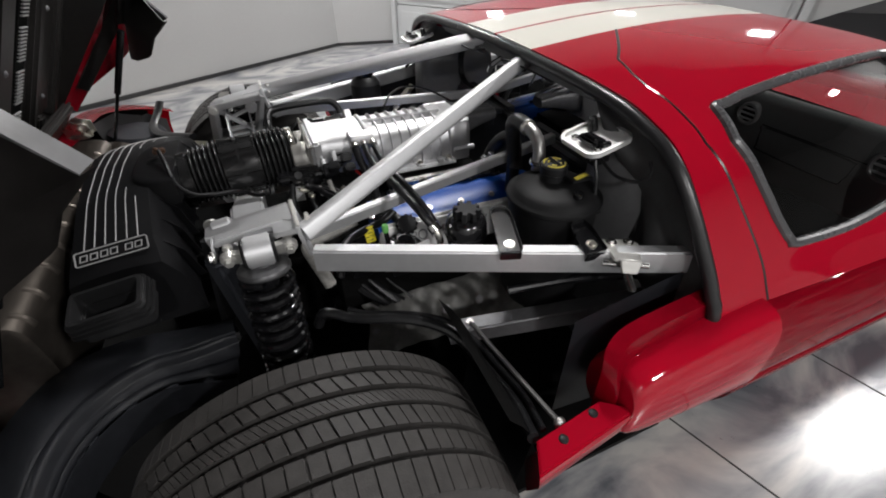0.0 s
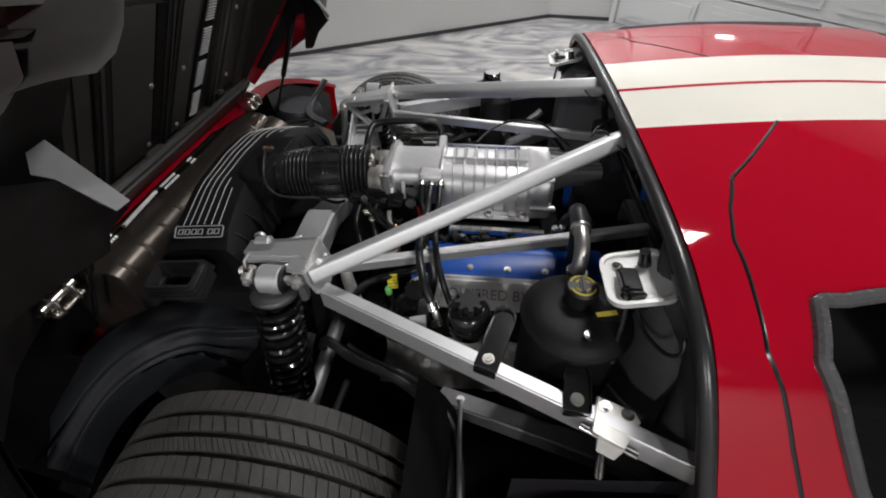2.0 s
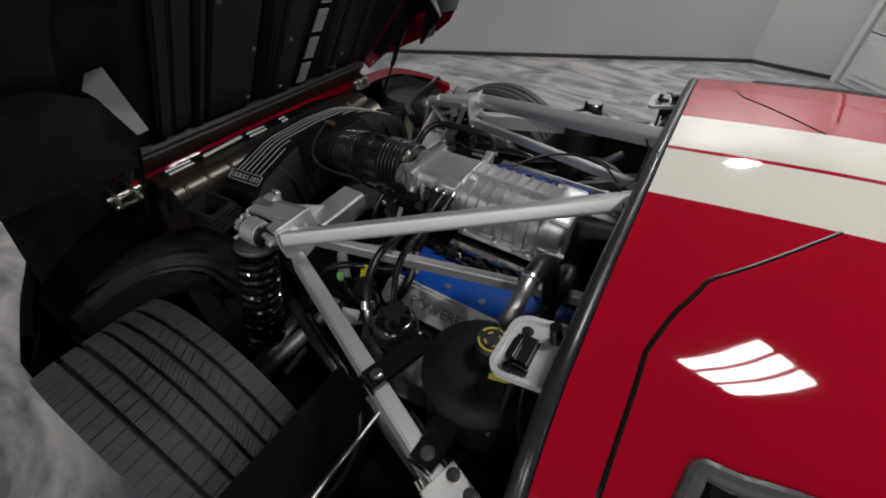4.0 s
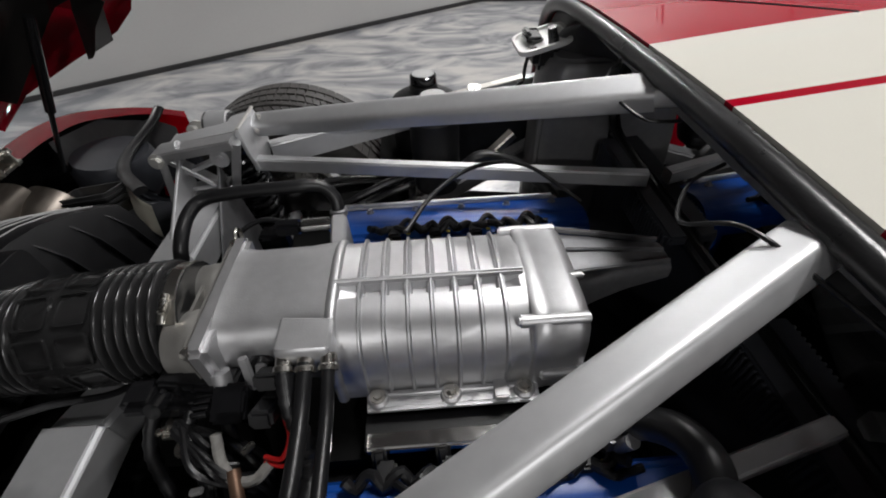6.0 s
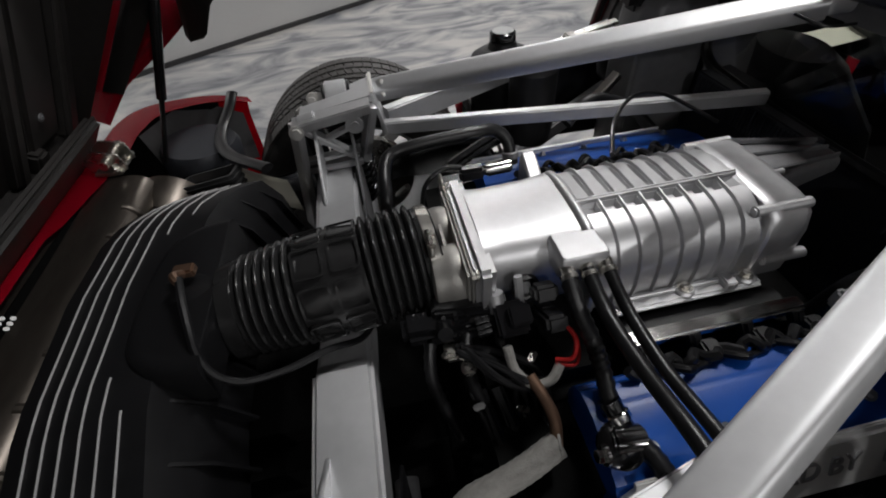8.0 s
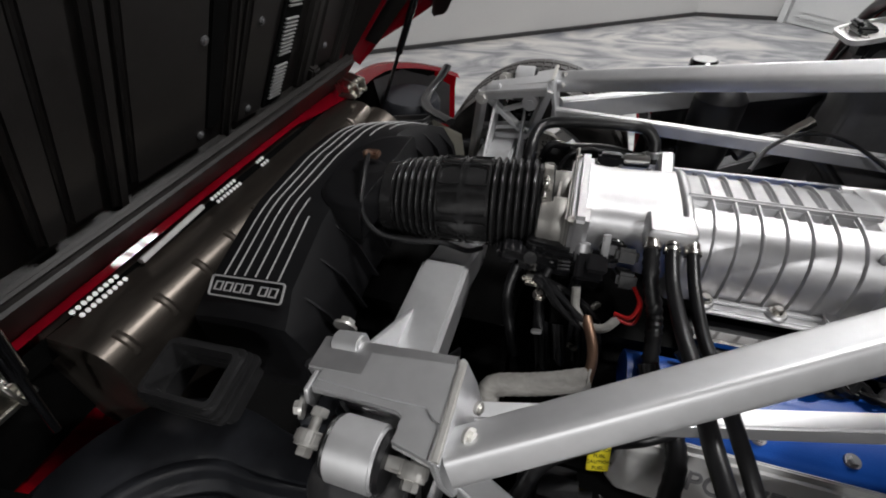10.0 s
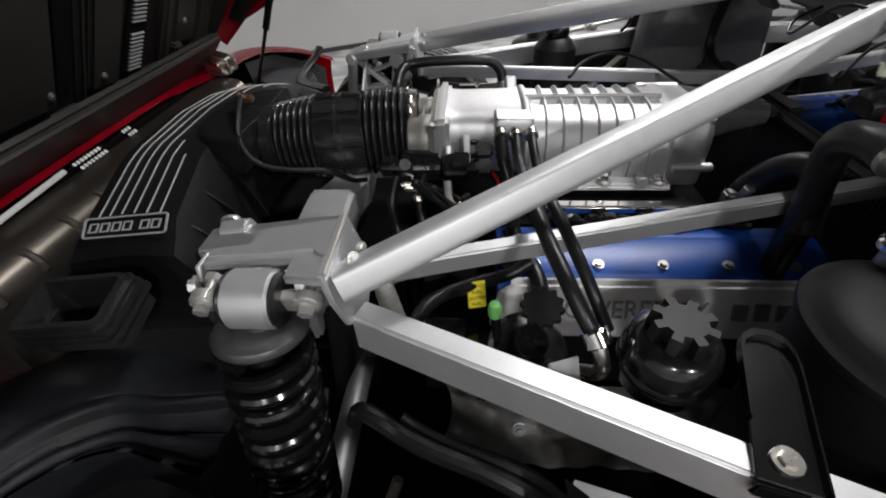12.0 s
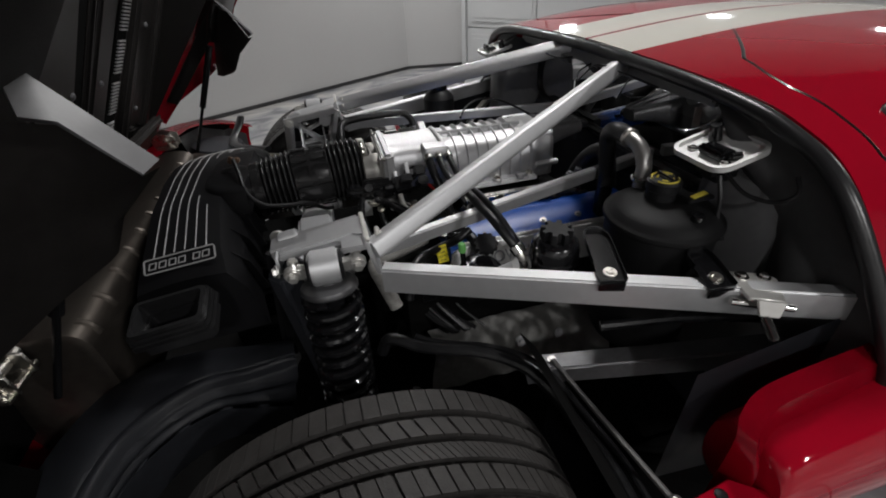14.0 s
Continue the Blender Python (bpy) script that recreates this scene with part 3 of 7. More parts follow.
# bulkhead between cabin and engine, with its window
bm = B()
for y0, y1, z0, z1 in ((-0.88, 0.88, 0.15, 0.78), (-0.78, -0.5, 0.78, 0.90), (0.5, 0.78, 0.78, 0.90)):
    box(bm, (0.97, (y0 + y1) / 2, (z0 + z1) / 2), (0.03, y1 - y0, z1 - z0), 0.004)
part("bulkhead", bm, LINER, car, "black bulkhead behind the seats")
bm = B()
sweep(bm, [(0.92, -0.46, 1.04), (0.948, -0.5, 0.84), (0.95, -0.3, 0.80), (0.95, 0.3, 0.80), (0.948, 0.5, 0.84), (0.935, 0.46, 1.04)], 0.012, 8, 5)
part("window_seal", bm, RUBBER, car, "black seal of the rear window")
bm = B()
rings(bm, [[(0.952, -0.5, 0.79), (0.952, 0.5, 0.79)], [(0.938, -0.52, 1.075), (0.938, 0.52, 1.075)]], False, False)
g = part("rear_window", bm, GLASS, car, "dark rear window of the cabin")
g.visible_shadow = False
# header under the roof edge
bm = B()
box(bm, (0.872, 0, 1.052), (0.05, 1.0, 0.05), 0.012)
part("roof_header", bm, TRIM, car, "black header rail under the roof edge")
for y0, y1 in ((0.0, 0.07), (0.20, 0.27)):
    bm = B()
    bar(bm, (0.872, (y0 + y1) / 2, 1.03), (0.912, (y0 + y1) / 2, 0.992), y1 - y0, 0.012, 0.004, (1, 0, 0))
    part("header_bracket", bm, TRIM, car, "grey bracket under the roof edge")
# ribbed trims at the foot of the window
for y in (-0.27, 0.27):
    bm = B()
    box(bm, (0.925, y, 0.80), (0.035, 0.36, 0.02), 0.004)
    for k in range(34):
        box(bm, (0.905, y - 0.165 + 0.01 * k, 0.775), (0.006, 0.005, 0.06), 0.001, seg=1)
    part("ribbed_trim", bm, LINER, car, "black finely ribbed trim below the rear window")
# inner side panels, moulded
for sign in (-1, 1):
    bm = B()
    loops = []
    for f in seq(3.2, 11, 14):
        p = cab(f, 0.0)
        t = (f - 3.2) / 7.8
        inner = Vector((0.945, 0.50 + 0.20 * t, 0.60 + 0.42 * (1 - t) ** 1.3))
        mid = p.lerp(inner, 0.5) + Vector((-0.05 - 0.025 * math.sin(t * 9), -0.01, -0.01))
        row = curve([p + Vector((0.0, -0.012, -0.024)), p.lerp(mid, 0.45) + Vector((0.012, -0.01, -0.012)), mid, inner], 5)
        loops.append([(q.x, sign * q.y, q.z) for q in row])
    rings(bm, loops, False, False)
    bmesh.ops.solidify(bm, geom=bm.faces[:], thickness=0.004)
    part("inner_side_panel", bm, TRIM, car, "dark grey moulded panel inside the rear pillar", 60)
    bm = B()
    x0 = 0.83 if sign < 0 else 0.765
    loops = []
    for z, g in ((0.45, 0.0), (0.60, 0.0), (0.75, 0.0), (0.88, 0.005), (0.94, 0.015), (0.965, 0.04)):
        plan = [(0.95, 0.50), (x0 + 0.05, 0.505), (x0 + 0.01, 0.525), (x0, 0.57), (x0 + 0.01, 0.65), (x0 + 0.04, 0.71), (0.91, 0.75), (0.95, 0.75)]
        loops.append([(0.95 - (0.95 - x) * (1 - 4 * g), sign * (0.62 + (y - 0.62) * (1 - 5 * g)), z) for x, y in plan])
    rings(bm, loops)
    bmesh.ops.bevel(bm, geom=[e for e in bm.edges if e.calc_length() > 0.03], offset=0.008, segments=2, affect="EDGES")
    part("corner_cover", bm, TRIM, car, "dark grey moulded cover in the bay corner", 50)

# cabin inside
bm = B()
box(bm, (1.6, 0, 0.30), (1.3, 1.7, 0.05), 0.01)
part("cabin_floor", bm, LEATHER, car, "black cabin floor")
for y in (-0.36, 0.36):
    bm = B()
    loops = []
    for x, z, w in ((1.06, 0.88, 0.10), (1.08, 0.86, 0.13), (1.10, 0.82, 0.16), (1.12, 0.76, 0.22), (1.16, 0.62, 0.25), (1.22, 0.46, 0.25)):
        loops.append([(x + 0.05 * math.cos(a), y + w * math.sin(a), z + 0.01 * math.cos(a)) for a in np.linspace(0, 2 * math.pi, 20, endpoint=False)])
    rings(bm, loops)
    box(bm, (1.45, y, 0.42), (0.5, 0.46, 0.14), 0.05, seg=4)
    part("seat", bm, LEATHER, car, "black leather bucket seat")
bm = B()
dash_section = [(1.84, 0.58), (1.80, 0.66), (1.772, 0.70), (1.764, 0.76), (1.766, 0.83), (1.782, 0.865), (1.83, 0.88), (1.92, 0.865), (2.03, 0.80), (2.08, 0.58)]
rings(bm, [[(x + e, y, z - 0.4 * e) for x, z in dash_section] for y, e in ((-0.86, 0.03), (-0.84, 0.006), (-0.8, 0.0), (0.8, 0.0), (0.84, 0.006), (0.86, 0.03))])
dash = part("dashboard", bm, DASH, car, "dark grey soft dashboard", 50)
bm = B()
sweep(bm, [(1.766, y, z) for y, z in ((-0.42, 0.79), (-0.70, 0.785), (-0.72, 0.77), (-0.71, 0.715), (-0.68, 0.70), (-0.43, 0.705), (-0.41, 0.72), (-0.405, 0.775))], 0.0025, 6, 3, True)
sweep(bm, [(1.765, y, 0.80 + 0.01 * y) for y in (-0.75, -0.4)], 0.002, 6, 2)
part("glove_box_seam", bm, VOID, dash, "dark seam of the glove box")
bm = B()
c = Vector((1.68, 0.37, 0.756))
m = Matrix.Translation(c) @ Matrix.Rotation(radians(-68), 4, "Y")
sweep(bm, [m @ Vector((0.17 * math.cos(a), 0.17 * math.sin(a), 0)) for a in np.linspace(0, 2 * math.pi, 14, endpoint=False)], 0.015, 10, 3, True)
wheel_rim = part("steering_wheel", bm, GLOSS, car, "black three-spoke steering wheel")
bm = B()
for a in (90, 210, 330):
    bar(bm, m @ Vector((0, 0, -0.01)), m @ Vector((0.16 * math.cos(radians(a)), 0.16 * math.sin(radians(a)), 0)), 0.03, 0.012, 0.004)
part("spoke", bm, PIPEM, wheel_rim, "satin metal spokes")
bm = B()
lathe(bm, ((0.055, -0.03), (0.06, 0.0), (0.052, 0.018), (0.03, 0.024), (0.0, 0.025)), m @ Vector((0, 0, 0)), m.to_3x3() @ Vector((0, 0, 1)), 32)
part("horn_pad", bm, BLACK, wheel_rim)
bm = B()
lathe(bm, ((0.026, 0.0), (0.026, 0.003), (0.0, 0.005)), m @ Vector((0, 0, 0.024)), m.to_3x3() @ Vector((0, 0, 1)), 28)
part("horn_badge", bm, ZINC, wheel_rim, "plain silver disc in the wheel's middle")
# thin sheet added for an unidentified pale patch seen through the rear window
bm = B()
plate(bm, [(-0.17, -0.05), (0.17, -0.04), (0.17, 0.05), (-0.17, 0.05)], basis((1.62, 0.775, 0.672), (1, 0.05, 0.03), (0, 1, 0.25)), 0.003, 0.0005)
part("pale_sheet", bm, PAPER, car, "thin pale cream sheet beside the far door")
bm = B()
box(bm, (2.02, 0, 0.43), (0.02, 1.76, 0.56), 0.004)
part("footwell_wall", bm, VOID, car, "black front wall of the footwell")
# door card on the far side with its round vents
bm = B()
rings(bm, [[(1.05, 0.80, 0.3), (1.05, 0.84, 0.74)], [(1.9, 0.82, 0.3), (1.9, 0.87, 0.74)]], False, False)
bmesh.ops.solidify(bm, geom=bm.faces[:], thickness=0.03)
part("door_card", bm, LEATHER, car, "black door lining")
for y, z, r in ((-0.336, 0.817, 0.036), (-0.800, 0.806, 0.044), (0.336, 0.817, 0.036), (0.800, 0.806, 0.044)):
    bm = B()
    lathe(bm, ((r - 0.006, 0.0), (r - 0.006, 0.012), (r - 0.002, 0.016), (r + 0.003, 0.014), (r + 0.006, 0.004), (r + 0.006, -0.02)), (1.765, y, z), (-1, 0, 0), 32, False)
    vent = part("air_vent", bm, TRIM, car, "round grey air vent in the dashboard")
    for k in (-1, 0, 1):
        w = math.sqrt((r - 0.004) ** 2 - (k * r * 0.5) ** 2)
        bm = B()
        bar(bm, (1.757, y - w, z + k * r * 0.5), (1.757, y + w, z + k * r * 0.5), 0.010, 0.006, 0.002)
        part("slat", bm, GREYP, vent)
    bm = B()
    cyl(bm, (1.772, y, z), (1.762, y, z), r - 0.005, seg=28)
    part("duct", bm, VOID, vent)

# ---- running gear ----
TY, TW, TR = 0.925, 0.30, 0.3775


def tyre_mesh():
    bm = B()
    prof = [(0.245, -0.13), (0.262, -0.145), (0.30, -0.152), (0.340, -0.150), (0.3600, -0.145), (0.3640, -0.130), (0.3650, 0.0), (0.3640, 0.130), (0.3600, 0.145), (0.340, 0.150), (0.30, 0.152), (0.262, 0.145), (0.245, 0.13)]
    lathe(bm, prof, (0, 0, 0), (0, 1, 0), 96, False)
    return bm


def tread_mesh():
    bm = B()

    def top(y):
        return TR - 0.0010 * (y / 0.1) ** 2 - max(0.0, abs(y) - 0.132) * 0.35
    # rows of blocks across the tyre: middle, width, blocks round, slant, open share, depth of the cuts
    for yc, w, n, slant, gap, deep in ((-0.119, 0.056, 76, 0.05, 0.10, 0.005), (-0.0605, 0.037, 76, 0.08, 0.13, 0.006), (-0.010, 0.037, 96, 0.4, 0.11, 0.006), (0.0315, 0.025, 190, 1.5, 0.15, 0.003), (0.073, 0.030, 86, 0.55, 0.13, 0.006), (0.1245, 0.045, 86, 0.06, 0.09, 0.004)):
        tw = slant * 2 * math.pi / n
        step = 2 * math.pi / n
        lathe(bm, [(0.361, yc - w / 2), (top(yc - w / 2) - deep, yc - w / 2), (top(yc + w / 2) - deep, yc + w / 2), (0.361, yc + w / 2)], (0, 0, 0), (0, 1, 0), 96, False)
        for k in range(n):
            a0 = step * k
            a1 = a0 + step * (1 - gap * (0.8 + 0.4 * (k % 3 == 0)))
            # a notch narrows one end of each block
            notch = 0.12 * step if yc in (0.073, -0.010) and k % 2 == 0 else 0.0
            vs = []
            for lift in (deep, 0.0):
                for y, sh, cut in ((yc - w / 2, -tw / 2, 0.0), (yc + w / 2, tw / 2, notch)):
                    rr = top(y) - lift
                    for a in (a0 + sh + cut, a1 + sh):
                        vs.append(bm.verts.new((rr * math.cos(a), y, rr * math.sin(a))))
            i, j, p, q, i2, j2, p2, q2 = vs
            for f in ((i2, j2, q2, p2), (i, j, j2, i2), (p, p2, q2, q), (i, i2, p2, p), (j, q, q2, j2)):
                bm.faces.new(f)
    return bm


def wheel(sign):
    ob = part("tyre", tyre_mesh(), TYRE, None, "wide black road tyre")
    tread = part("tread", tread_mesh(), TYRE, None, "blocked tyre tread")
    tagged(tread, kind="stuff")
    rim = B()
    lathe(rim, ((0.242, -0.13), (0.250, -0.135), (0.250, -0.12), (0.225, -0.10), (0.215, 0.0), (0.225, 0.10), (0.250, 0.12), (0.250, 0.135), (0.242, 0.13)), (0, 0, 0), (0, 1, 0), 48, False)
    for k in range(5):
        a = 2 * math.pi * k / 5
        bar(rim, (0.03 * math.cos(a), -0.08, 0.03 * math.sin(a)), (0.23 * math.cos(a), -0.11, 0.23 * math.sin(a)), 0.06, 0.03, 0.008, (0, 1, 0))
    cyl(rim, (0, -0.10, 0), (0, -0.04, 0), 0.07)
    h = new("wheel")
    h.parent = car
    h.location = (0.006, sign * TY, TR - 0.003)
    ob.parent = tread.parent = h
    part("rim", rim, SILVER, h, "silver five-spoke rim")
    d = B()
    lathe(d, ((0.06, 0), (0.17, 0), (0.17, 0.03), (0.06, 0.03)), (0, 0.04, 0), (0, 1, 0), 40)
    part("brake_disc", d, STEEL, h)
    if sign > 0:
        h.rotation_euler = (0, 0, math.pi)
    return h


wheel(-1), wheel(1)
bm = B()
cyl(bm, (0, -0.8, 0.37), (0, 0.8, 0.37), 0.025)
part("drive_shaft", bm, DCAST, car)


SPRINGCAP = material("dark coated steel", (0.11, 0.11, 0.114), 0.36, metal=0.6, vary=0.15)


def coil_over(sign):
    s = sign
    top, bot = Vector((-0.003, s * 0.555, 0.852)), Vector((-0.012, s * 0.64, 0.42))
    ax = (bot - top).normalized()
    h = new("coil_over")
    h.parent = car
    hub = Vector((-0.0035, s * 0.549, 0.850))
    bm = B()
    cyl(bm, hub - Vector((0.0265, 0, 0)), hub + Vector((0.0265, 0, 0)), 0.0345, seg=36, bevel=0.003)
    part("top_bush", bm, SILVER, h, "pale aluminium bush")
    for sx in (-1, 1):
        bm = B()
        lathe(bm, ((0.014, 0), (0.031, 0.0), (0.0325, 0.003), (0.029, 0.007), (0.014, 0.007)), hub + Vector((sx * 0.0265, 0, 0)), (sx, 0, 0), 28)
        part("bush_rubber", bm, RUBBER, h, "brown-black rubber ring in the bush")
        # flat bar pin with a rounded eye, bolted from outside
        eye = hub + Vector((sx * 0.060, 0, -0.002))
        out = Vector((0, s, -0.28)).normalized()
        m = basis(eye, (sx, 0, 0), out.cross(Vector((sx, 0, 0))))
        bm = B()
        outline = [(-0.034, -0.013), (-0.01, -0.013)] + [(0.0165 * math.cos(a), 0.0165 * math.sin(a)) for a in seq(-2.2, 2.2, 14)] + [(-0.01, 0.013), (-0.034, 0.013)]
        rings(bm, [[m @ Vector((x, y, z)) for x, y in outline] for z in (-0.007, 0.007)])
        bmesh.ops.bevel(bm, geom=bm.edges[:], offset=0.0018, segments=2, affect="EDGES")
        pin = part("bar_pin", bm, ZINC, h, "zinc plated flat pin with a rounded eye")
        bm = B()
        lathe(bm, ((0.0, 0), (0.0145, 0), (0.0145, 0.0022), (0.011, 0.003), (0.0, 0.003)), eye + out * 0.007, out, 24)
        bolt(bm, eye + out * 0.0095, out, 0.0095, 0.0095, False)
        cyl(bm, eye - out * 0.030, eye - out * 0.007, 0.006, seg=14)
        bolt(bm, eye - out * 0.022, -out, 0.0105, 0.010, False)
        part("bush_bolt", bm, ZINC, pin, "zinc plated hexagon bolt")
    bm = B()
    lathe(bm, ((0.024, 0.0), (0.022, 0.02), (0.026, 0.034)), hub, ax, 24)
    part("damper_neck", bm, SPRINGCAP, h)
    bm = B()
    c = top + ax * 0.040
    lathe(bm, ((0.0, -0.010), (0.030, -0.010), (0.047, -0.0085), (0.0525, -0.0065), (0.0545, -0.003), (0.0545, 0.003), (0.051, 0.007), (0.03, 0.010)), c, ax, 44)
    part("spring_cap", bm, SPRINGCAP, h, "dark grey spring plate")
    bm = B()
    m = Matrix.Translation(c + ax * 0.014) @ axes((0, 0, 0), ax)
    turns, ln = 12.2, 0.325
    sweep(bm, [m @ Vector((0.048 * math.cos(a), 0.048 * math.sin(a), ln * a / (2 * math.pi * turns))) for a in np.linspace(0, 2 * math.pi * turns, 150)], 0.0098, 10, 2)
    part("spring", bm, GLOSS, h, "gloss black coil spring")
    bm = B()
    cyl(bm, c, c + ax * 0.34, 0.024)
    part("damper", bm, GLOSS, h)
    bm = B()
    bar(bm, bot + Vector((-0.06, -s * 0.25, -0.02)), bot + Vector((0.0, s * 0.15, -0.05)), 0.04, 0.03, 0.01)
    part("control_arm", bm, DCAST, h, "cast suspension arm")


coil_over(-1), coil_over(1)


# ---- space frame ----
def tower(s):
    h = new("suspension_tower")
    h.parent = car

    def top_z(x):
        return 0.871 + 0.155 * x
    bm = B()
    top = [(-0.085, 0.440), (-0.090, 0.455), (-0.090, 0.500), (-0.02, 0.5025), (0.022, 0.503), (0.034, 0.509), (0.030, 0.540), (0.086, 0.553), (0.083, 0.437)]
    rings(bm, [[(x, s * y, top_z(x) + dz) for x, y in top] for dz in (-0.012, 0)])
    bmesh.ops.bevel(bm, geom=bm.edges[:], offset=0.0025, segments=2, affect="EDGES")
    part("top_plate", bm, SILVER, h, "silver painted top plate")
    bm = B()
    # turned-down rear flange
    plate(bm, [(0, 0.0), (0.062, 0.0), (0.068, -0.02), (0.06, -0.045), (0.03, -0.055), (0.0, -0.03)], basis((-0.091, s * 0.442, 0.857), (0, s, 0), (0, 0, 1)), 0.006, 0.0015)
    part("rear_flange", bm, SILVER, h)
    bm = B()
    # second sheet lying on the plate, with its stepped edge
    rings(bm, [[(x, s * y, top_z(x) + dz) for x, y in ((-0.082, 0.444), (-0.086, 0.488), (0.0, 0.496), (0.055, 0.497), (0.066, 0.508), (0.082, 0.515), (0.080, 0.441))] for dz in (0.0, 0.003)])
    part("doubler", bm, SILVER, h, "second silver sheet on the top plate")
    # front plate that carries the braces
    bm = B()
    face = [(0.434, 0.890), (0.553, 0.890), (0.557, 0.85), (0.549, 0.806), (0.505, 0.772), (0.43, 0.79), (0.428, 0.835)]
    rings(bm, [[(0.083 + (0.887 - z) * 0.2 - dx, s * y, z) for y, z in face] for dx in (0.0, 0.008)])
    bmesh.ops.bevel(bm, geom=bm.edges[:], offset=0.002, segments=2, affect="EDGES")
    part("front_plate", bm, SILVER, h, "silver welded front plate")
    bm = B()
    bar(bm, (0.080, s * 0.438, 0.8905), (0.082, s * 0.551, 0.8905), 0.009, 0.005, 0.002)
    part("folded_edge", bm, ZINC, h, "bright folded edge")
    bm = B()
    cyl(bm, (-0.092, s * 0.431, 0.852), (-0.052, s * 0.431, 0.858), 0.017, seg=24, bevel=0.003)
    part("stub", bm, SILVER, h, "pale round stub")
    # cast lattice facing the engine
    y = s * (0.425 if s > 0 else 0.452)

    def q(x, z, dy=0.0):
        return Vector((x, y + s * dy, z))
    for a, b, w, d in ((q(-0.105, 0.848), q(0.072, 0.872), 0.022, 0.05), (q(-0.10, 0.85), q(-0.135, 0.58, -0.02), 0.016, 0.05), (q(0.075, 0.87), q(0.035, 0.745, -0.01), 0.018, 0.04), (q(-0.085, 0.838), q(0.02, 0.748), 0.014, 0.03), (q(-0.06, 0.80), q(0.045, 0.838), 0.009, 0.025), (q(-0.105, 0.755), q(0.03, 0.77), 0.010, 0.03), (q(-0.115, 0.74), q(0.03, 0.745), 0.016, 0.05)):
        # near side's low-reaching web is black: shade put into its colour
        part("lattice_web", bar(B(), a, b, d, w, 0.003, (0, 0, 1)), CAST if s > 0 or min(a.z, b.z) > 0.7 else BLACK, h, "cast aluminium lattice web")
    bm = B()
    cyl(bm, q(0.03, 0.835, -0.014), q(0.03, 0.835, 0.016), 0.021, seg=24, bevel=0.002)
    cyl(bm, q(0.03, 0.835, -0.018), q(0.03, 0.835, -0.01), 0.010, seg=16)
    part("lattice_boss", bm, CAST, h, "round cast boss")
    for p, d, r in (((-0.098, s * 0.40, 0.845), (0, -s, 0.2), 0.011), ((0.106, s * 0.514, 0.879), (0.8, s * 0.3, 0.5), 0.0068), ((0.106, s * 0.475, 0.866), (0.8, s * 0.3, 0.3), 0.005), ((-0.097, s * 0.515, 0.835), (-0.9, s * 0.3, 0.1), 0.009)):
        part("tower_bolt", bolt(B(), p, d, r, r), ZINC, h, "zinc plated bolt")
    # gusset down to the cross member
    bm = B()
    plate(bm, [(0.44, 0.845), (0.42, 0.837), (0.262, 0.738), (0.262, 0.70), (0.44, 0.68)], Matrix(((0, 0, 1, -0.066), (s, 0, 0, 0), (0, 1, 0, 0), (0, 0, 0, 1))), 0.007, 0.0015)
    part("gusset", bm, SILVER, h, "silver triangular gusset")
    # lower legs into the bay
    for a, b, w in (((-0.09, s * 0.50, 0.82), (-0.06, s * 0.47, 0.45), 0.05),):
        part("leg", bar(B(), a, b, w, w, 0.008), LINER, h, "dark lower leg")
    return h


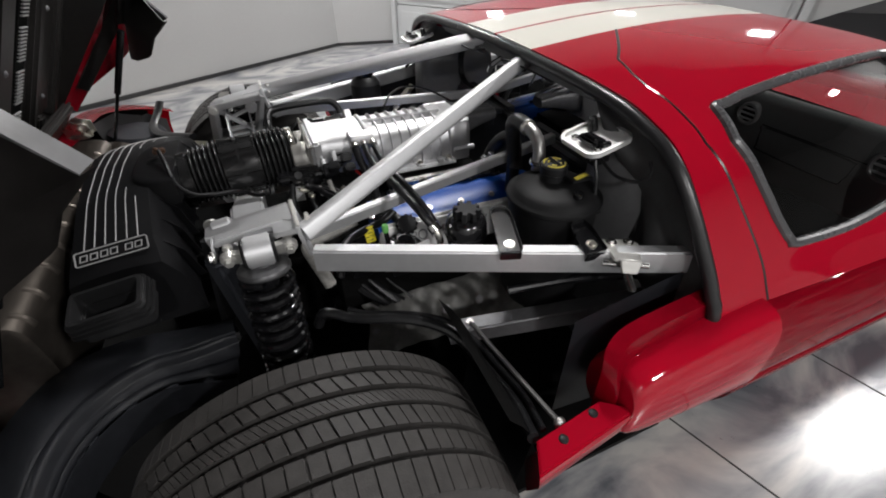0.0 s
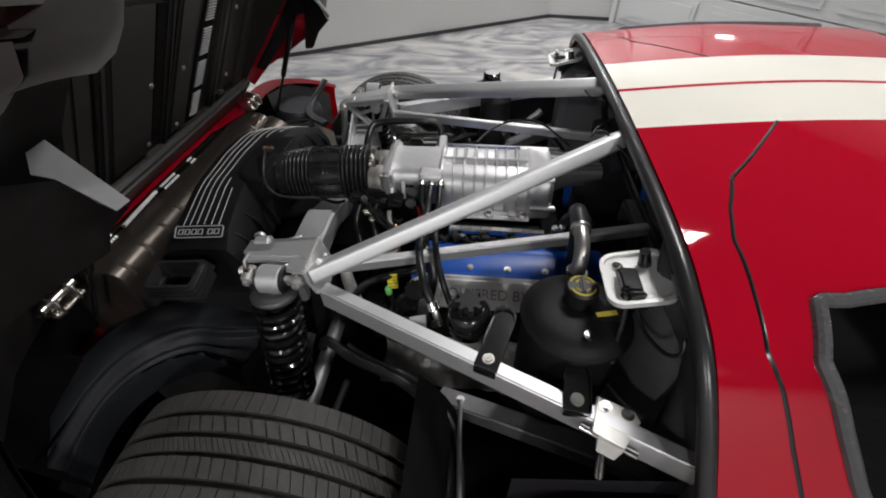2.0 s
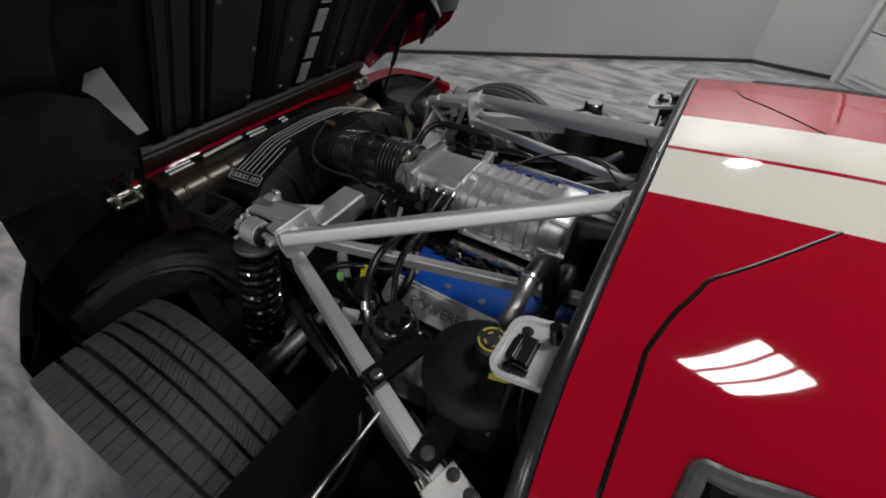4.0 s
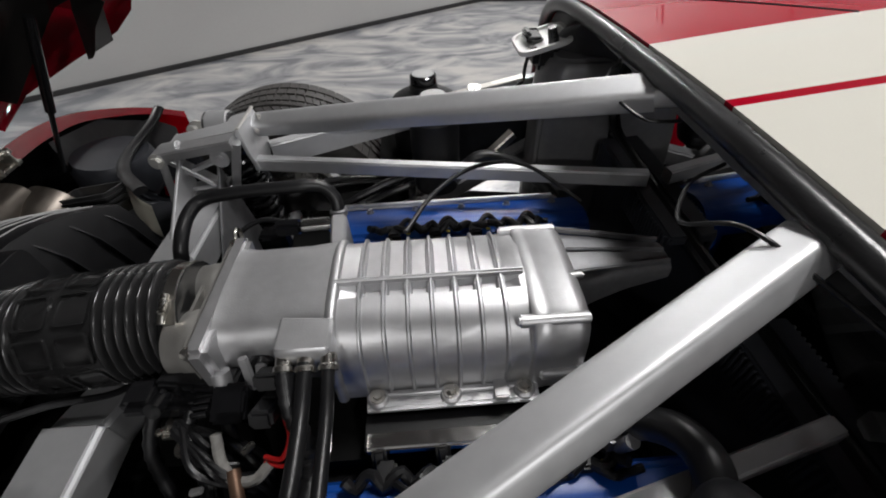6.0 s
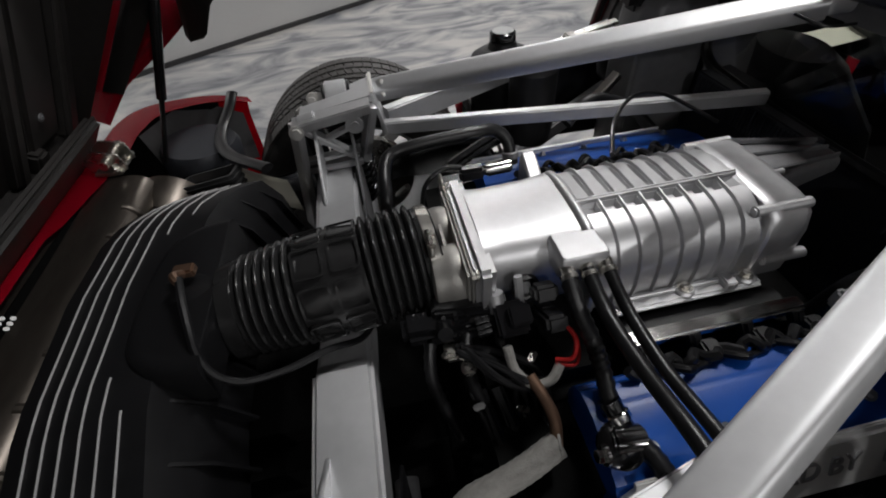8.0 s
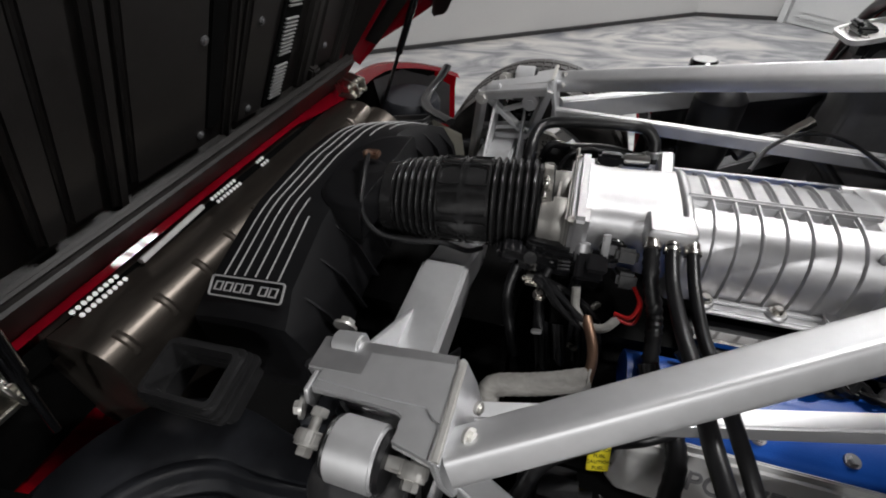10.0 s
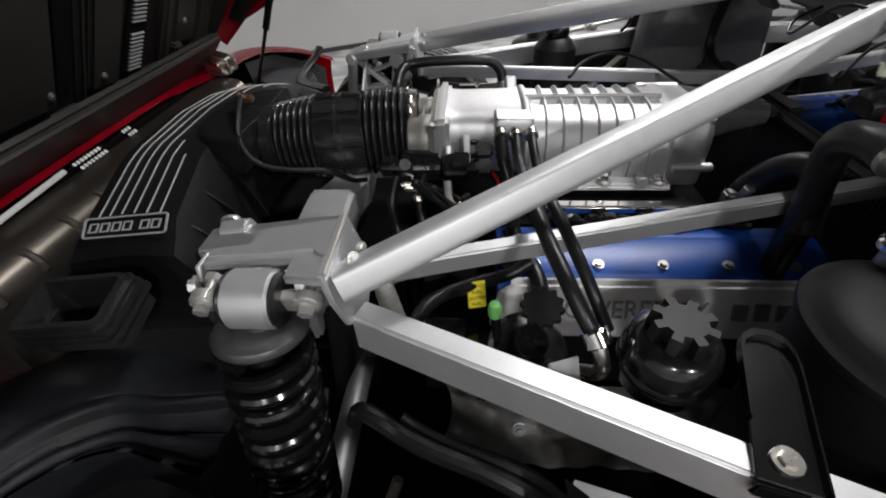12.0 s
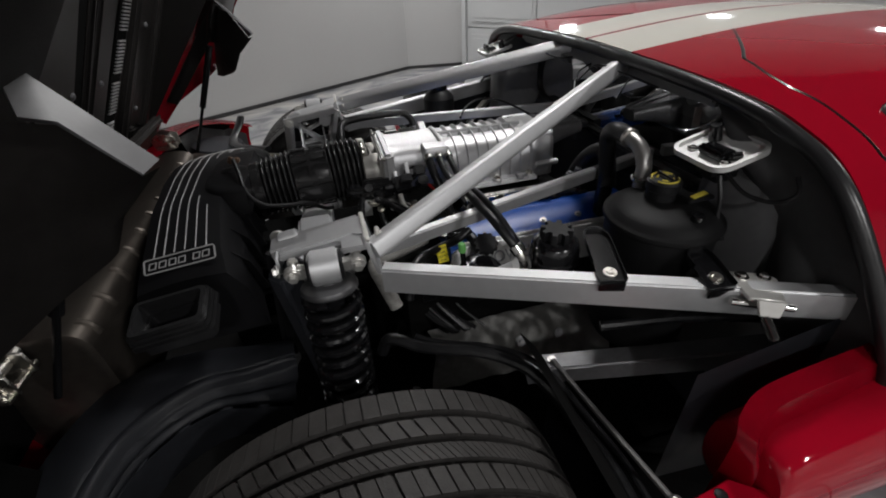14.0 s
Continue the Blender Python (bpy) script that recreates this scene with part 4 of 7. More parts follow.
for s in (-1, 1):
    tower(s)
    tube = B()
    y1 = 0.1805 if s < 0 else 0.142
    soft_bar(tube, (0.088, s * 0.530, 0.8555), (0.825, s * y1, 1.0560), 0.050, 0.040, 0.42, (0, -s * 0.5, 1))
    part("upper_brace", tube, SILVER, car, "silver rounded brace from tower to roof frame")
    tube = B()
    soft_bar(tube, (0.815, s * (y1 + 0.0035), 1.053), (0.885, s * (y1 - 0.0295), 1.066), 0.044, 0.033, 0.5)
    part("brace_socket", tube, SILVER, car, "dull grey socket under the roof edge")
    tube = B()
    bar(tube, (0.105, s * 0.525, 0.779), (0.885, s * 0.870, 0.784), 0.033, 0.060, 0.004)
    part("outer_rail", tube, SILVER, car, "silver square rail from tower to door pillar")
    tube = B()
    bar(tube, (0.09, s * 0.452, 0.798), (0.93, s * 0.255, 0.826), 0.024, 0.031, 0.003)
    part("inner_rail", tube, SILVER, car, "silver square rail from tower to bulkhead")
    tube = B()
    bar(tube, (0.40, s * 0.62, 0.487), (0.96, s * 0.845, 0.628), 0.05, 0.052, 0.005)
    part("lower_rail", tube, DCAST, car, "dull grey lower chassis rail")
    tube = B()
    sweep(tube, [(0.453, s * 0.645, 0.532), (0.462, s * 0.83, 0.563), (0.475, s * 1.0, 0.587)], 0.006, 8, 4)
    lathe(tube, ((0.008, 0), (0.013, 0.006), (0.013, 0.012), (0.008, 0.018)), (0.475, s * 0.995, 0.586), (0, s, 0.2), 16)
    bolt(tube, (0.453, s * 0.64, 0.53), (0, 0, 1), 0.007, 0.006)
    part("stay_rod", tube, PIPEM, car, "thin steel stay rod")
    # arm to the cross member
    arm = B()
    bar(arm, (-0.039, s * 0.45, 0.692), (-0.039, s * 0.14, 0.702), 0.092, 0.08, 0.008)
    bar(arm, (-0.039, s * 0.145, 0.699), (-0.039, s * 0.0, 0.655), 0.088, 0.07, 0.008)
    part("cross_member", arm, SILVER, car, "silver cross member under the intake")
    w = B()
    plate(w, [(-0.225, 0.556), (-0.219, 0.567), (-0.137, 0.608), (-0.122, 0.598), (-0.118, 0.545), (-0.15, 0.50)], Matrix(((1, 0, 0, 0), (0, 0, 1, s * 0.470), (0, 1, 0, 0), (0, 0, 0, 1))), 0.006, 0.001)
    part("link_plate", w, GREYP, car, "grey pressed plate beside the coil spring")
    w = B()
    cyl(w, (0.134, s * 0.600, 0.502), (0.098, s * 0.665, 0.425), 0.009, seg=14, bevel=0.002)
    part("link_rod", w, CASTP, car, "pale rod beside the tyre")
    w = B()
    bar(w, (-0.33, s * 0.475, 0.566), (-0.245, s * 0.475, 0.556), 0.03, 0.010, 0.003)
    part("link_rod", w, CASTP, car, "pale flat rod behind the liner")
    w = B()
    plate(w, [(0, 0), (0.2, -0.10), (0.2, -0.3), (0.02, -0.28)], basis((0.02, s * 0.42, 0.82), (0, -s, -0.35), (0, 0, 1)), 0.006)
    # near-side plate takes black for its shade, the far one keeps its cast grey
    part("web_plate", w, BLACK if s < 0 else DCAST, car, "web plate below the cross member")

# ---- supercharger, axis along the car ----
sc = new("supercharger")
sc.parent = car
SCY = -0.022  # its centre line lies a little to the right of the car's


def case_section(x, grow=0.0, groove=0.0):
    """The rotor case at x: soft flat top, round shoulders, straight flanks; groove: depth of the pocket row beside the spine."""
    pts = [(-0.134, 0.752), (-0.134, 0.795), (-0.131, 0.822), (-0.124, 0.845), (-0.112, 0.863), (-0.096, 0.875), (-0.078, 0.8815), (-0.0605, 0.884), (-0.058, 0.884 - groove), (-0.042, 0.885 - groove), (-0.0395, 0.8855),
           (-0.022, 0.886 - 0.3 * groove), (0.018, 0.885 - 0.55 * groove), (0.043, 0.881 - 0.3 * groove), (0.061, 0.873), (0.075, 0.859), (0.084, 0.84), (0.089, 0.815), (0.09, 0.752)]
    return [(x, SCY + (y - SCY) * (1 + grow / 0.1), 0.752 + (z - 0.752) * (1 + grow / 0.134)) for y, z in pts]


RIBX = [0.3865 + 0.0324 * k for k in range(7)]
bm = B()
xs = [0.348]
for x in RIBX:
    xs += [x - 0.0065, x - 0.004, x + 0.004, x + 0.0065]
xs += [0.606, 0.61, 0.63]
rings(bm, [case_section(x, 0.0, 0.0 if min(abs(x - r) for r in RIBX + [0.348, 0.61, 0.63]) < 0.005 else 0.011) for x in xs])
part("rotor_case", bm, CAST, sc, "ribbed cast aluminium rotor case", 30)
for x in RIBX:
    bm = B()
    rings(bm, [case_section(x - 0.0036, -0.001), case_section(x - 0.0027, 0.0022), case_section(x - 0.0012, 0.0046), case_section(x + 0.0012, 0.0046), case_section(x + 0.0027, 0.0022), case_section(x + 0.0036, -0.001)])
    part("rib", bm, CAST, sc, angle=50)
bm = B()
bar(bm, (0.35, -0.0345, 0.8885), (0.612, -0.0345, 0.8885), 0.0075, 0.013, 0.0028)
part("spine", bm, CAST, sc, "raised spine between the ribs")
# front cover with its bolt bosses
cover_sec = [(-0.139, 0.752), (-0.139, 0.80), (-0.137, 0.84), (-0.128, 0.868), (-0.112, 0.8805), (-0.09, 0.884), (-0.022, 0.8865), (0.045, 0.884), (0.067, 0.8805), (0.084, 0.868), (0.093, 0.84), (0.095, 0.80), (0.095, 0.752)]
bm = B()
rings(bm, [[(x, SCY + (y - SCY) * g, 0.752 + (z - 0.752) * h) for y, z in cover_sec] for x, g, h in ((0.612, 0.97, 0.985), (0.616, 1.0, 1.0), (0.634, 1.0, 1.0), (0.637, 0.985, 0.988), (0.672, 0.98, 0.982), (0.682, 0.96, 0.968), (0.689, 0.90, 0.93))])
part("front_cover", bm, CAST, sc, "cast front cover", 40)
for y, z, x0, x1, r in ((-0.110, 0.8725, 0.594, 0.688, 0.0088), (0.066, 0.8725, 0.594, 0.684, 0.0088), (-0.040, 0.876, 0.66, 0.699, 0.006), (-0.137, 0.79, 0.625, 0.70, 0.009), (0.09, 0.79, 0.625, 0.70, 0.009)):
    part("boss", cyl(B(), (x0, y, z), (x1, y, z), r, seg=20, bevel=0.0025), CAST, sc, "round cast bolt boss")
bm = B()
rings(bm, [[(x, 0.02 + w * math.copysign(abs(math.cos(a)) ** 0.6, math.cos(a)), (top + low) / 2 + (top - low) / 2 * math.copysign(abs(math.sin(a)) ** 0.6, math.sin(a))) for a in np.linspace(0, 2 * math.pi, 40, endpoint=False)] for x, w, top, low in ((0.687, 0.062, 0.868, 0.76), (0.74, 0.05, 0.864, 0.785), (0.79, 0.038, 0.858, 0.80), (0.852, 0.03, 0.851, 0.815))])
part("drive_snout", bm, DCAST, sc, "tapered drive snout")
for y in (-0.028, 0.02, 0.068):
    part("snout_rib", bar(B(), (0.687, y, 0.869), (0.848, 0.022 + (y - 0.02) * 0.5, 0.853), 0.005, 0.012, 0.002), DCAST, sc)
# smooth neck from the inlet flange to the case
NECK = [(-0.105, 0.765), (-0.109, 0.80), (-0.109, 0.835), (-0.104, 0.858), (-0.093, 0.873), (-0.076, 0.881), (-0.05, 0.8845), (-0.014, 0.8855), (0.022, 0.8845), (0.048, 0.881), (0.065, 0.873), (0.075, 0.858), (0.08, 0.835), (0.08, 0.765)]
bm = B()
rings(bm, [[(x, -0.014 + (y + 0.014) * g, 0.765 + (z - 0.765) * h) for y, z in NECK] for x, g, h in ((0.195, 1.04, 1.0), (0.208, 0.985, 0.985), (0.225, 0.965, 0.98), (0.30, 0.985, 0.985), (0.352, 1.06, 1.0))])
part("inlet_neck", bm, CAST, sc, "smooth cast inlet neck", 60)
bm = B()
rings(bm, [case_section(x, g) for x, g in ((0.340, -0.004), (0.3425, 0.003), (0.346, 0.006), (0.353, 0.006), (0.3565, 0.003), (0.358, -0.004))])
part("neck_rib", bm, CAST, sc, "raised rib where neck meets case", 50)
bm = B()
box(bm, (0.188, -0.0225, 0.822), (0.029, 0.222, 0.122), 0.008, seg=4)
part("inlet_flange", bm, CAST, sc, "squared cast inlet flange")
bm = B()
box(bm, (0.170, -0.0225, 0.820), (0.012, 0.205, 0.108), 0.005, seg=3)
part("gasket_flange", bm, CASTP, sc, "thin pale flange of the throttle body")
for y, z in ((-0.123, 0.872), (-0.123, 0.778), (0.078, 0.872), (0.078, 0.778)):
    part("flange_bolt", bolt(B(), (0.176, y, z), (-1, 0, 0), 0.006, 0.008), STEEL, sc)
bm = B()
sweep(bm, [(0.172, 0.094, 0.862), (0.170, 0.10, 0.874), (0.170, 0.110, 0.877), (0.170, 0.118, 0.868), (0.170, 0.116, 0.855), (0.172, 0.104, 0.85)], 0.0035, 8, 4, True)
part("lifting_eye", bm, STEEL, sc, "small wire eye on the flange")
bm = B()
box(bm, (0.147, -0.0225, 0.818), (0.046, 0.175, 0.088), 0.034, seg=5)
part("throttle_body", bm, CASTP, sc, "pale cast twin throttle body")
for y in (-0.068, 0.024):
    bm = B()
    lathe(bm, ((0.040, 0), (0.0445, 0.003), (0.0455, 0.010), (0.0455, 0.022), (0.047, 0.025), (0.047, 0.046), (0.0445, 0.05)), (0.118, y, 0.82), (1, 0, 0), 40)
    part("throttle_bore", bm, CASTP, sc, "pale round throttle bore")
# hose port on the near side
bm = B()
plate(bm, [(0.287, -0.086), (0.356, -0.092), (0.3575, -0.136), (0.354, -0.142), (0.292, -0.142), (0.287, -0.137)], Matrix.Translation((0, 0, 0.846)), 0.042, 0.004)
part("hose_port", bm, CAST, sc, "squared cast hose port")
for x, y in ((0.324, -0.142), (0.352, -0.141), (0.297, -0.140)):
    bm = B()
    lathe(bm, ((0.0105, 0), (0.0105, 0.012), (0.0125, 0.014), (0.0125, 0.020)), (x, y + 0.006, 0.868), (0.02, -0.9, -0.35), 20)
    part("port_nipple", bm, STEEL, sc, "bright hose nipple")
bm = B()
plate(bm, [(0.06, 0.80), (0.138, 0.80), (0.137, 0.866), (0.131, 0.879), (0.126, 0.879), (0.085, 0.858), (0.06, 0.85)], Matrix(((0, 0, 1, 0.322), (1, 0, 0, 0), (0, 1, 0, 0), (0, 0, 0, 1))), 0.026, 0.004)
part("far_lug", bm, CAST, sc, "cast lug on the far side")
for s in (-1, 1):
    yf = SCY + s * 0.122
    bm = B()
    bar(bm, (0.385, yf, 0.757), (0.625, yf, 0.757), 0.034, 0.012, 0.004)
    bar(bm, (0.41, yf - s * 0.004, 0.765), (0.595, yf - s * 0.004, 0.765), 0.010, 0.010, 0.0035)
    part("foot_flange", bm, CAST, sc, "cast foot flange")
    for x in (0.40, 0.502, 0.605):
        bm = B()
        lathe(bm, ((0.0155, -0.004), (0.0155, 0.005), (0.013, 0.008)), (x, yf, 0.761), (0, 0, 1), 24)
        part("foot_boss", bm, CAST, sc)
        part("foot_bolt", bolt(B(), (x, yf, 0.770), (0, 0, 1), 0.0075, 0.008), STEEL, sc, "zinc plated bolt")
    bm = B()
    box(bm, (0.572, yf - s * 0.002, 0.768), (0.020, 0.036, 0.014), 0.002)
    part("foot_tab", bm, CAST, sc, "squared cast tab")

# intake bellows
bl = new("intake_bellows")
bl.parent = car
P0, P1 = Vector((-0.190, -0.034, 0.803)), Vector((0.137, -0.008, 0.812))


def bell_r(t):
    """Hose radius along its length: collar, round folds, smooth middle, round folds, cuff."""
    if 0.095 < t < 0.345:
        k = (t - 0.095) / 0.25
        return 0.0665 + 0.007 * k + 0.0135 * abs(math.sin(k * math.pi * 6)) ** 0.8
    if 0.655 < t < 0.915:
        return 0.0745 + 0.0145 * abs(math.sin((t - 0.655) / 0.26 * math.pi * 6)) ** 0.8
    if t <= 0.095:
        return 0.077 if 0.012 < t < 0.08 else 0.073
    return 0.0795 + 0.004 * math.sin((t - 0.345) / 0.31 * math.pi) if t < 0.9 else 0.080


ln = (P1 - P0).length
bm = B()
lathe(bm, [(bell_r(t), ln * t) for t in seq(0, 1, 360)], P0, P1 - P0, 48)
for v in bm.verts:
    # the hose droops a little towards the air box
    sag = max(0.0, 0.38 - (v.co.x - P0.x) / (P1.x - P0.x)) / 0.38
    v.co.z -= 0.008 * sag ** 1.6
part("bellows", bm, BELLOW, bl, "black corrugated rubber intake hose", 65)
ax = (P1 - P0).normalized()
mm = Matrix.Translation(P0) @ axes(P0, P1)
for k in range(9):
    a = 2 * math.pi * (k + 0.5) / 9
    for t in (0.422, 0.582):
        # raised frame of a pad, bent round the smooth middle
        q = mm @ Matrix.Rotation(a, 4, "Z") @ Matrix.Translation((0.0838, 0, ln * t)) @ Matrix.Rotation(radians(90), 4, "Y")
        bm = B()
        ring_plate(bm, round_rect(0.044, 0.048, 0.007, 4), round_rect(0.038, 0.042, 0.005, 4), Matrix.Identity(4), 0.004)
        for v in bm.verts:
            v.co.z -= v.co.y ** 2 / 0.166
        bm.transform(q)
        part("bellows_pad", bm, BELLOW, bl)
for t, r in ((0.965, 0.0805),):
    bm = B()
    lathe(bm, ((r, -0.009), (r + 0.002, -0.008), (r + 0.002, 0.008), (r, 0.009)), P0 + ax * ln * t, ax, 40, False)
    box(bm, P0 + ax * ln * t + Vector((0, -0.045, 0.072)), (0.012, 0.026, 0.012), 0.003)
    cyl(bm, P0 + ax * ln * t + Vector((-0.002, -0.066, 0.062)), P0 + ax * ln * t + Vector((-0.002, -0.03, 0.082)), 0.005, seg=12)
    part("hose_clamp", bm, STEEL, bl, "bright worm-drive hose clamp")

# ---- air box ----
ab = new("air_box")
ab.parent = car
AB = [(-0.385, -0.415, -0.228, 0.750, 0.770), (-0.362, -0.413, -0.231, 0.766, 0.785), (-0.333, -0.405, -0.236, 0.789, 0.807), (-0.205, -0.402, -0.243, 0.836, 0.849), (-0.165, -0.404, -0.245, 0.842, 0.854), (0.0, -0.418, -0.245, 0.843, 0.855), (0.145, -0.430, -0.238, 0.827, 0.850), (0.20, -0.425, -0.230, 0.818, 0.842), (0.26, -0.41, -0.215, 0.80, 0.822), (0.35, -0.38, -0.195, 0.755, 0.775)]


def ab_at(y):
    for a, b in zip(AB, AB[1:]):
        if y <= b[0]:
            t = (y - a[0]) / (b[0] - a[0])
            return [p + (q - p) * t for p, q in zip(a, b)]
    return AB[-1]


def ab_top(y, u, lift=0.0):
    """On the box's top: u from its rear edge (0) to its front edge (1)."""
    _, x0, x1, z0, z1 = ab_at(y)
    return Vector((x0 + (x1 - x0) * u, y, z0 + (z1 - z0) * u + 0.008 * math.sin(math.pi * u) + lift))


bm = B()
loops = []
for y in [p[0] for p in AB]:
    t = [ab_top(y, u) for u in seq(0, 1, 8)]
    _, x0, x1, z0, z1 = ab_at(y)
    low = [Vector((x1 + 0.03, y, z1 - 0.05)), Vector((x1 + 0.05, y, z1 - 0.17)), Vector((x0, y, z0 - 0.17)), Vector((x0 - 0.006, y, z0 - 0.02))]
    loops.append([tuple(p) for p in t + low])
rings(bm, loops)
bmesh.ops.bevel(bm, geom=[e for e in bm.edges if e.calc_length() > 0.01 and len(e.link_faces) == 2 and e.calc_face_angle(0) > 0.6], offset=0.006, segments=2, affect="EDGES")
part("housing", bm, BLACK, ab, "black moulded air box")
for k in range(6):
    u = 0.16 + 0.133 * k
    for y0, y1 in ((-0.325, 0.33),) if k < 4 else ((-0.325, -0.155 - 0.045 * (k - 4)), (0.115 + 0.05 * (k - 4), 0.33)):
        bm = B()
        sweep(bm, [ab_top(y, u, 0.0015) for y in seq(y0, y1, 24)], 0.0014, 6, 1)
        part("moulded_line", bm, LINE, ab, "pale raised line on the air box")
# raised saddle of the box round the hose outlet
bm = B()
plan = [(-0.185, -0.172), (-0.232, -0.168), (-0.262, -0.153), (-0.283, -0.128), (-0.290, -0.09), (-0.289, -0.03), (-0.284, 0.03), (-0.272, 0.068), (-0.250, 0.094), (-0.22, 0.108), (-0.185, 0.112)]
plan = [(p.x, p.y) for p in curve([(x, y, 0) for x, y in plan], 3)]
mid = Vector((-0.20, -0.032))
rings(bm, [[(mid.x + (x - mid.x) * g, mid.y + (y - mid.y) * g, z) for x, y in plan] for z, g in ((0.80, 1.05), (0.852, 1.03), (0.862, 1.0), (0.8665, 0.96), (0.868, 0.88))])
part("saddle", bm, BLACK, ab, "raised rounded saddle of the air box", 50)
for y in seq(-0.33, 0.30, 9):
    _, x0, x1, z0, z1 = ab_at(y)
    bm = B()
    blade = [(x1 - 0.004, z1 - 0.004), (x1 + 0.022, z1 - 0.030), (x1 + 0.046, z1 - 0.062), (x1 + 0.066, z1 - 0.16), (x1 + 0.03, z1 - 0.165), (x1 + 0.01, z1 - 0.06)]
    rings(bm, [[(x, y + d + 0.18 * (z1 - z), z) for x, z in blade] for d in (-0.0022, 0.0022)])
    part("fin", bm, BLACK, ab)
# badge: a framed panel of plain bars
a, b, c = ab_top(-0.325, 0.08), ab_top(-0.325, 0.92), ab_top(-0.365, 0.08)
m = basis((ab_top(-0.343, 0.5) + Vector((0, 0, -0.001))), b - a, a - c)
bm = B()
ring_plate(bm, round_rect(0.152, 0.036, 0.006), round_rect(0.147, 0.031, 0.004), m, 0.003)
badge = part("badge_frame", bm, LINE, ab, "thin pale frame of a badge")
xs = [-0.058, -0.037, -0.016, 0.004, 0.035, 0.055]
for x in xs:
    bm = B()
    ring_plate(bm, [(x - 0.0085, -0.008), (x + 0.007, -0.008), (x + 0.0095, 0.008), (x - 0.006, 0.008)], [(x - 0.0065, -0.0058), (x + 0.0053, -0.0058), (x + 0.0073, 0.0058), (x - 0.0045, 0.0058)], m, 0.0025)
    part("badge_bar", bm, LINE, badge, "plain pale outlined bar on the badge")
# outlet dome to the hose and its sensor
bm = B()
lathe(bm, ((0.07, -0.06), (0.07, -0.015), (0.066, 0.004), (0.05, 0.01)), P0 + Vector((-0.005, 0, 0)), (1, 0.06, 0.03), 36)
part("outlet", bm, BLACK, ab, "black round outlet of the air box")
bm = B()
box(bm, (-0.222, -0.022, 0.888), (0.03, 0.02, 0.014), 0.003)
sweep(bm, [(-0.222, -0.03, 0.891), (-0.224, -0.045, 0.903), (-0.217, -0.056, 0.90)], 0.006, 8, 4)
part("sensor_plug", bm, COPPER, ab, "copper coloured sensor plug")
bm = B()
sweep(bm, [(-0.217, -0.05, 0.901), (-0.207, -0.085, 0.897), (-0.197, -0.122, 0.884), (-0.190, -0.152, 0.864), (-0.176, -0.170, 0.838), (-0.148, -0.172, 0.813), (-0.10, -0.155, 0.795), (-0.05, -0.125, 0.777), (-0.01, -0.09, 0.735), (0.01, -0.05, 0.712)], 0.0055, 8, 6)
part("sensor_cable", bm, BLACK, ab, "black cable looping past the hose")
# intake mouths
for s in (-1, 1):
    bm = B()
    if s < 0:
        m = basis((-0.317, -0.482, 0.742), (1, 0, 0.12), (0, 1, 0.2))
    else:
        m = basis((-0.352, 0.478, 0.692), (1, 0, 0.12), (0, 1, -0.2))
    ring_plate(bm, round_rect(0.138, 0.086, 0.012), round_rect(0.124, 0.072, 0.009), m, 0.036)
    ring_plate(bm, round_rect(0.140, 0.088, 0.013), round_rect(0.112, 0.060, 0.008), m @ Matrix.Translation((0, 0, -0.031)), 0.032)
    mouth = part("intake_mouth", bm, MOUTH, ab, "black rectangular rubber intake mouth")
    for k in range(3):
        bm = B()
        ring_plate(bm, round_rect(0.150 + 0.004 * k, 0.098 + 0.004 * k, 0.014), round_rect(0.128, 0.076, 0.008), m @ Matrix.Translation((0, 0, 0.022 - 0.013 * k)), 0.005)
        part("ridge", bm, MOUTH, mouth)

# ---- silencer and its shield ----
mu = new("silencer")
mu.parent = car
bm = B()


def shield_loop(y, cx, g=0.0, a0=0, a1=360, n=40):
    out = []
    for k in range(n):
        a = radians(a0 + (a1 - a0) * k / (n if a1 - a0 == 360 else n - 1))
        out.append((cx + (0.145 + g) * math.copysign(abs(math.cos(a)) ** 0.3, math.cos(a)), y, 0.63 + (0.15 + g) * math.copysign(abs(math.sin(a)) ** 0.3, math.sin(a))))
    return out


ys = seq(-0.505, 0.46, 14)
rings(bm, [shield_loop(-0.512, -0.605, -0.012)] + [shield_loop(y, -0.605) for y in ys] + [shield_loop(0.475, -0.60, -0.03)])
part("shield", bm, HEAT, mu, "brownish steel heat shield")
for y in (-0.465, -0.382, -0.29, -0.202, -0.111, -0.02, 0.07, 0.16, 0.25, 0.34):
    bm = B()
    rings(bm, [shield_loop(y + d, -0.605, g, 18, 62, 12) for d, g in ((-0.009, -0.002), (-0.005, 0.004), (0.0, 0.006), (0.005, 0.004), (0.009, -0.002))], False, False)
    part("shield_bead", bm, HEAT, mu)
bm = B()
lathe(bm, ((0.075, 0), (0.08, 0.03), (0.075, 0.09), (0.05, 0.1)), (-0.47, 0.41, 0.66), (0.2, 0.9, 0.25), 28)
part("end_cap", bm, HEAT, mu, "rounded steel end of the silencer")

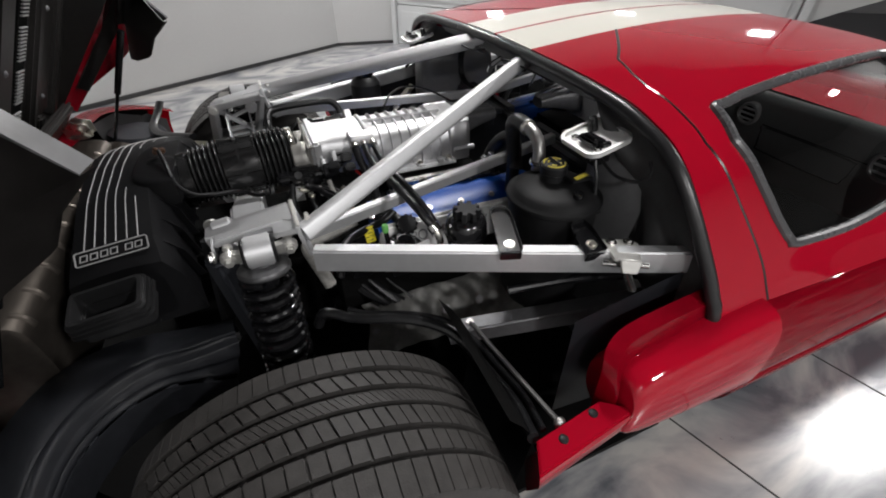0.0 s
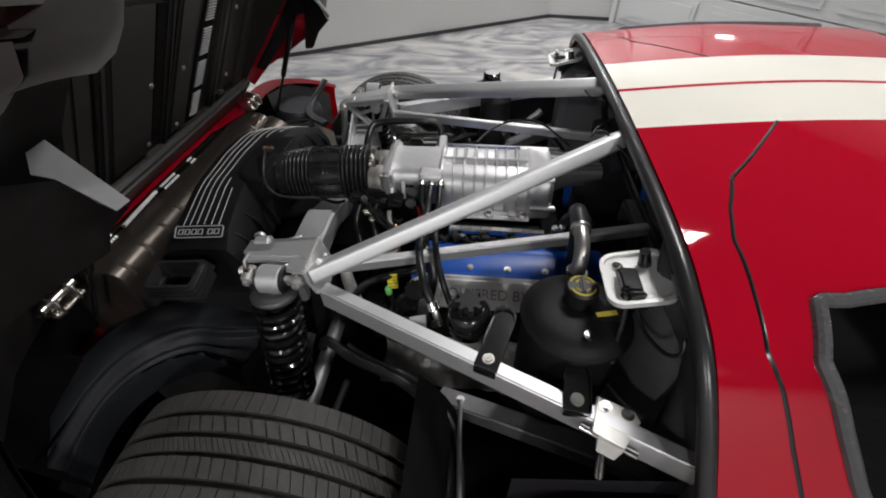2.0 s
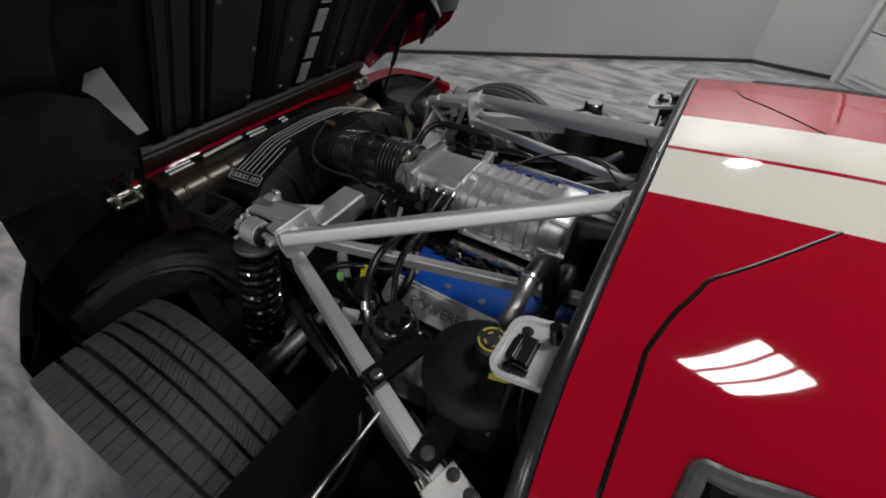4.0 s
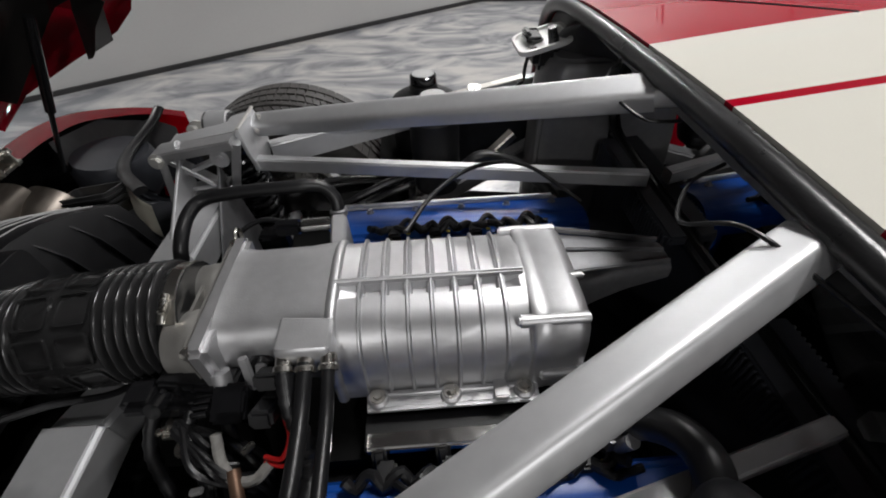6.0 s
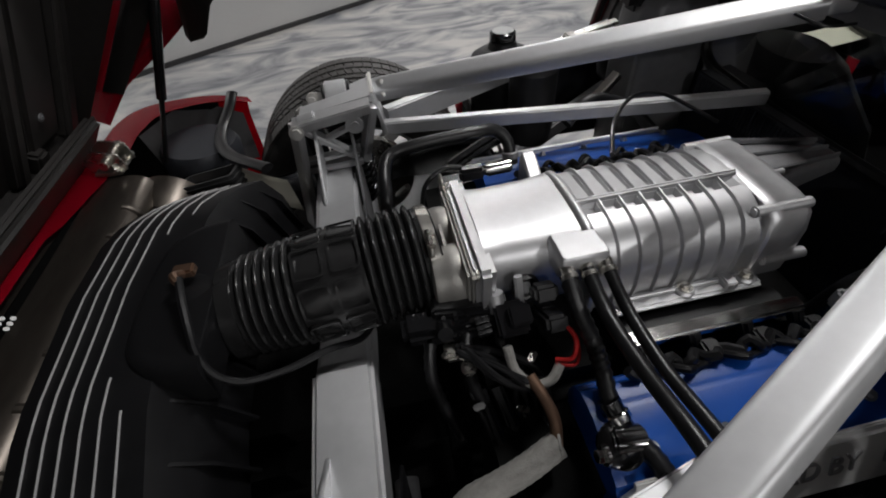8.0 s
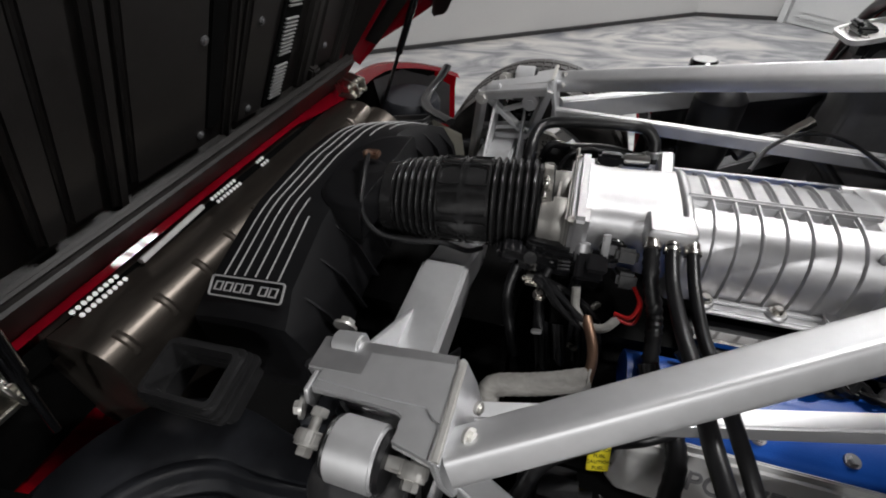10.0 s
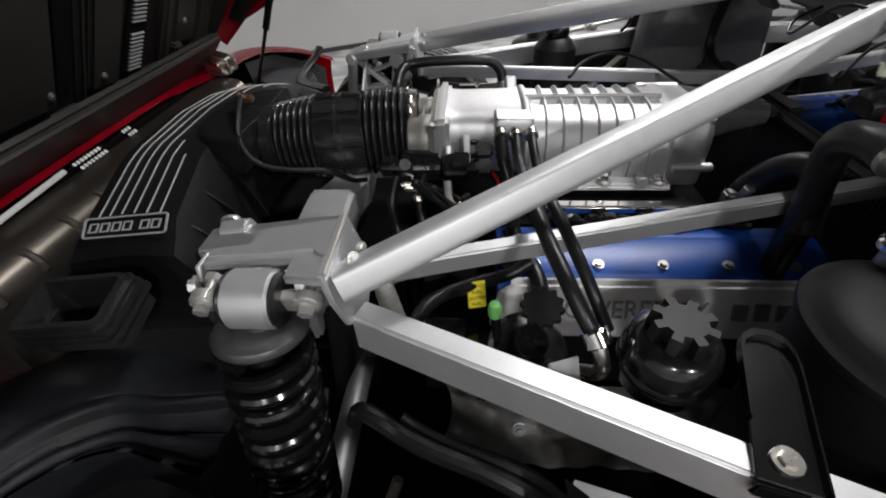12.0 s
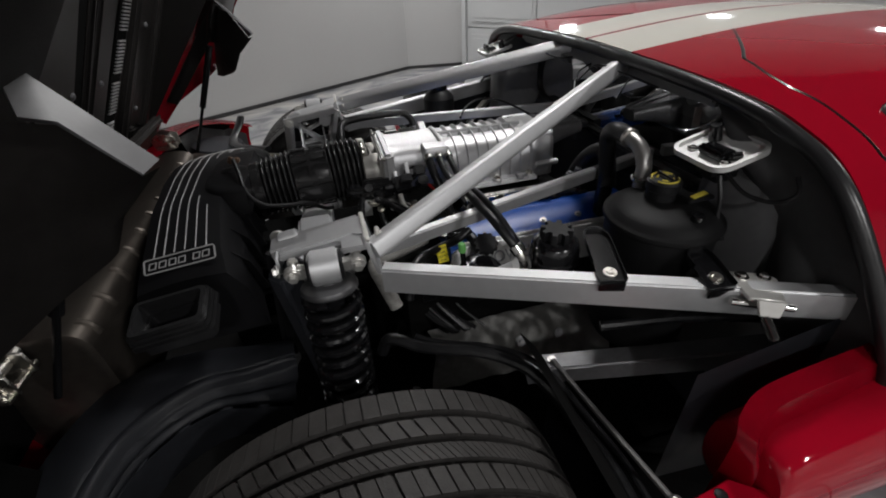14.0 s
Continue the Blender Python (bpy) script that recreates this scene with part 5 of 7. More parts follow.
# ---- engine ----
en = new("engine")
en.parent = car
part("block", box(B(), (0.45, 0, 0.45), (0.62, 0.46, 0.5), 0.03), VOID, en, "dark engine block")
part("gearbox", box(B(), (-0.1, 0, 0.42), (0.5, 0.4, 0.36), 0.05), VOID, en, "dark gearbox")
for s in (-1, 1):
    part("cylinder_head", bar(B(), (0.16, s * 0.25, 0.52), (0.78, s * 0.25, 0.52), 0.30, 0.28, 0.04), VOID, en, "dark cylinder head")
for s in (-1, 1):
    # cam cover: blue top, cast silver flank with raised letters
    X0, X1 = 0.29, 0.83
    sec = [(0.225, 0.70), (0.242, 0.728), (0.28, 0.735), (0.352, 0.712), (0.374, 0.70), (0.386, 0.62), (0.396, 0.49), (0.23, 0.49)]
    bm = B()
    rings(bm, [[(x, s * y, z) for y, z in sec] for x in (X0, X1)])
    bmesh.ops.bevel(bm, geom=[e for e in bm.edges if abs(e.verts[0].co.x - e.verts[1].co.x) > 0.1], offset=0.008, segments=3, affect="EDGES")
    cover = part("cam_cover", bm, BLUE, en, "bright blue painted cam cover")
    bm = B()
    o = Vector((0.545, s * 0.386, 0.668))
    m = basis(o, (-s, 0, 0) if s > 0 else (1, 0, 0), (0, -s * 0.42, 0.9))
    plate(bm, [(-0.27, -0.03), (-0.255, 0.028), (-0.23, 0.042), (0.25, 0.042), (0.27, 0.03), (0.27, -0.05), (-0.25, -0.05)], m, 0.012, 0.004)
    part("letter_plate", bm, PALE, cover, "cast aluminium name plate of the cam cover")
    bm = B()
    bar(bm, m @ Vector((-0.235, 0.0455, 0.006)), m @ Vector((0.255, 0.0455, 0.006)), 0.012, 0.006, 0.002, m.to_3x3() @ Vector((0, 0, 1)))
    part("plate_ledge", bm, PALE, cover, "bright upper ledge of the name plate")
    if s < 0:
        text_mesh("POWERED BY", 0.044, m @ Matrix.Translation((-0.045, -0.001, 0.0125)) @ Matrix.Diagonal((0.92, 1, 1, 1)), 0.0025, DCAST, "raised_lettering", cover, "raised cast lettering")
        bm = B()
        for k in range(3):
            box(bm, m @ Vector((0.13 + 0.034 * k, -0.001, 0.013)), (0.024, 0.030, 0.004), 0.001, m.to_3x3().to_4x4())
        part("lettering_bar", bm, DCAST, cover, "plain raised bars after the lettering")
    for k in range(5):
        bm = B()
        bolt(bm, (0.352 + 0.105 * k, s * 0.337, 0.718), (0, s * 0.3, 1), 0.0062, 0.008)
        part("cover_bolt", bm, PIPEM, cover)
    for k in range(3):
        bm = B()
        bolt(bm, (0.345 + 0.19 * k, s * 0.376, 0.692), (0, s * 0.8, 0.5), 0.007, 0.007)
        part("cover_bolt", bm, STEEL, cover)
    # coil rail, injectors, fuel rail
    bm = B()
    bar(bm, (0.385, s * 0.196, 0.738), (0.67, s * 0.196, 0.738), 0.024, 0.018, 0.004)
    part("fuel_rail", bm, CHROME, en, "polished fuel rail")
    # cast flange coloured black to give the dark gap beside the rail
    bm = B()
    bar(bm, (0.38, s * 0.178, 0.728), (0.66, s * 0.178, 0.728), 0.05, 0.016, 0.004)
    part("manifold_edge", bm, BLACK, en, "manifold flange under the fuel rail, black for the gap's shade")
    for k in range(4):
        x = 0.40 + 0.085 * k
        bm = B()
        bar(bm, (x, s * 0.205, 0.74), (x + 0.005, s * 0.245, 0.695), 0.02, 0.022, 0.005)
        box(bm, (x + 0.012, s * 0.235, 0.735), (0.026, 0.03, 0.022), 0.004)
        sweep(bm, [(x + 0.02, s * 0.245, 0.74), (x + 0.04, s * 0.262, 0.75), (x + 0.06, s * 0.255, 0.735), (x + 0.085, s * 0.25, 0.735)], 0.006, 8, 4)
        part("injector", bm, BLACK, en, "black injector with its plug")
        bm = B()
        box(bm, (x + 0.04, s * 0.238, 0.733), (0.009, 0.005, 0.004), 0.001)
        part("plug_clip", bm, YPRINT, en)
    # lumpy cast shield over the exhaust side, with its bolts
    bm = B()
    loops = []
    for x in seq(0.20, 0.74, 54):
        row = []
        for v in seq(0, 1, 14):
            port = math.cos((x - 0.285) / 0.115 * 2 * math.pi)
            swell = 0.010 * max(0.0, port) * math.sin(math.pi * v) + 0.008 * math.sin(math.pi * v) + 0.004 * math.sin(x * 41 + v * 9) + 0.003 * math.sin(x * 97 - v * 13)
            row.append((x + 0.012 * math.sin(v * 5), s * (0.42 + 0.085 * v + swell), 0.490 - 0.15 * v ** 1.15 + 0.5 * swell))
        loops.append(row)
    rings(bm, loops, False, False)
    bmesh.ops.solidify(bm, geom=bm.faces[:], thickness=0.004)
    shield = part("exhaust_cover", bm, CASTD, en, "pale grey lumpy cast cover over the exhaust side", 60)
    for k in range(5):
        x = 0.225 + 0.115 * k
        bm = B()
        lathe(bm, ((0.016, 0), (0.015, 0.010), (0.010, 0.012), (0.0, 0.012)), (x, s * 0.466, 0.415), (0, s * 0.85, 0.5), 18)
        bolt(bm, (x, s * 0.477, 0.422), (0, s * 0.85, 0.5), 0.008, 0.008)
        part("cover_bolt", bm, DCAST, shield, "dull bolt in its boss")
# ---- hoses and small parts of the engine bay ----
def hose(name, pts, r, mat, label, parent=None, **kw):
    return part(name, sweep(B(), pts, r, kw.pop("seg", 12), kw.pop("steps", 7), **kw), mat, parent or car, label)


hose("coolant_hose", [(0.324, -0.145, 0.866), (0.325, -0.21, 0.848), (0.328, -0.29, 0.85), (0.33, -0.37, 0.866), (0.333, -0.45, 0.872), (0.348, -0.515, 0.86), (0.364, -0.548, 0.838), (0.378, -0.566, 0.818)], 0.0098, RUBBER, "thick black rubber hose")
hose("coolant_hose", [(0.352, -0.145, 0.866), (0.354, -0.21, 0.846), (0.356, -0.29, 0.842), (0.362, -0.37, 0.852), (0.375, -0.44, 0.842), (0.395, -0.49, 0.81), (0.415, -0.52, 0.77)], 0.0085, RUBBER, "thick black rubber hose")
hose("corrugated_loom", [(0.297, -0.145, 0.862), (0.302, -0.18, 0.83), (0.316, -0.21, 0.79), (0.32, -0.24, 0.765), (0.318, -0.28, 0.74)], 0.011, RUBBER, "black corrugated cable loom", ripple=0.002, pitch=2)
bm = B()
lathe(bm, ((0.0145, 0), (0.016, 0.002), (0.016, 0.018), (0.0145, 0.02)), (0.376, -0.563, 0.824), (0.4, -0.6, -0.65), 20)
part("hose_clamp", bm, CHROME, car, "bright hose clamp")
hose("steel_pipe", [(0.378, -0.566, 0.818), (0.388, -0.58, 0.795), (0.392, -0.578, 0.765), (0.38, -0.56, 0.74)], 0.009, STEEL, "bent steel pipe below the hose")
# left side vacuum hose
hose("vacuum_hose", [(0.066, 0.085, 0.77), (0.070, 0.090, 0.83), (0.074, 0.110, 0.862), (0.079, 0.150, 0.882), (0.098, 0.178, 0.892), (0.156, 0.187, 0.897), (0.25, 0.196, 0.896), (0.295, 0.205, 0.888), (0.317, 0.198, 0.868), (0.322, 0.186, 0.845), (0.325, 0.178, 0.825)], 0.0118, RUBBER, "black hose bent over the intake")
bm = B()
lathe(bm, ((0.014, 0), (0.016, 0.002), (0.016, 0.012), (0.014, 0.014)), (0.0695, 0.089, 0.818), (0.05, 0.1, 1), 20)
part("hose_clamp", bm, DCAST, car, "grey hose clamp")
bm = B()
lathe(bm, ((0.014, 0), (0.016, 0.002), (0.016, 0.012), (0.014, 0.014)), (0.322, 0.187, 0.848), (0.05, -0.3, -1), 20)
part("hose_clamp", bm, DCAST, car, "grey hose clamp")
hose("vacuum_hose", [(0.13, 0.11, 0.74), (0.135, 0.13, 0.80), (0.15, 0.15, 0.835), (0.19, 0.165, 0.85), (0.235, 0.16, 0.845)], 0.0045, RUBBER, "thin black hose")
bm = B()
cyl(bm, (0.262, 0.150, 0.842), (0.312, 0.152, 0.842), 0.0135, seg=20, bevel=0.003)
part("valve", bm, CHROME, car, "bright metal valve on the far bank")
bm = B()
box(bm, (0.237, 0.152, 0.84), (0.05, 0.026, 0.026), 0.006)
box(bm, (0.20, 0.165, 0.80), (0.05, 0.04, 0.05), 0.008)
part("valve_plug", bm, GLOSS, car, "black plug of the valve")
# solenoids and plugs below the inlet neck
bm = B()
box(bm, (0.215, -0.155, 0.80), (0.045, 0.05, 0.03), 0.004, Matrix.Rotation(radians(25), 4, "X"))
box(bm, (0.225, -0.165, 0.822), (0.032, 0.03, 0.012), 0.003, Matrix.Rotation(radians(25), 4, "X"))
for k in range(4):
    bar(bm, (0.185, -0.14 - 0.009 * k, 0.80), (0.165, -0.142 - 0.009 * k, 0.80), 0.006, 0.008, 0.001)
part("map_sensor", bm, GLOSS, car, "black sensor block with its plug")
bm = B()
box(bm, (0.268, -0.165, 0.805), (0.03, 0.075, 0.024), 0.005, Matrix.Rotation(radians(-35), 4, "X"))
box(bm, (0.268, -0.14, 0.83), (0.034, 0.03, 0.024), 0.005, Matrix.Rotation(radians(-35), 4, "X"))
for k in range(3):
    box(bm, (0.268, -0.160 - 0.012 * k, 0.818 - 0.009 * k), (0.018, 0.004, 0.004), 0.001)
part("solenoid", bm, BLACK, car, "black solenoid with moulded marks")
bm = B()
box(bm, (0.14, -0.135, 0.785), (0.11, 0.04, 0.035), 0.008)
box(bm, (0.085, -0.13, 0.79), (0.05, 0.05, 0.03), 0.01)
cyl(bm, (0.12, -0.14, 0.80), (0.12, -0.165, 0.812), 0.011)
part("actuator", bm, GLOSS, car, "black throttle actuator below the intake")
bm = B()
lathe(bm, ((0.012, 0), (0.012, 0.03), (0.008, 0.032)), (0.20, -0.125, 0.83), (0.05, -0.4, -0.8), 18)
bar(bm, (0.235, -0.12, 0.85), (0.237, -0.135, 0.80), 0.012, 0.008, 0.002)
part("fitting", bm, CAST, car, "pale aluminium fitting")
bm = B()
box(bm, (0.13, -0.165, 0.765), (0.03, 0.03, 0.012), 0.003)
bolt(bm, (0.145, -0.19, 0.755), (0, -0.3, 1), 0.008, 0.01)
part("bracket", bm, STEEL, car, "small steel bracket")
bm = B()
box(bm, (0.163, -0.118, 0.803), (0.11, 0.034, 0.026), 0.005, Matrix.Rotation(radians(-8), 4, "Z"))
for k in range(5):
    box(bm, (0.122 + 0.018 * k, -0.137 + 0.002 * k, 0.803), (0.006, 0.008, 0.020), 0.001)
part("connector_bar", bm, BLACK, car, "long black plug connector below the intake")
bm = B()
lathe(bm, ((0.014, -0.03), (0.016, -0.006), (0.022, -0.004), (0.022, 0.006), (0.018, 0.008), (0.018, 0.004), (0.0, 0.004)), (0.249, -0.115, 0.815), (0.0, -0.72, 0.69), 24)
rp = part("round_plug", bm, GLOSS, car, "round black electric plug")
bm = B()
box(bm, (0, 0, 0), (0.017, 0.015, 0.006), 0.002, axes((0, 0, 0), (0.0, -0.72, 0.69)))
bmesh.ops.translate(bm, vec=(0.249, -0.1195, 0.8192), verts=bm.verts)
part("plug_face", bm, TRIM, rp, "grey square in the plug")
for p in ([(0.205, -0.14, 0.79), (0.20, -0.17, 0.76), (0.215, -0.195, 0.73), (0.225, -0.215, 0.69)], [(0.155, -0.14, 0.79), (0.145, -0.175, 0.755), (0.15, -0.20, 0.71), (0.17, -0.23, 0.66)], [(0.10, -0.14, 0.785), (0.09, -0.18, 0.74), (0.10, -0.21, 0.69), (0.12, -0.24, 0.64)]):
    hose("corrugated_loom", p, 0.0085, RUBBER, "black corrugated cable loom", ripple=0.0016, pitch=2)
for k, (x, y, z, a) in enumerate(((0.118, -0.172, 0.772, 20), (0.178, -0.196, 0.752, -30), (0.235, -0.20, 0.765, 50), (0.15, -0.225, 0.70, 10), (0.21, -0.245, 0.705, -20))):
    part("wire_clip", box(B(), (x, y, z), (0.018, 0.010, 0.007), 0.002, Matrix.Rotation(radians(a), 4, "Z")), LINE if k % 2 else STEEL, car, "small pale wire clip")
part("pale_tab", box(B(), (0.346, -0.597, 0.785), (0.04, 0.004, 0.035), 0.001, pose(0, 0, 0, -35, 10, 25)), LINE, car, "small pale plastic tab")
for s in (-1, 1):
    hose("injector_loom", [(0.36 + 0.012 * k, s * (0.243 + 0.008 * math.sin(k * 1.9)), 0.742 + 0.006 * math.cos(k * 2.3)) for k in range(31)], 0.008, RUBBER, "black lumpy injector loom", steps=2, seg=8, parent=en)
# loom of thin wires
for k in range(14):
    a = random.uniform(0, 1)
    p = [(0.13 + 0.02 * random.random(), -0.16 - 0.02 * random.random(), 0.775), (0.17 + 0.05 * random.random(), -0.185 - 0.05 * random.random(), 0.745 + 0.03 * random.random()), (0.19 + 0.06 * random.random(), -0.20 - 0.04 * random.random(), 0.70 + 0.04 * random.random()), (0.20 + 0.06 * random.random(), -0.22 - 0.04 * random.random(), 0.60)]
    hose("wire", p, 0.003 + 0.003 * random.random(), RUBBER, "thin black wire", seg=8)
for k in range(10):
    x = 0.1 + 0.16 * random.random()
    p = [(x, -0.20, 0.70), (x + 0.02, -0.26 - 0.03 * random.random(), 0.62 + 0.03 * random.random()), (x + 0.05, -0.38, 0.52 + 0.06 * random.random()), (x + 0.12, -0.46, 0.50)]
    hose("wire", p, 0.004 + 0.004 * random.random(), RUBBER, "thin black wire", seg=8)
hose("red_wire", [(0.285, -0.175, 0.80), (0.295, -0.20, 0.79), (0.285, -0.22, 0.775), (0.262, -0.215, 0.772)], 0.0032, REDWIRE, "bright red wire", seg=8)
hose("red_wire", [(0.285, -0.17, 0.795), (0.30, -0.195, 0.782), (0.29, -0.225, 0.768), (0.262, -0.22, 0.768)], 0.0026, REDWIRE, "bright red wire", seg=8)
hose("wire_loop", [(0.20, -0.19, 0.79), (0.205, -0.215, 0.765), (0.225, -0.235, 0.755), (0.25, -0.235, 0.755), (0.268, -0.22, 0.765)], 0.007, BRAID, "taped wire loop", seg=10)
# wrapped pipe
hose("copper_pipe", [(0.222, -0.225, 0.762), (0.235, -0.262, 0.748), (0.239, -0.285, 0.732), (0.236, -0.306, 0.706)], 0.0085, COPPER, "dull copper pipe")
sleeve = hose("heat_sleeve", [(0.237, -0.304, 0.712), (0.19, -0.321, 0.706), (0.15, -0.331, 0.70), (0.108, -0.340, 0.694), (0.094, -0.352, 0.684), (0.105, -0.376, 0.655), (0.13, -0.40, 0.58)], 0.0175, BRAID, "pale grey woven heat sleeve", ripple=0.0008, pitch=2, seg=20)
bm = B()
sweep(bm, [Vector((0.239, -0.3035, 0.7125)) + Vector((0.0035 * math.cos(a), 0.017 * math.cos(a), 0.0)) + Vector((-0.002, 0, 0.0175)) * math.sin(a) for a in np.linspace(0, 2 * math.pi, 14, endpoint=False)], 0.0022, 6, 3, True)
part("sleeve_hem", bm, BRAID, car, "frayed pale end of the heat sleeve")
# junction with valve in front of the blue cover
bm = B()
cyl(bm, (0.315, -0.275, 0.745), (0.33, -0.315, 0.715), 0.016, seg=20)
cyl(bm, (0.30, -0.32, 0.725), (0.345, -0.325, 0.722), 0.02, seg=20, bevel=0.004)
lathe(bm, ((0.024, 0), (0.03, 0.008), (0.03, 0.016), (0.024, 0.02)), (0.31, -0.325, 0.715), (0, -0.2, 1), 20)
part("hose_junction", bm, GLOSS, car, "black hose junction")
bm = B()
lathe(bm, ((0.0165, 0), (0.018, 0.002), (0.018, 0.012), (0.0165, 0.014)), (0.32, -0.288, 0.737), (0.3, -0.8, -0.6), 20)
bolt(bm, (0.285, -0.335, 0.73), (-1, 0, 0.2), 0.009, 0.012)
part("hose_clamp", bm, CHROME, car, "bright hose clamp")
hose("braided_hose", [(0.335, -0.325, 0.725), (0.35, -0.36, 0.72), (0.355, -0.40, 0.705), (0.345, -0.45, 0.67)], 0.0125, RUBBER, "black braided hose", ripple=0.0012, pitch=2)
# fuel line with the warning tag, green capped stem, black discs
hose("fuel_line", [(0.15, -0.52, 0.70), (0.165, -0.50, 0.745), (0.19, -0.46, 0.757), (0.25, -0.42, 0.752), (0.30, -0.40, 0.752), (0.335, -0.385, 0.765)], 0.010, RUBBER, "black fuel line")
bm = B()
box(bm, (0, 0, 0), (0.027, 0.004, 0.042), 0.001)
bmesh.ops.transform(bm, matrix=pose(0.252, -0.433, 0.742, -22, 0, 12), verts=bm.verts)
tag = part("warning_tag", bm, YELLOW, car, "bright yellow warning tag on the fuel line")
for k, word in enumerate(("CAUTION", "FUEL", "CAUTION", "FUEL")):
    text_mesh(word, 0.0070, pose(0.252, -0.433, 0.742, -22, 0, 12) @ Matrix.Translation((0, -0.0024, 0.0142 - 0.0097 * k)) @ Matrix.Rotation(radians(90), 4, "X"), 0.0002, BLACK, "tag_print", tag, "black print on the tag")
bm = B()
cyl(bm, (0.276, -0.530, 0.765), (0.270, -0.537, 0.818), 0.006, seg=16)
part("stem", bm, GLOSS, car, "black capped valve stem")
bm = B()
lathe(bm, ((0.007, 0), (0.008, 0.003), (0.008, 0.016), (0.006, 0.02), (0.0, 0.021)), (0.270, -0.537, 0.814), (-0.05, 0.0, 1), 20)
part("stem_cap", bm, GREEN, car, "pale green plastic cap")
bm = B()
lathe(bm, ((0.03, 0), (0.05, 0.006), (0.052, 0.012), (0.046, 0.018), (0.03, 0.02), (0.0, 0.021)), (0.315, -0.53, 0.735), (0.1, -0.3, 0.9), 32)
lathe(bm, ((0.0, 0), (0.02, 0.0), (0.022, 0.02), (0.0, 0.022)), (0.315, -0.535, 0.755), (0.1, -0.3, 0.9), 24)
part("pump_disc", bm, GLOSS, car, "gloss black pump housing")
bm = B()
cm = Matrix.Translation((0.330, -0.513, 0.800)) @ axes((0, 0, 0), (-0.1, -0.45, 0.85))
scallop = [(0.0255 + 0.0022 * math.cos(12 * q), q) for q in np.linspace(0, 2 * math.pi, 96, endpoint=False)]
rings(bm, [[cm @ Vector((r * g * math.cos(q), r * g * math.sin(q), z)) for r, q in scallop] for g, z in ((0.9, 0.0), (1.0, 0.003), (1.0, 0.012), (0.92, 0.015))])
part("vent_cap", bm, BLACK, car, "black scalloped cap")
bm = B()
box(bm, (0.30, -0.535, 0.715), (0.09, 0.08, 0.06), 0.02)
box(bm, (0.21, -0.47, 0.68), (0.09, 0.07, 0.06), 0.02)
part("pump_body", bm, GLOSS, car, "black pump body")

# power steering reservoir
bm = B()
lathe(bm, ((0.03, -0.10), (0.045, -0.085), (0.051, -0.06), (0.053, -0.057), (0.053, -0.050), (0.051, -0.047), (0.0515, -0.03), (0.047, -0.014), (0.038, -0.006), (0.03, -0.004)), (0.462, -0.575, 0.838), (0, 0, 1), 40)
res = part("steering_reservoir", bm, GLOSS, car, "gloss black fluid reservoir")
bm = B()
pts = []
for k in range(96):
    a = 2 * math.pi * k / 96
    pts.append((0.0345 if (k % 12) < 6 else 0.024, a))
rings(bm, [[(0.462 + r * q * math.cos(a), -0.575 + r * q * math.sin(a), z) for r, a in pts] for z, q in ((0.832, 1.0), (0.853, 0.97), (0.855, 0.94))])
part("cap", bm, BLACK, res, "black cap with eight grip tabs")

# dry sump oil tank
tk = new("oil_tank")
tk.parent = car
bm = B()
lathe(bm, ((0.0930, 0.52), (0.1079, 0.55), (0.1097, 0.70), (0.1097, 0.826), (0.1116, 0.828), (0.1172, 0.832), (0.1186, 0.837), (0.1172, 0.842), (0.1125, 0.845), (0.1079, 0.848), (0.1032, 0.854), (0.0977, 0.857), (0.0963, 0.8585), (0.0744, 0.864), (0.0465, 0.8685), (0.0000, 0.871)), (0.69, -0.60, 0.018), (0, 0, 1), 56)
part("tank", bm, TANKM, tk, "matt black round oil tank")
bm = B()
lathe(bm, ((0.033, 0.864), (0.031, 0.872), (0.030, 0.915)), (0.692, -0.580, 0), (0, 0, 1), 28)
part("neck", bm, BLACK, tk)
bm = B()
lathe(bm, ((0.030, 0.0), (0.034, 0.003), (0.034, 0.020), (0.030, 0.024), (0.0, 0.025)), (0.692, -0.580, 0.905), (0, 0, 1), 28)
box(bm, (0.692, -0.580, 0.932), (0.011, 0.050, 0.010), 0.004)
cap = part("cap", bm, BLACK, tk, "black filler cap with yellow marks")
bm = B()
for r, a0, a1 in ((0.026, 20, 160), (0.026, 200, 340), (0.015, 30, 150), (0.015, 210, 330)):
    sweep(bm, [(0.692 + r * math.cos(radians(a)), -0.580 + r * math.sin(radians(a)), 0.9302) for a in seq(a0, a1, 6)], 0.002, 6, 2)
part("cap_mark", bm, YPRINT, cap, "yellow ring marks")
bm = B()
box(bm, (0, 0, 0), (0.042, 0.010, 0.002), 0)
bmesh.ops.transform(bm, matrix=pose(0.735, -0.632, 0.909, 8, 0, 14), verts=bm.verts)
tab = B()
box(tab, (0.735, -0.628, 0.903), (0.06, 0.03, 0.008), 0.002, Matrix.Rotation(radians(0), 4, "Z"))
box(tab, (0.72, -0.605, 0.901), (0.03, 0.05, 0.008), 0.002)
part("label_tab", tab, BLACK, tk)
part("tank_label", bm, YPRINT, tk, "narrow yellow label")
bm = B()
lathe(bm, ((0.0, 0.0), (0.012, 0.0), (0.012, 0.012), (0.0, 0.013)), (0.70, -0.675, 0.882), (0, -0.1, 1), 16)
part("tank_stud", bm, GLOSS, tk)
hose("oil_pipe", [(0.695, -0.513, 0.85), (0.695, -0.512, 0.905), (0.697, -0.505, 0.932), (0.699, -0.482, 0.956), (0.698, -0.452, 0.966), (0.698, -0.425, 0.967)], 0.0165, PIPEM, "bent dull steel oil pipe", seg=16)
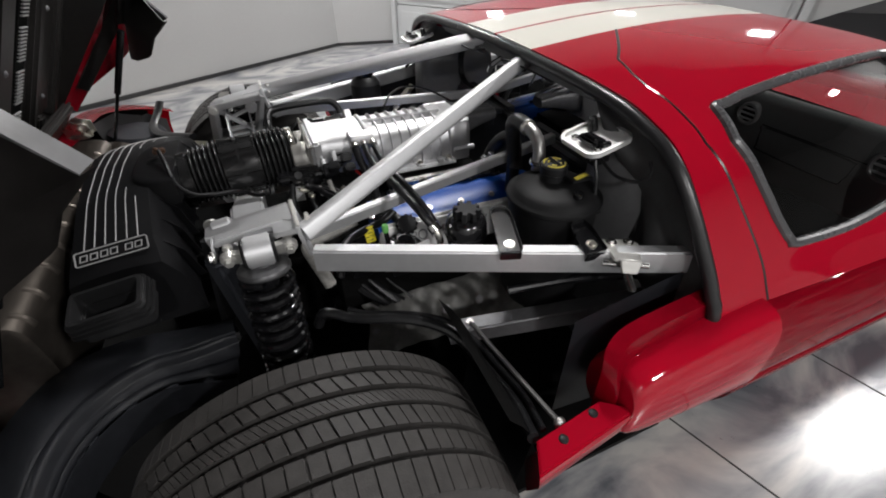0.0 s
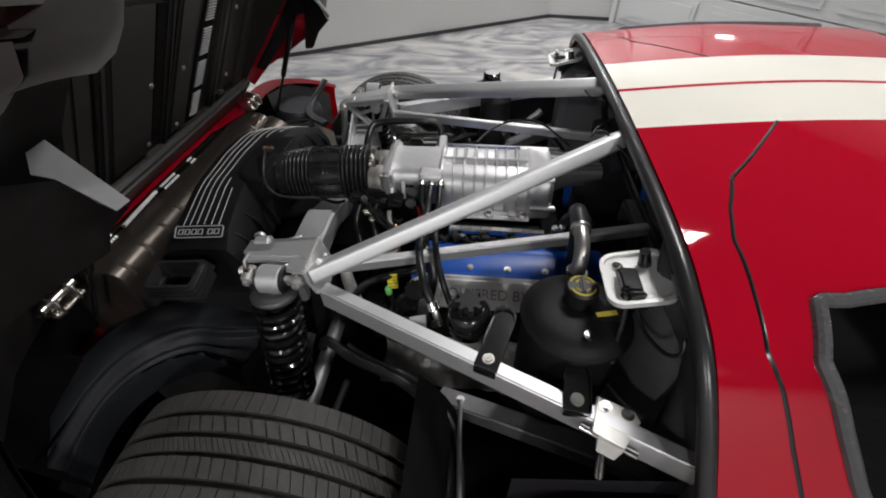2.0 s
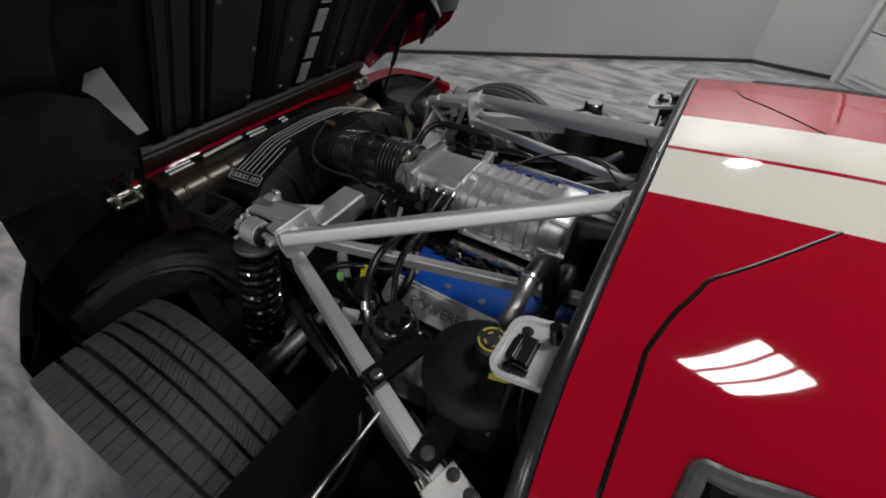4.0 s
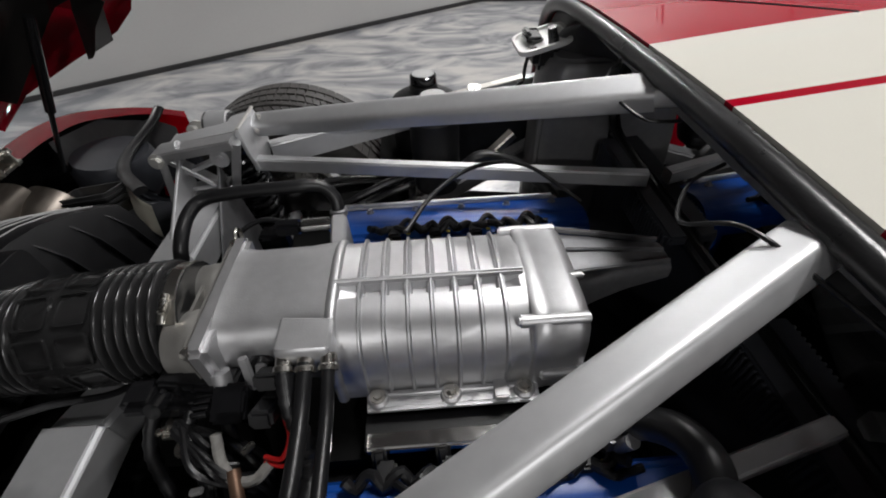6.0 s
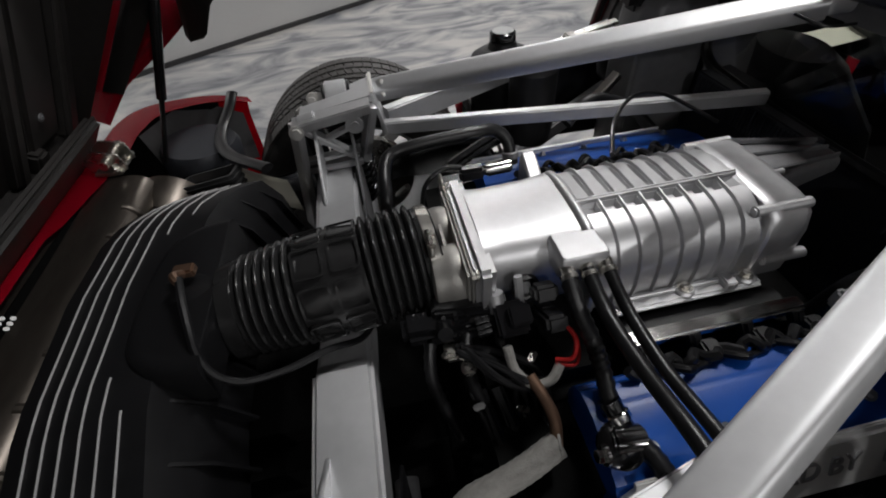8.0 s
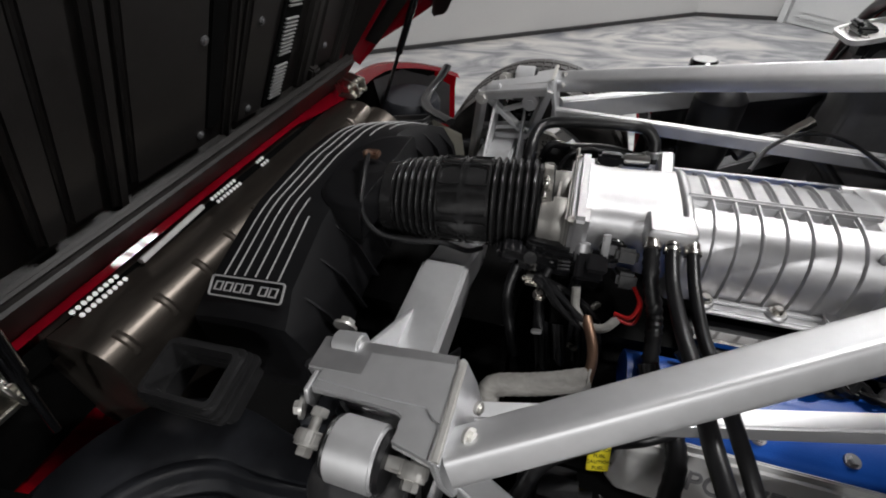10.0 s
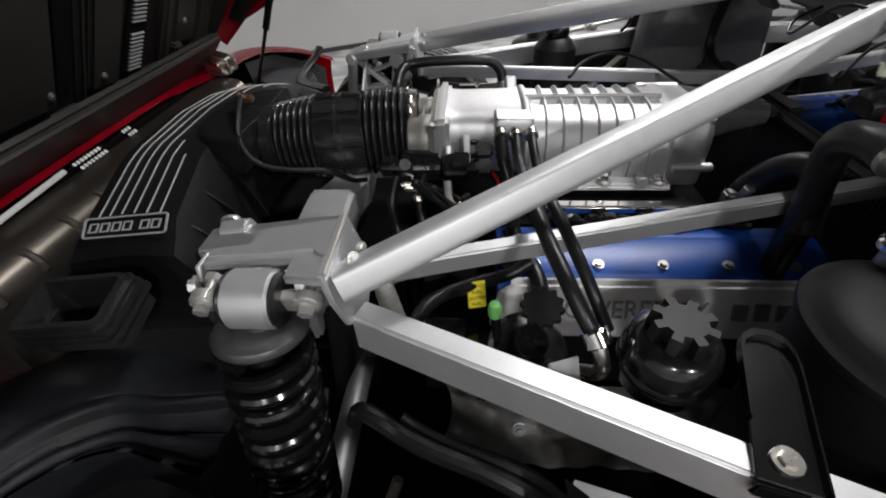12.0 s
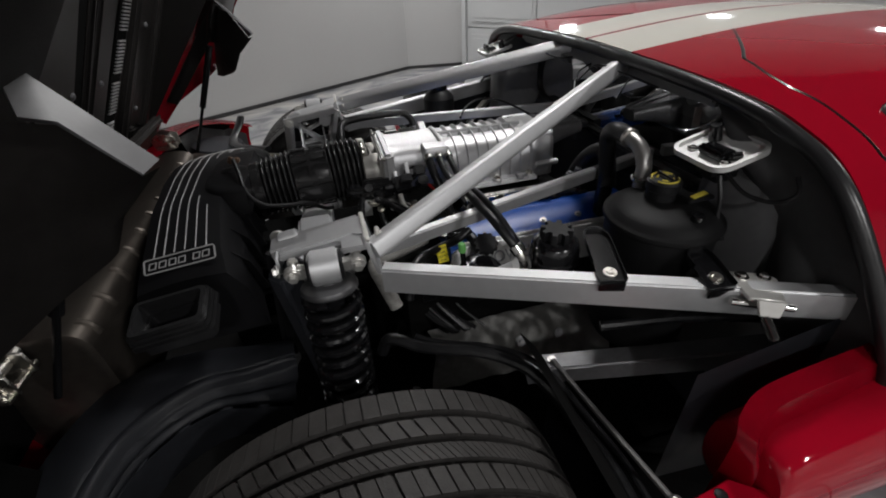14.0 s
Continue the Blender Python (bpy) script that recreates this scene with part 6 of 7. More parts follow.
hose("oil_hose", [(0.698, -0.440, 0.967), (0.70, -0.41, 0.968), (0.703, -0.375, 0.961), (0.71, -0.350, 0.94), (0.72, -0.340, 0.90), (0.73, -0.342, 0.82), (0.735, -0.34, 0.70)], 0.0205, RUBBER, "thick black oil hose", seg=16)
bm = B()
lathe(bm, ((0.021, 0), (0.024, 0.003), (0.024, 0.009), (0.021, 0.012)), (0.695, -0.512, 0.895), (0, 0, 1), 24)
part("pipe_flange", bm, CHROME, car, "bright pipe flange")
bm = B()
lathe(bm, ((0.0165, 0), (0.0215, 0.002), (0.0215, 0.010), (0.0165, 0.012)), (0.698, -0.447, 0.966), (0, 1, 0.1), 24)
part("hose_clamp", bm, STEEL, car, "bright hose clamp")
hose("bypass_hose", [(0.73, -0.36, 0.80), (0.745, -0.31, 0.87), (0.74, -0.26, 0.86), (0.72, -0.22, 0.80), (0.72, -0.2, 0.7)], 0.02, RUBBER, "black coolant hose by the bulkhead", seg=14)
bm = B()
box(bm, (0.70, -0.225, 0.775), (0.03, 0.025, 0.035), 0.005)
cyl(bm, (0.705, -0.235, 0.77), (0.708, -0.245, 0.81), 0.009)
part("pipe_stub", bm, DCAST, car, "pale cast stub by the engine front")


# black latches on the outer rail
def rail_bracket(x, y, z, turn, tilt, long, label):
    m = pose(x, y, z, tilt, 0, turn)
    bm = B()
    head = [(0.025, long - 0.037), (0.023, long - 0.020), (0.016, long - 0.006), (0.004, long), (-0.012, long - 0.002), (-0.022, long - 0.012), (-0.025, long - 0.026)]
    plate(bm, [(-0.025, -0.022), (0.025, -0.022)] + head, m @ Matrix.Translation((0, 0, 0.003)), 0.005, 0.001)
    rim = [(0.025, -0.02)] + head + [(-0.025, min(0.03, long - 0.04))]
    rings(bm, [[m @ Vector((x * g, 0.03 + (y - 0.03) * g, z)) for x, y in rim] for g, z in ((0.94, 0.007), (0.96, 0.016), (1.04, 0.016), (1.04, 0.003))], False, False)
    box(bm, m @ Vector((0, -0.0255, -0.004)), (0.048, 0.005, 0.022), 0.002, m.to_3x3().to_4x4())
    ob = part("rail_bracket", bm, GLOSS, car, label)
    bm = B()
    bolt(bm, m @ Vector((0, 0.0, 0.009)), m.to_3x3() @ Vector((0, 0, 1)), 0.0085, 0.006)
    part("bracket_bolt", bm, STEEL, ob, "bright bracket bolt")


rail_bracket(0.509, -0.699, 0.8115, -18, 5, 0.132, "black pressed bracket bolted to the rail")
rail_bracket(0.677, -0.771, 0.8125, -5, 14, 0.072, "black pressed bracket bolted to the rail")
# lid latch at the rail's front end
lt = new("lid_latch")
lt.parent = car
bm = B()
mt = pose(0.742, -0.80, 0.804, 0, 4, -24)
plate(bm, [(-0.03, -0.045), (0.03, -0.045), (0.045, 0.02), (0.03, 0.035), (-0.04, 0.03)], mt, 0.008, 0.002)
plate(bm, [(-0.02, 0), (0.03, 0), (0.022, -0.03), (-0.012, -0.03)], mt @ Matrix.Translation((0, -0.045, 0.008)) @ Matrix.Rotation(radians(65), 4, "X"), 0.006, 0.002)
part("latch_plate", bm, ZINC, lt, "zinc plated latch plate")
bm = B()
cyl(bm, mt @ Vector((0.0, -0.06, -0.02)), mt @ Vector((0.01, -0.095, -0.04)), 0.009, seg=18, bevel=0.003)
cyl(bm, mt @ Vector((-0.05, -0.035, -0.012)), mt @ Vector((0.055, -0.035, -0.012)), 0.007, seg=16)
for x, y in ((-0.02, 0.015), (0.02, 0.02)):
    bolt(bm, mt @ Vector((x, y, 0.009)), (0, 0, 1), 0.008, 0.008)
part("latch_pin", bm, CHROME, lt, "bright latch pin and bolts")


# striker trays on both sides under the roof edge
def striker_tray(s):
    h = new("striker_tray")
    h.parent = car
    m = basis((0.778, s * 0.606, 0.985), (1, 0, 0.26), (0, 1, 0))
    bm = B()
    ring_plate(bm, round_rect(0.125, 0.135, 0.03, 7), round_rect(0.110, 0.120, 0.026, 7), m, 0.011)
    plate(bm, round_rect(0.112, 0.122, 0.026, 7), m, 0.004, 0)
    part("tray", bm, PALE, h, "pale grey rounded tray")
    bm = B()
    box(bm, m @ Vector((-0.018, s * 0.012, 0.012)), (0.04, 0.062, 0.016), 0.005)
    box(bm, m @ Vector((-0.028, s * 0.02, 0.024)), (0.016, 0.045, 0.012), 0.004)
    cyl(bm, m @ Vector((0.02, -s * 0.035, 0.004)), m @ Vector((0.02, -s * 0.035, 0.036)), 0.013, 0.010)
    box(bm, m @ Vector((-0.01, s * 0.048, 0.012)), (0.03, 0.012, 0.014), 0.004)
    part("switch", bm, GLOSS, h, "black switch and rubber stop")
    for x, y in ((-0.03, -0.035), (-0.03, 0.045)):
        bm = B()
        bolt(bm, m @ Vector((x, s * y, 0.005)), (0, 0, 1), 0.007, 0.006)
        part("tray_bolt", bm, CHROME, h)
    bm = B()
    box(bm, m @ Vector((0, 0, -0.03)), (0.06, 0.07, 0.06), 0.015)
    part("tray_stem", bm, BLACK, h)


striker_tray(-1), striker_tray(1)
for s in (-1, 1):
    hose("lid_cable", [(0.845, s * 0.09, 1.035), (0.80, s * 0.10, 1.035), (0.775, s * 0.14, 1.045), (0.77, s * 0.19, 1.05), (0.80, s * 0.25, 1.048), (0.85, s * 0.33, 1.035)] if s > 0 else [(0.845, -0.02, 1.035), (0.80, -0.035, 1.02), (0.765, -0.09, 1.01), (0.77, -0.16, 1.062), (0.80, -0.22, 1.055), (0.85, -0.32, 1.03)], 0.0026, RUBBER, "thin black cable below the roof edge", seg=8)
    hose("side_cable", [(0.775, s * 0.63, 0.955), (0.79, s * 0.68, 0.925), (0.812, s * 0.725, 0.925), (0.826, s * 0.745, 0.95), (0.83, s * 0.73, 0.975)], 0.004, RUBBER, "thin black cable on the inner panel", seg=8)
    hose("side_cable", [(0.76, s * 0.64, 0.95), (0.758, s * 0.66, 0.91), (0.757, s * 0.67, 0.87), (0.75, s * 0.70, 0.84)], 0.005, RUBBER, "thin black cable on the inner panel", seg=8)
# fluid bottles on the far side
fb = new("coolant_bottle")
fb.parent = car
bm = B()
lathe(bm, ((0.09, 0.55), (0.10, 0.60), (0.10, 0.76), (0.095, 0.785), (0.07, 0.80), (0.045, 0.808), (0.04, 0.825)), (0.494, 0.795, 0), (0, 0, 1), 36)
part("bottle", bm, BLACK, fb, "black coolant bottle")
for x, y, z, r in ((0.494, 0.795, 0.828, 0.038),):
    bm = B()
    lathe(bm, ((r, 0), (r + 0.002, 0.004), (r + 0.001, 0.022), (r - 0.004, 0.026), (0, 0.027)), (x, y, z), (0, 0, 1), 28)
    c = part("cap", bm, GLOSS, fb, "black ribbed cap")
    bm = B()
    lathe(bm, ((r - 0.006, 0.0), (r - 0.006, 0.001), (0, 0.0012)), (x, y, z + 0.0265), (0, 0, 1), 24)
    part("cap_disc", bm, LINE, c, "pale round label")
hb = new("fluid_bottle")
hb.parent = car
bm = B()
lathe(bm, ((0.06, 0.62), (0.065, 0.66), (0.065, 0.825), (0.05, 0.846), (0.035, 0.857)), (0.515, 0.58, 0), (0, 0, 1), 32)
part("bottle", bm, BLACK, hb, "black fluid bottle")
bm = B()
lathe(bm, ((0.036, 0), (0.038, 0.004), (0.037, 0.02), (0.033, 0.024), (0, 0.025)), (0.515, 0.58, 0.858), (0, 0, 1), 28)
c = part("cap", bm, GLOSS, hb, "black cap with a pale label")
bm = B()
lathe(bm, ((0.031, 0.0), (0.031, 0.001), (0, 0.0012)), (0.515, 0.58, 0.883), (0, 0, 1), 24)
part("cap_disc", bm, LINE, c, "pale round label")
bm = B()
bar(bm, (0.56, 0.62, 0.86), (0.74, 0.60, 0.905), 0.03, 0.008, 0.002)
box(bm, (0.62, 0.60, 0.878), (0.03, 0.05, 0.02), 0.004)
part("bottle_bracket", bm, STEEL, car, "zinc plated bracket by the fluid bottles")
bm = B()
bar(bm, (0.60, 0.45, 0.74), (0.70, 0.48, 0.82), 0.025, 0.02, 0.003)
part("bottle_bracket", bm, STEEL, car, "zinc plated bracket by the fluid bottles")
hose("fuel_pipe", [(0.45, 0.05, 0.90), (0.50, 0.14, 0.905), (0.58, 0.22, 0.90), (0.68, 0.26, 0.87), (0.78, 0.2, 0.82)], 0.004, RUBBER, "thin black cable over the far bank", seg=8)
hose("heater_hose", [(0.55, 0.42, 0.74), (0.62, 0.45, 0.78), (0.72, 0.44, 0.75), (0.80, 0.4, 0.68)], 0.015, RUBBER, "black heater hose")
for p, q in (((0.25, 0.50, 0.62), (0.50, 0.60, 0.66)), ((0.3, 0.60, 0.55), (0.6, 0.70, 0.60)), ((0.55, -0.66, 0.63), (0.9, -0.78, 0.66))):
    part("bay_pipe", sweep(B(), [p, ((p[0] + q[0]) / 2, (p[1] + q[1]) / 2, p[2] + 0.03), q], 0.012, 10, 5), GLOSS, car, "black pipe low in the engine bay")

# ---- wheel house liners ----
for s in (-1, 1):
    bm = B()
    r1 = curve([(-0.11, s * 0.553, 0.60), (-0.21, s * 0.567, 0.60), (-0.285, s * 0.570, 0.60), (-0.355, s * 0.608, 0.60), (-0.405, s * 0.67, 0.60), (-0.428, s * 0.76, 0.60), (-0.435, s * 0.86, 0.58), (-0.43, s * 0.95, 0.55)], 4)
    r3 = curve([(-0.12, s * 0.655, 0.60), (-0.19, s * 0.635, 0.60), (-0.26, s * 0.622, 0.60), (-0.335, s * 0.655, 0.60), (-0.385, s * 0.715, 0.60), (-0.405, s * 0.79, 0.60), (-0.41, s * 0.87, 0.58), (-0.405, s * 0.95, 0.55)], 4)
    rows = []
    for f, dz in ((0.0, -0.08), (0.0, -0.006), (0.06, 0.004), (0.16, 0.004), (0.26, -0.007), (0.40, -0.008), (0.50, 0.004), (0.60, 0.006), (0.70, -0.003), (0.84, -0.002), (0.92, 0.008), (1.0, 0.010)):
        rows.append([a.lerp(b, f) + Vector((0, 0, dz)) for a, b in zip(r3, r1)])
    r0 = curve([(-0.115, s * 0.492, 0.632), (-0.21, s * 0.478, 0.630), (-0.30, s * 0.462, 0.630), (-0.40, s * 0.470, 0.632), (-0.49, s * 0.53, 0.630), (-0.545, s * 0.64, 0.62), (-0.56, s * 0.78, 0.60), (-0.55, s * 0.95, 0.55)], 4)
    for f, dz in ((0.03, 0.014), (0.06, 0.024), (0.10, 0.029), (0.15, 0.030), (0.19, 0.027), (0.21, 0.026), (0.24, 0.030), (0.55, 0.022), (0.95, 0.004), (1.0, -0.004), (1.02, -0.05)):
        rows.append([a.lerp(b, f) + Vector((0, 0, dz)) for a, b in zip(r1, r0)])
    rings(bm, rows, False, False)
    bmesh.ops.solidify(bm, geom=bm.faces[:], thickness=0.003)
    part("rear_liner", bm, LINER, car, "black plastic wheel house liner with a ridged rim", 60)
    bm = B()
    a1 = [(0.072, s * 0.560, 0.60), (0.088, s * 0.566, 0.64), (0.118, s * 0.580, 0.640), (0.145, s * 0.592, 0.629), (0.19, s * 0.612, 0.625), (0.255, s * 0.632, 0.618), (0.315, s * 0.652, 0.600), (0.37, s * 0.68, 0.572), (0.41, s * 0.725, 0.535)]
    a2 = [(0.072, s * 0.53, 0.56), (0.088, s * 0.535, 0.58), (0.118, s * 0.54, 0.585), (0.145, s * 0.55, 0.575), (0.19, s * 0.556, 0.565), (0.26, s * 0.57, 0.55), (0.33, s * 0.58, 0.52), (0.39, s * 0.61, 0.49), (0.44, s * 0.65, 0.45)]
    rings(bm, [[tuple(p) for p in curve(l, 3)] for l in (a1, a2)], False, False)
    b1 = [(0.41, s * 0.725, 0.535), (0.435, s * 0.80, 0.51), (0.44, s * 0.90, 0.53), (0.41, s * 1.01, 0.585)]
    b2 = [(0.46, s * 0.70, 0.42), (0.47, s * 0.80, 0.42), (0.475, s * 0.90, 0.43), (0.45, s * 1.0, 0.45)]
    b0 = [(0.385, s * 0.74, 0.36), (0.40, s * 0.82, 0.36), (0.41, s * 0.92, 0.36), (0.40, s * 1.0, 0.36)]
    rings(bm, [[tuple(p) for p in curve(l, 3)] for l in (b0, b1, b2)], False, False)
    bmesh.ops.solidify(bm, geom=bm.faces[:], thickness=0.004)
    part("front_liner", bm, BLACK, car, "black plastic wheel house liner", 50)
    bm = B()
    sweep(bm, a1[:-1] + b1, 0.013, 10, 4)
    sweep(bm, [(x + 0.03, y - s * 0.01, z - 0.004) for x, y, z in a1[2:-1] + b1], 0.007, 8, 4)
    part("liner_edge", bm, RUBBER, car, "rounded black edge of the liner")
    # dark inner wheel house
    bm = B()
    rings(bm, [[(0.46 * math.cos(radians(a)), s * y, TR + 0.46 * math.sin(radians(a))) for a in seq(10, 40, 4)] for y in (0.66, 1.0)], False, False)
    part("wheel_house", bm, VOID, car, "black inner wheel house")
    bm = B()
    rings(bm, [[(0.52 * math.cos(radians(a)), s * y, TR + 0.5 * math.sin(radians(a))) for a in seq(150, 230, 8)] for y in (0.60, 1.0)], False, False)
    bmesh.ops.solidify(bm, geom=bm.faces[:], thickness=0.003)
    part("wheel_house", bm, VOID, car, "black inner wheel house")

# ---- rear fascia: fixed red body round the tail ----
half = [(-0.345, 1.020, 0.686), (-0.415, 0.972, 0.725), (-0.49, 0.914, 0.755), (-0.585, 0.85, 0.772), (-0.622, 0.745, 0.782), (-0.612, 0.577, 0.792), (-0.602, 0.3, 0.803), (-0.60, 0.0, 0.807)]
edge = [(x, -y, z) for x, y, z in half] + half[::-1][1:]
line = curve(edge, 5)
bm = B()


def outward(p):
    v = Vector((-abs(p.x) - 0.2, p.y * 0.9, 0))
    return v.normalized()


rings(bm, [[p - outward(p) * (0.014 if p.y < 0.3 else 0.034 + 0.055 * max(0, min(1, (0.98 - p.y) / 0.2, (p.y - 0.3) / 0.3))) - Vector((0, 0, 0.010)) for p in line], [p - outward(p) * 0.004 for p in line], [p + outward(p) * 0.01 - Vector((0, 0, 0.004)) for p in line], [p + outward(p) * 0.05 - Vector((0, 0, 0.08)) for p in line], [p + outward(p) * 0.07 - Vector((0, 0, 0.25)) for p in line], [p + outward(p) * 0.03 - Vector((0, 0, 0.42)) for p in line]], False, False)
bmesh.ops.solidify(bm, geom=bm.faces[:], thickness=0.004)
bmesh.ops.recalc_face_normals(bm, faces=bm.faces)
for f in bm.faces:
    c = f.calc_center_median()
    # low inward faces and the near end go black, shade put into the colour
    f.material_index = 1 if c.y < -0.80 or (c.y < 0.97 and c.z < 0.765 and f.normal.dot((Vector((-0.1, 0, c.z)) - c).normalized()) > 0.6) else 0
part("rear_fascia", bm, [RED, VOID], car, "glossy red tail panel below the lid, shaded faces coloured black")
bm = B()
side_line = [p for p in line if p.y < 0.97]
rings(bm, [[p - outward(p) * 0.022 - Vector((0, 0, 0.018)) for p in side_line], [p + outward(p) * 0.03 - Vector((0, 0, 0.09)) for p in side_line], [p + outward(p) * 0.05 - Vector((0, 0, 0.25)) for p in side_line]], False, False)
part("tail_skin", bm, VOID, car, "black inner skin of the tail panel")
# dark grille strip with bright perforated patches
bm = B()
inner = [p - outward(p) * 0.03 - Vector((0, 0, 0.014)) for p in line if abs(p.y) < 0.62]
rings(bm, [inner, [p + Vector((0.008, 0, -0.035)) for p in inner]], False, False)
bmesh.ops.solidify(bm, geom=bm.faces[:], thickness=0.003)
part("grille_backing", bm, VOID, car, "black strip behind the grille")
for y0, y1 in ((-0.46, -0.36), (-0.13, -0.04), (0.03, 0.07), (-0.33, -0.16)):
    bm = B()
    long = y1 - y0 > 0.15
    if long:
        bar(bm, (-0.565, y0, 0.79), (-0.573, y1, 0.793), 0.010, 0.016, 0.002, (1, 0, 0.5))
    else:
        for k in range(int((y1 - y0) / 0.0105)):
            for r in range(3):
                lathe(bm, ((0.0042, 0), (0.0042, 0.002)), (-0.572 + 0.008 * r, y0 + 0.0105 * k + 0.00525 * (r % 2), 0.793 - 0.0095 * r), (0.7, 0, 0.7), 8)
    part("grille_patch", bm, PALE, car, "pale perforated patch of the grille")
# inside of the left and right tail corners
for s in (-1, 1):
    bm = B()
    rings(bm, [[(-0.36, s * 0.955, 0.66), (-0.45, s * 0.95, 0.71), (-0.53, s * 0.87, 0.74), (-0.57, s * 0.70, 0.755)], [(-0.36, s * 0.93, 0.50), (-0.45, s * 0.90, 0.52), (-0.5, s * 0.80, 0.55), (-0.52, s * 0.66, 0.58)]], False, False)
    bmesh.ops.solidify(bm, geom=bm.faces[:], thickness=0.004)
    # near corner's skin is black, its darkness in shade set by material
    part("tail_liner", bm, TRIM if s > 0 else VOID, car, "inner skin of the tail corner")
    bm = B()
    if s > 0:
        sweep(bm, [(-0.351, 0.905, 0.752), (-0.362, 0.855, 0.728), (-0.374, 0.78, 0.713), (-0.372, 0.715, 0.711), (-0.352, 0.64, 0.716), (-0.315, 0.57, 0.724), (-0.269, 0.513, 0.735), (-0.20, 0.44, 0.748)], 0.017, 10, 5, flat=0.6)
        part("liner_seal", bm, RUBBER, car, "black rubber edge in the tail corner")
        # guessed shield strip; white paint stands for the bright reflection on it
        bm = B()
        top = curve([(-0.322, 0.555, 0.712), (-0.274, 0.498, 0.724), (-0.205, 0.425, 0.738), (-0.15, 0.38, 0.744)], 5)
        rings(bm, [[p + Vector((0.012 * f, -0.026 * f, -0.022 * f - d)) for p in top] for f, d in ((0, 0), (0.3, 0), (0.36, 0.004), (0.42, 0), (2.0, 0.012))], False, False)
        bmesh.ops.solidify(bm, geom=bm.faces[:], thickness=0.003)
        part("shield_strip", bm, WHITE, car, "creased shield below the rubber edge, its gleam given as cream white", 25)
    if s > 0:
        bm = B()
        lathe(bm, ((0.10, 0), (0.11, 0.02), (0.11, 0.10), (0.10, 0.12), (0.0, 0.125)), (-0.45, s * 0.72, 0.585), (0.1, 0, 1), 32)
        part("tail_bin", bm, LINER, car, "black round moulding in the tail corner")
    # hinge with its pivot, bright
    hg = new("lid_hinge")
    hg.parent = car
    bm = B()
    hx, hy = (0.022, 0.62) if s < 0 else (0.0, 0.50)
    for dy in (-0.025, 0.025):
        plate(bm, [(-0.03, -0.02), (0.04, -0.02), (0.045, 0.02), (0.0, 0.045), (-0.035, 0.03)], basis((-0.55 + hx, s * hy + dy, 0.80), (1, 0, 0.2), (0, 0, 1)), 0.005, 0.001)
    cyl(bm, (-0.54 + hx, s * hy - 0.05, 0.815), (-0.54 + hx, s * hy + 0.05, 0.815), 0.010, seg=16)
    box(bm, (-0.545 + hx, s * hy, 0.79), (0.06, 0.09, 0.01), 0.002)
    for dy in (-0.03, 0.03):
        bolt(bm, (-0.53 + hx, s * hy + dy, 0.797), (0, 0, 1), 0.008, 0.01)
    part("hinge_plate", bm, STEEL, hg, "zinc plated lid hinge")

# ---- the lid, tipped up about its rear edge ----
O, UU, NN = Vector((-0.585, 0, 0.85)), Vector((0.64, 0, 0.768)).normalized(), Vector((-0.768, 0, 0.64)).normalized()


def lid(u, y, n):
    return O + UU * u + NN * n + Vector((0, y, 0))


# the moulded middle of the lid lies deeper than its hem and stands steeper
O2, U2, N2 = Vector((-0.6234, 0, 0.882)), Vector((0.461, 0, 0.887)).normalized(), Vector((-0.887, 0, 0.461)).normalized()


def tray(u, y, n=0.0):
    return O2 + U2 * u + N2 * n + Vector((0, y, 0))


def tray_rows(n):
    rows = [[lid(-0.015, y, 0.012 + n) for y in seq(-0.59, 0.59, 22)]]
    for u in seq(-0.012, 1.16, 18):
        rows.append([lid(u, -0.59, 0.012 + n)] + [tray(u, y, n) for y in seq(-0.57, 0.57, 20)] + [lid(u, 0.59, 0.012 + n)])
    return rows


bm = B()
rings(bm, tray_rows(0.02), False, False)
bmesh.ops.solidify(bm, geom=bm.faces[:], thickness=0.006)
ld = part("engine_lid", bm, RED, car, "red engine lid standing open, black moulded inside")
bm = B()
rings(bm, tray_rows(0.0), False, False)
bmesh.ops.solidify(bm, geom=bm.faces[:], thickness=0.004)
part("inner_skin", bm, LIDIN, ld, "dark moulded inner skin", 40)
L3 = Matrix((UU, Vector((0, 1, 0)), NN)).transposed().to_4x4()
T3 = Matrix((U2, Vector((0, 1, 0)), N2)).transposed().to_4x4()
# ribs: across at the foot and at the head, width, foot, head, height
for ya, yb, w, u0, u1, d in ((-0.40, -0.36, 0.05, 0.02, 1.1, 0.045), (-0.27, -0.23, 0.035, -0.01, 1.1, 0.035), (0.024, 0.075, 0.026, -0.02, 1.0, 0.028), (0.335, 0.42, 0.040, -0.01, 1.0, 0.045), (0.545, 0.60, 0.05, -0.01, 0.7, 0.055)):
    bm = B()
    bar(bm, tray(u0, ya), tray(u1, yb), w, d, 0.010, N2)
    part("moulded_rib", bm, LIDIN, ld, "raised moulded rib")
bm = B()
box(bm, lid(-0.022, 0, -0.002), (0.15, 1.12, 0.03), 0.012, L3, 3)
part("hem", bm, LIDIN, ld, "moulded lower hem")
for ya, yb, w, u0 in ((-0.335, -0.30, 0.065, 0.02), (-0.145, -0.11, 0.19, 0.015), (0.098, 0.19, 0.105, 0.004), (0.45, 0.50, 0.12, 0.02)):
    bm = B()
    bar(bm, tray(u0, ya), tray(0.95, yb), w, 0.026, 0.008, N2)
    part("moulded_panel", bm, LIDIN, ld, "flat raised panel")
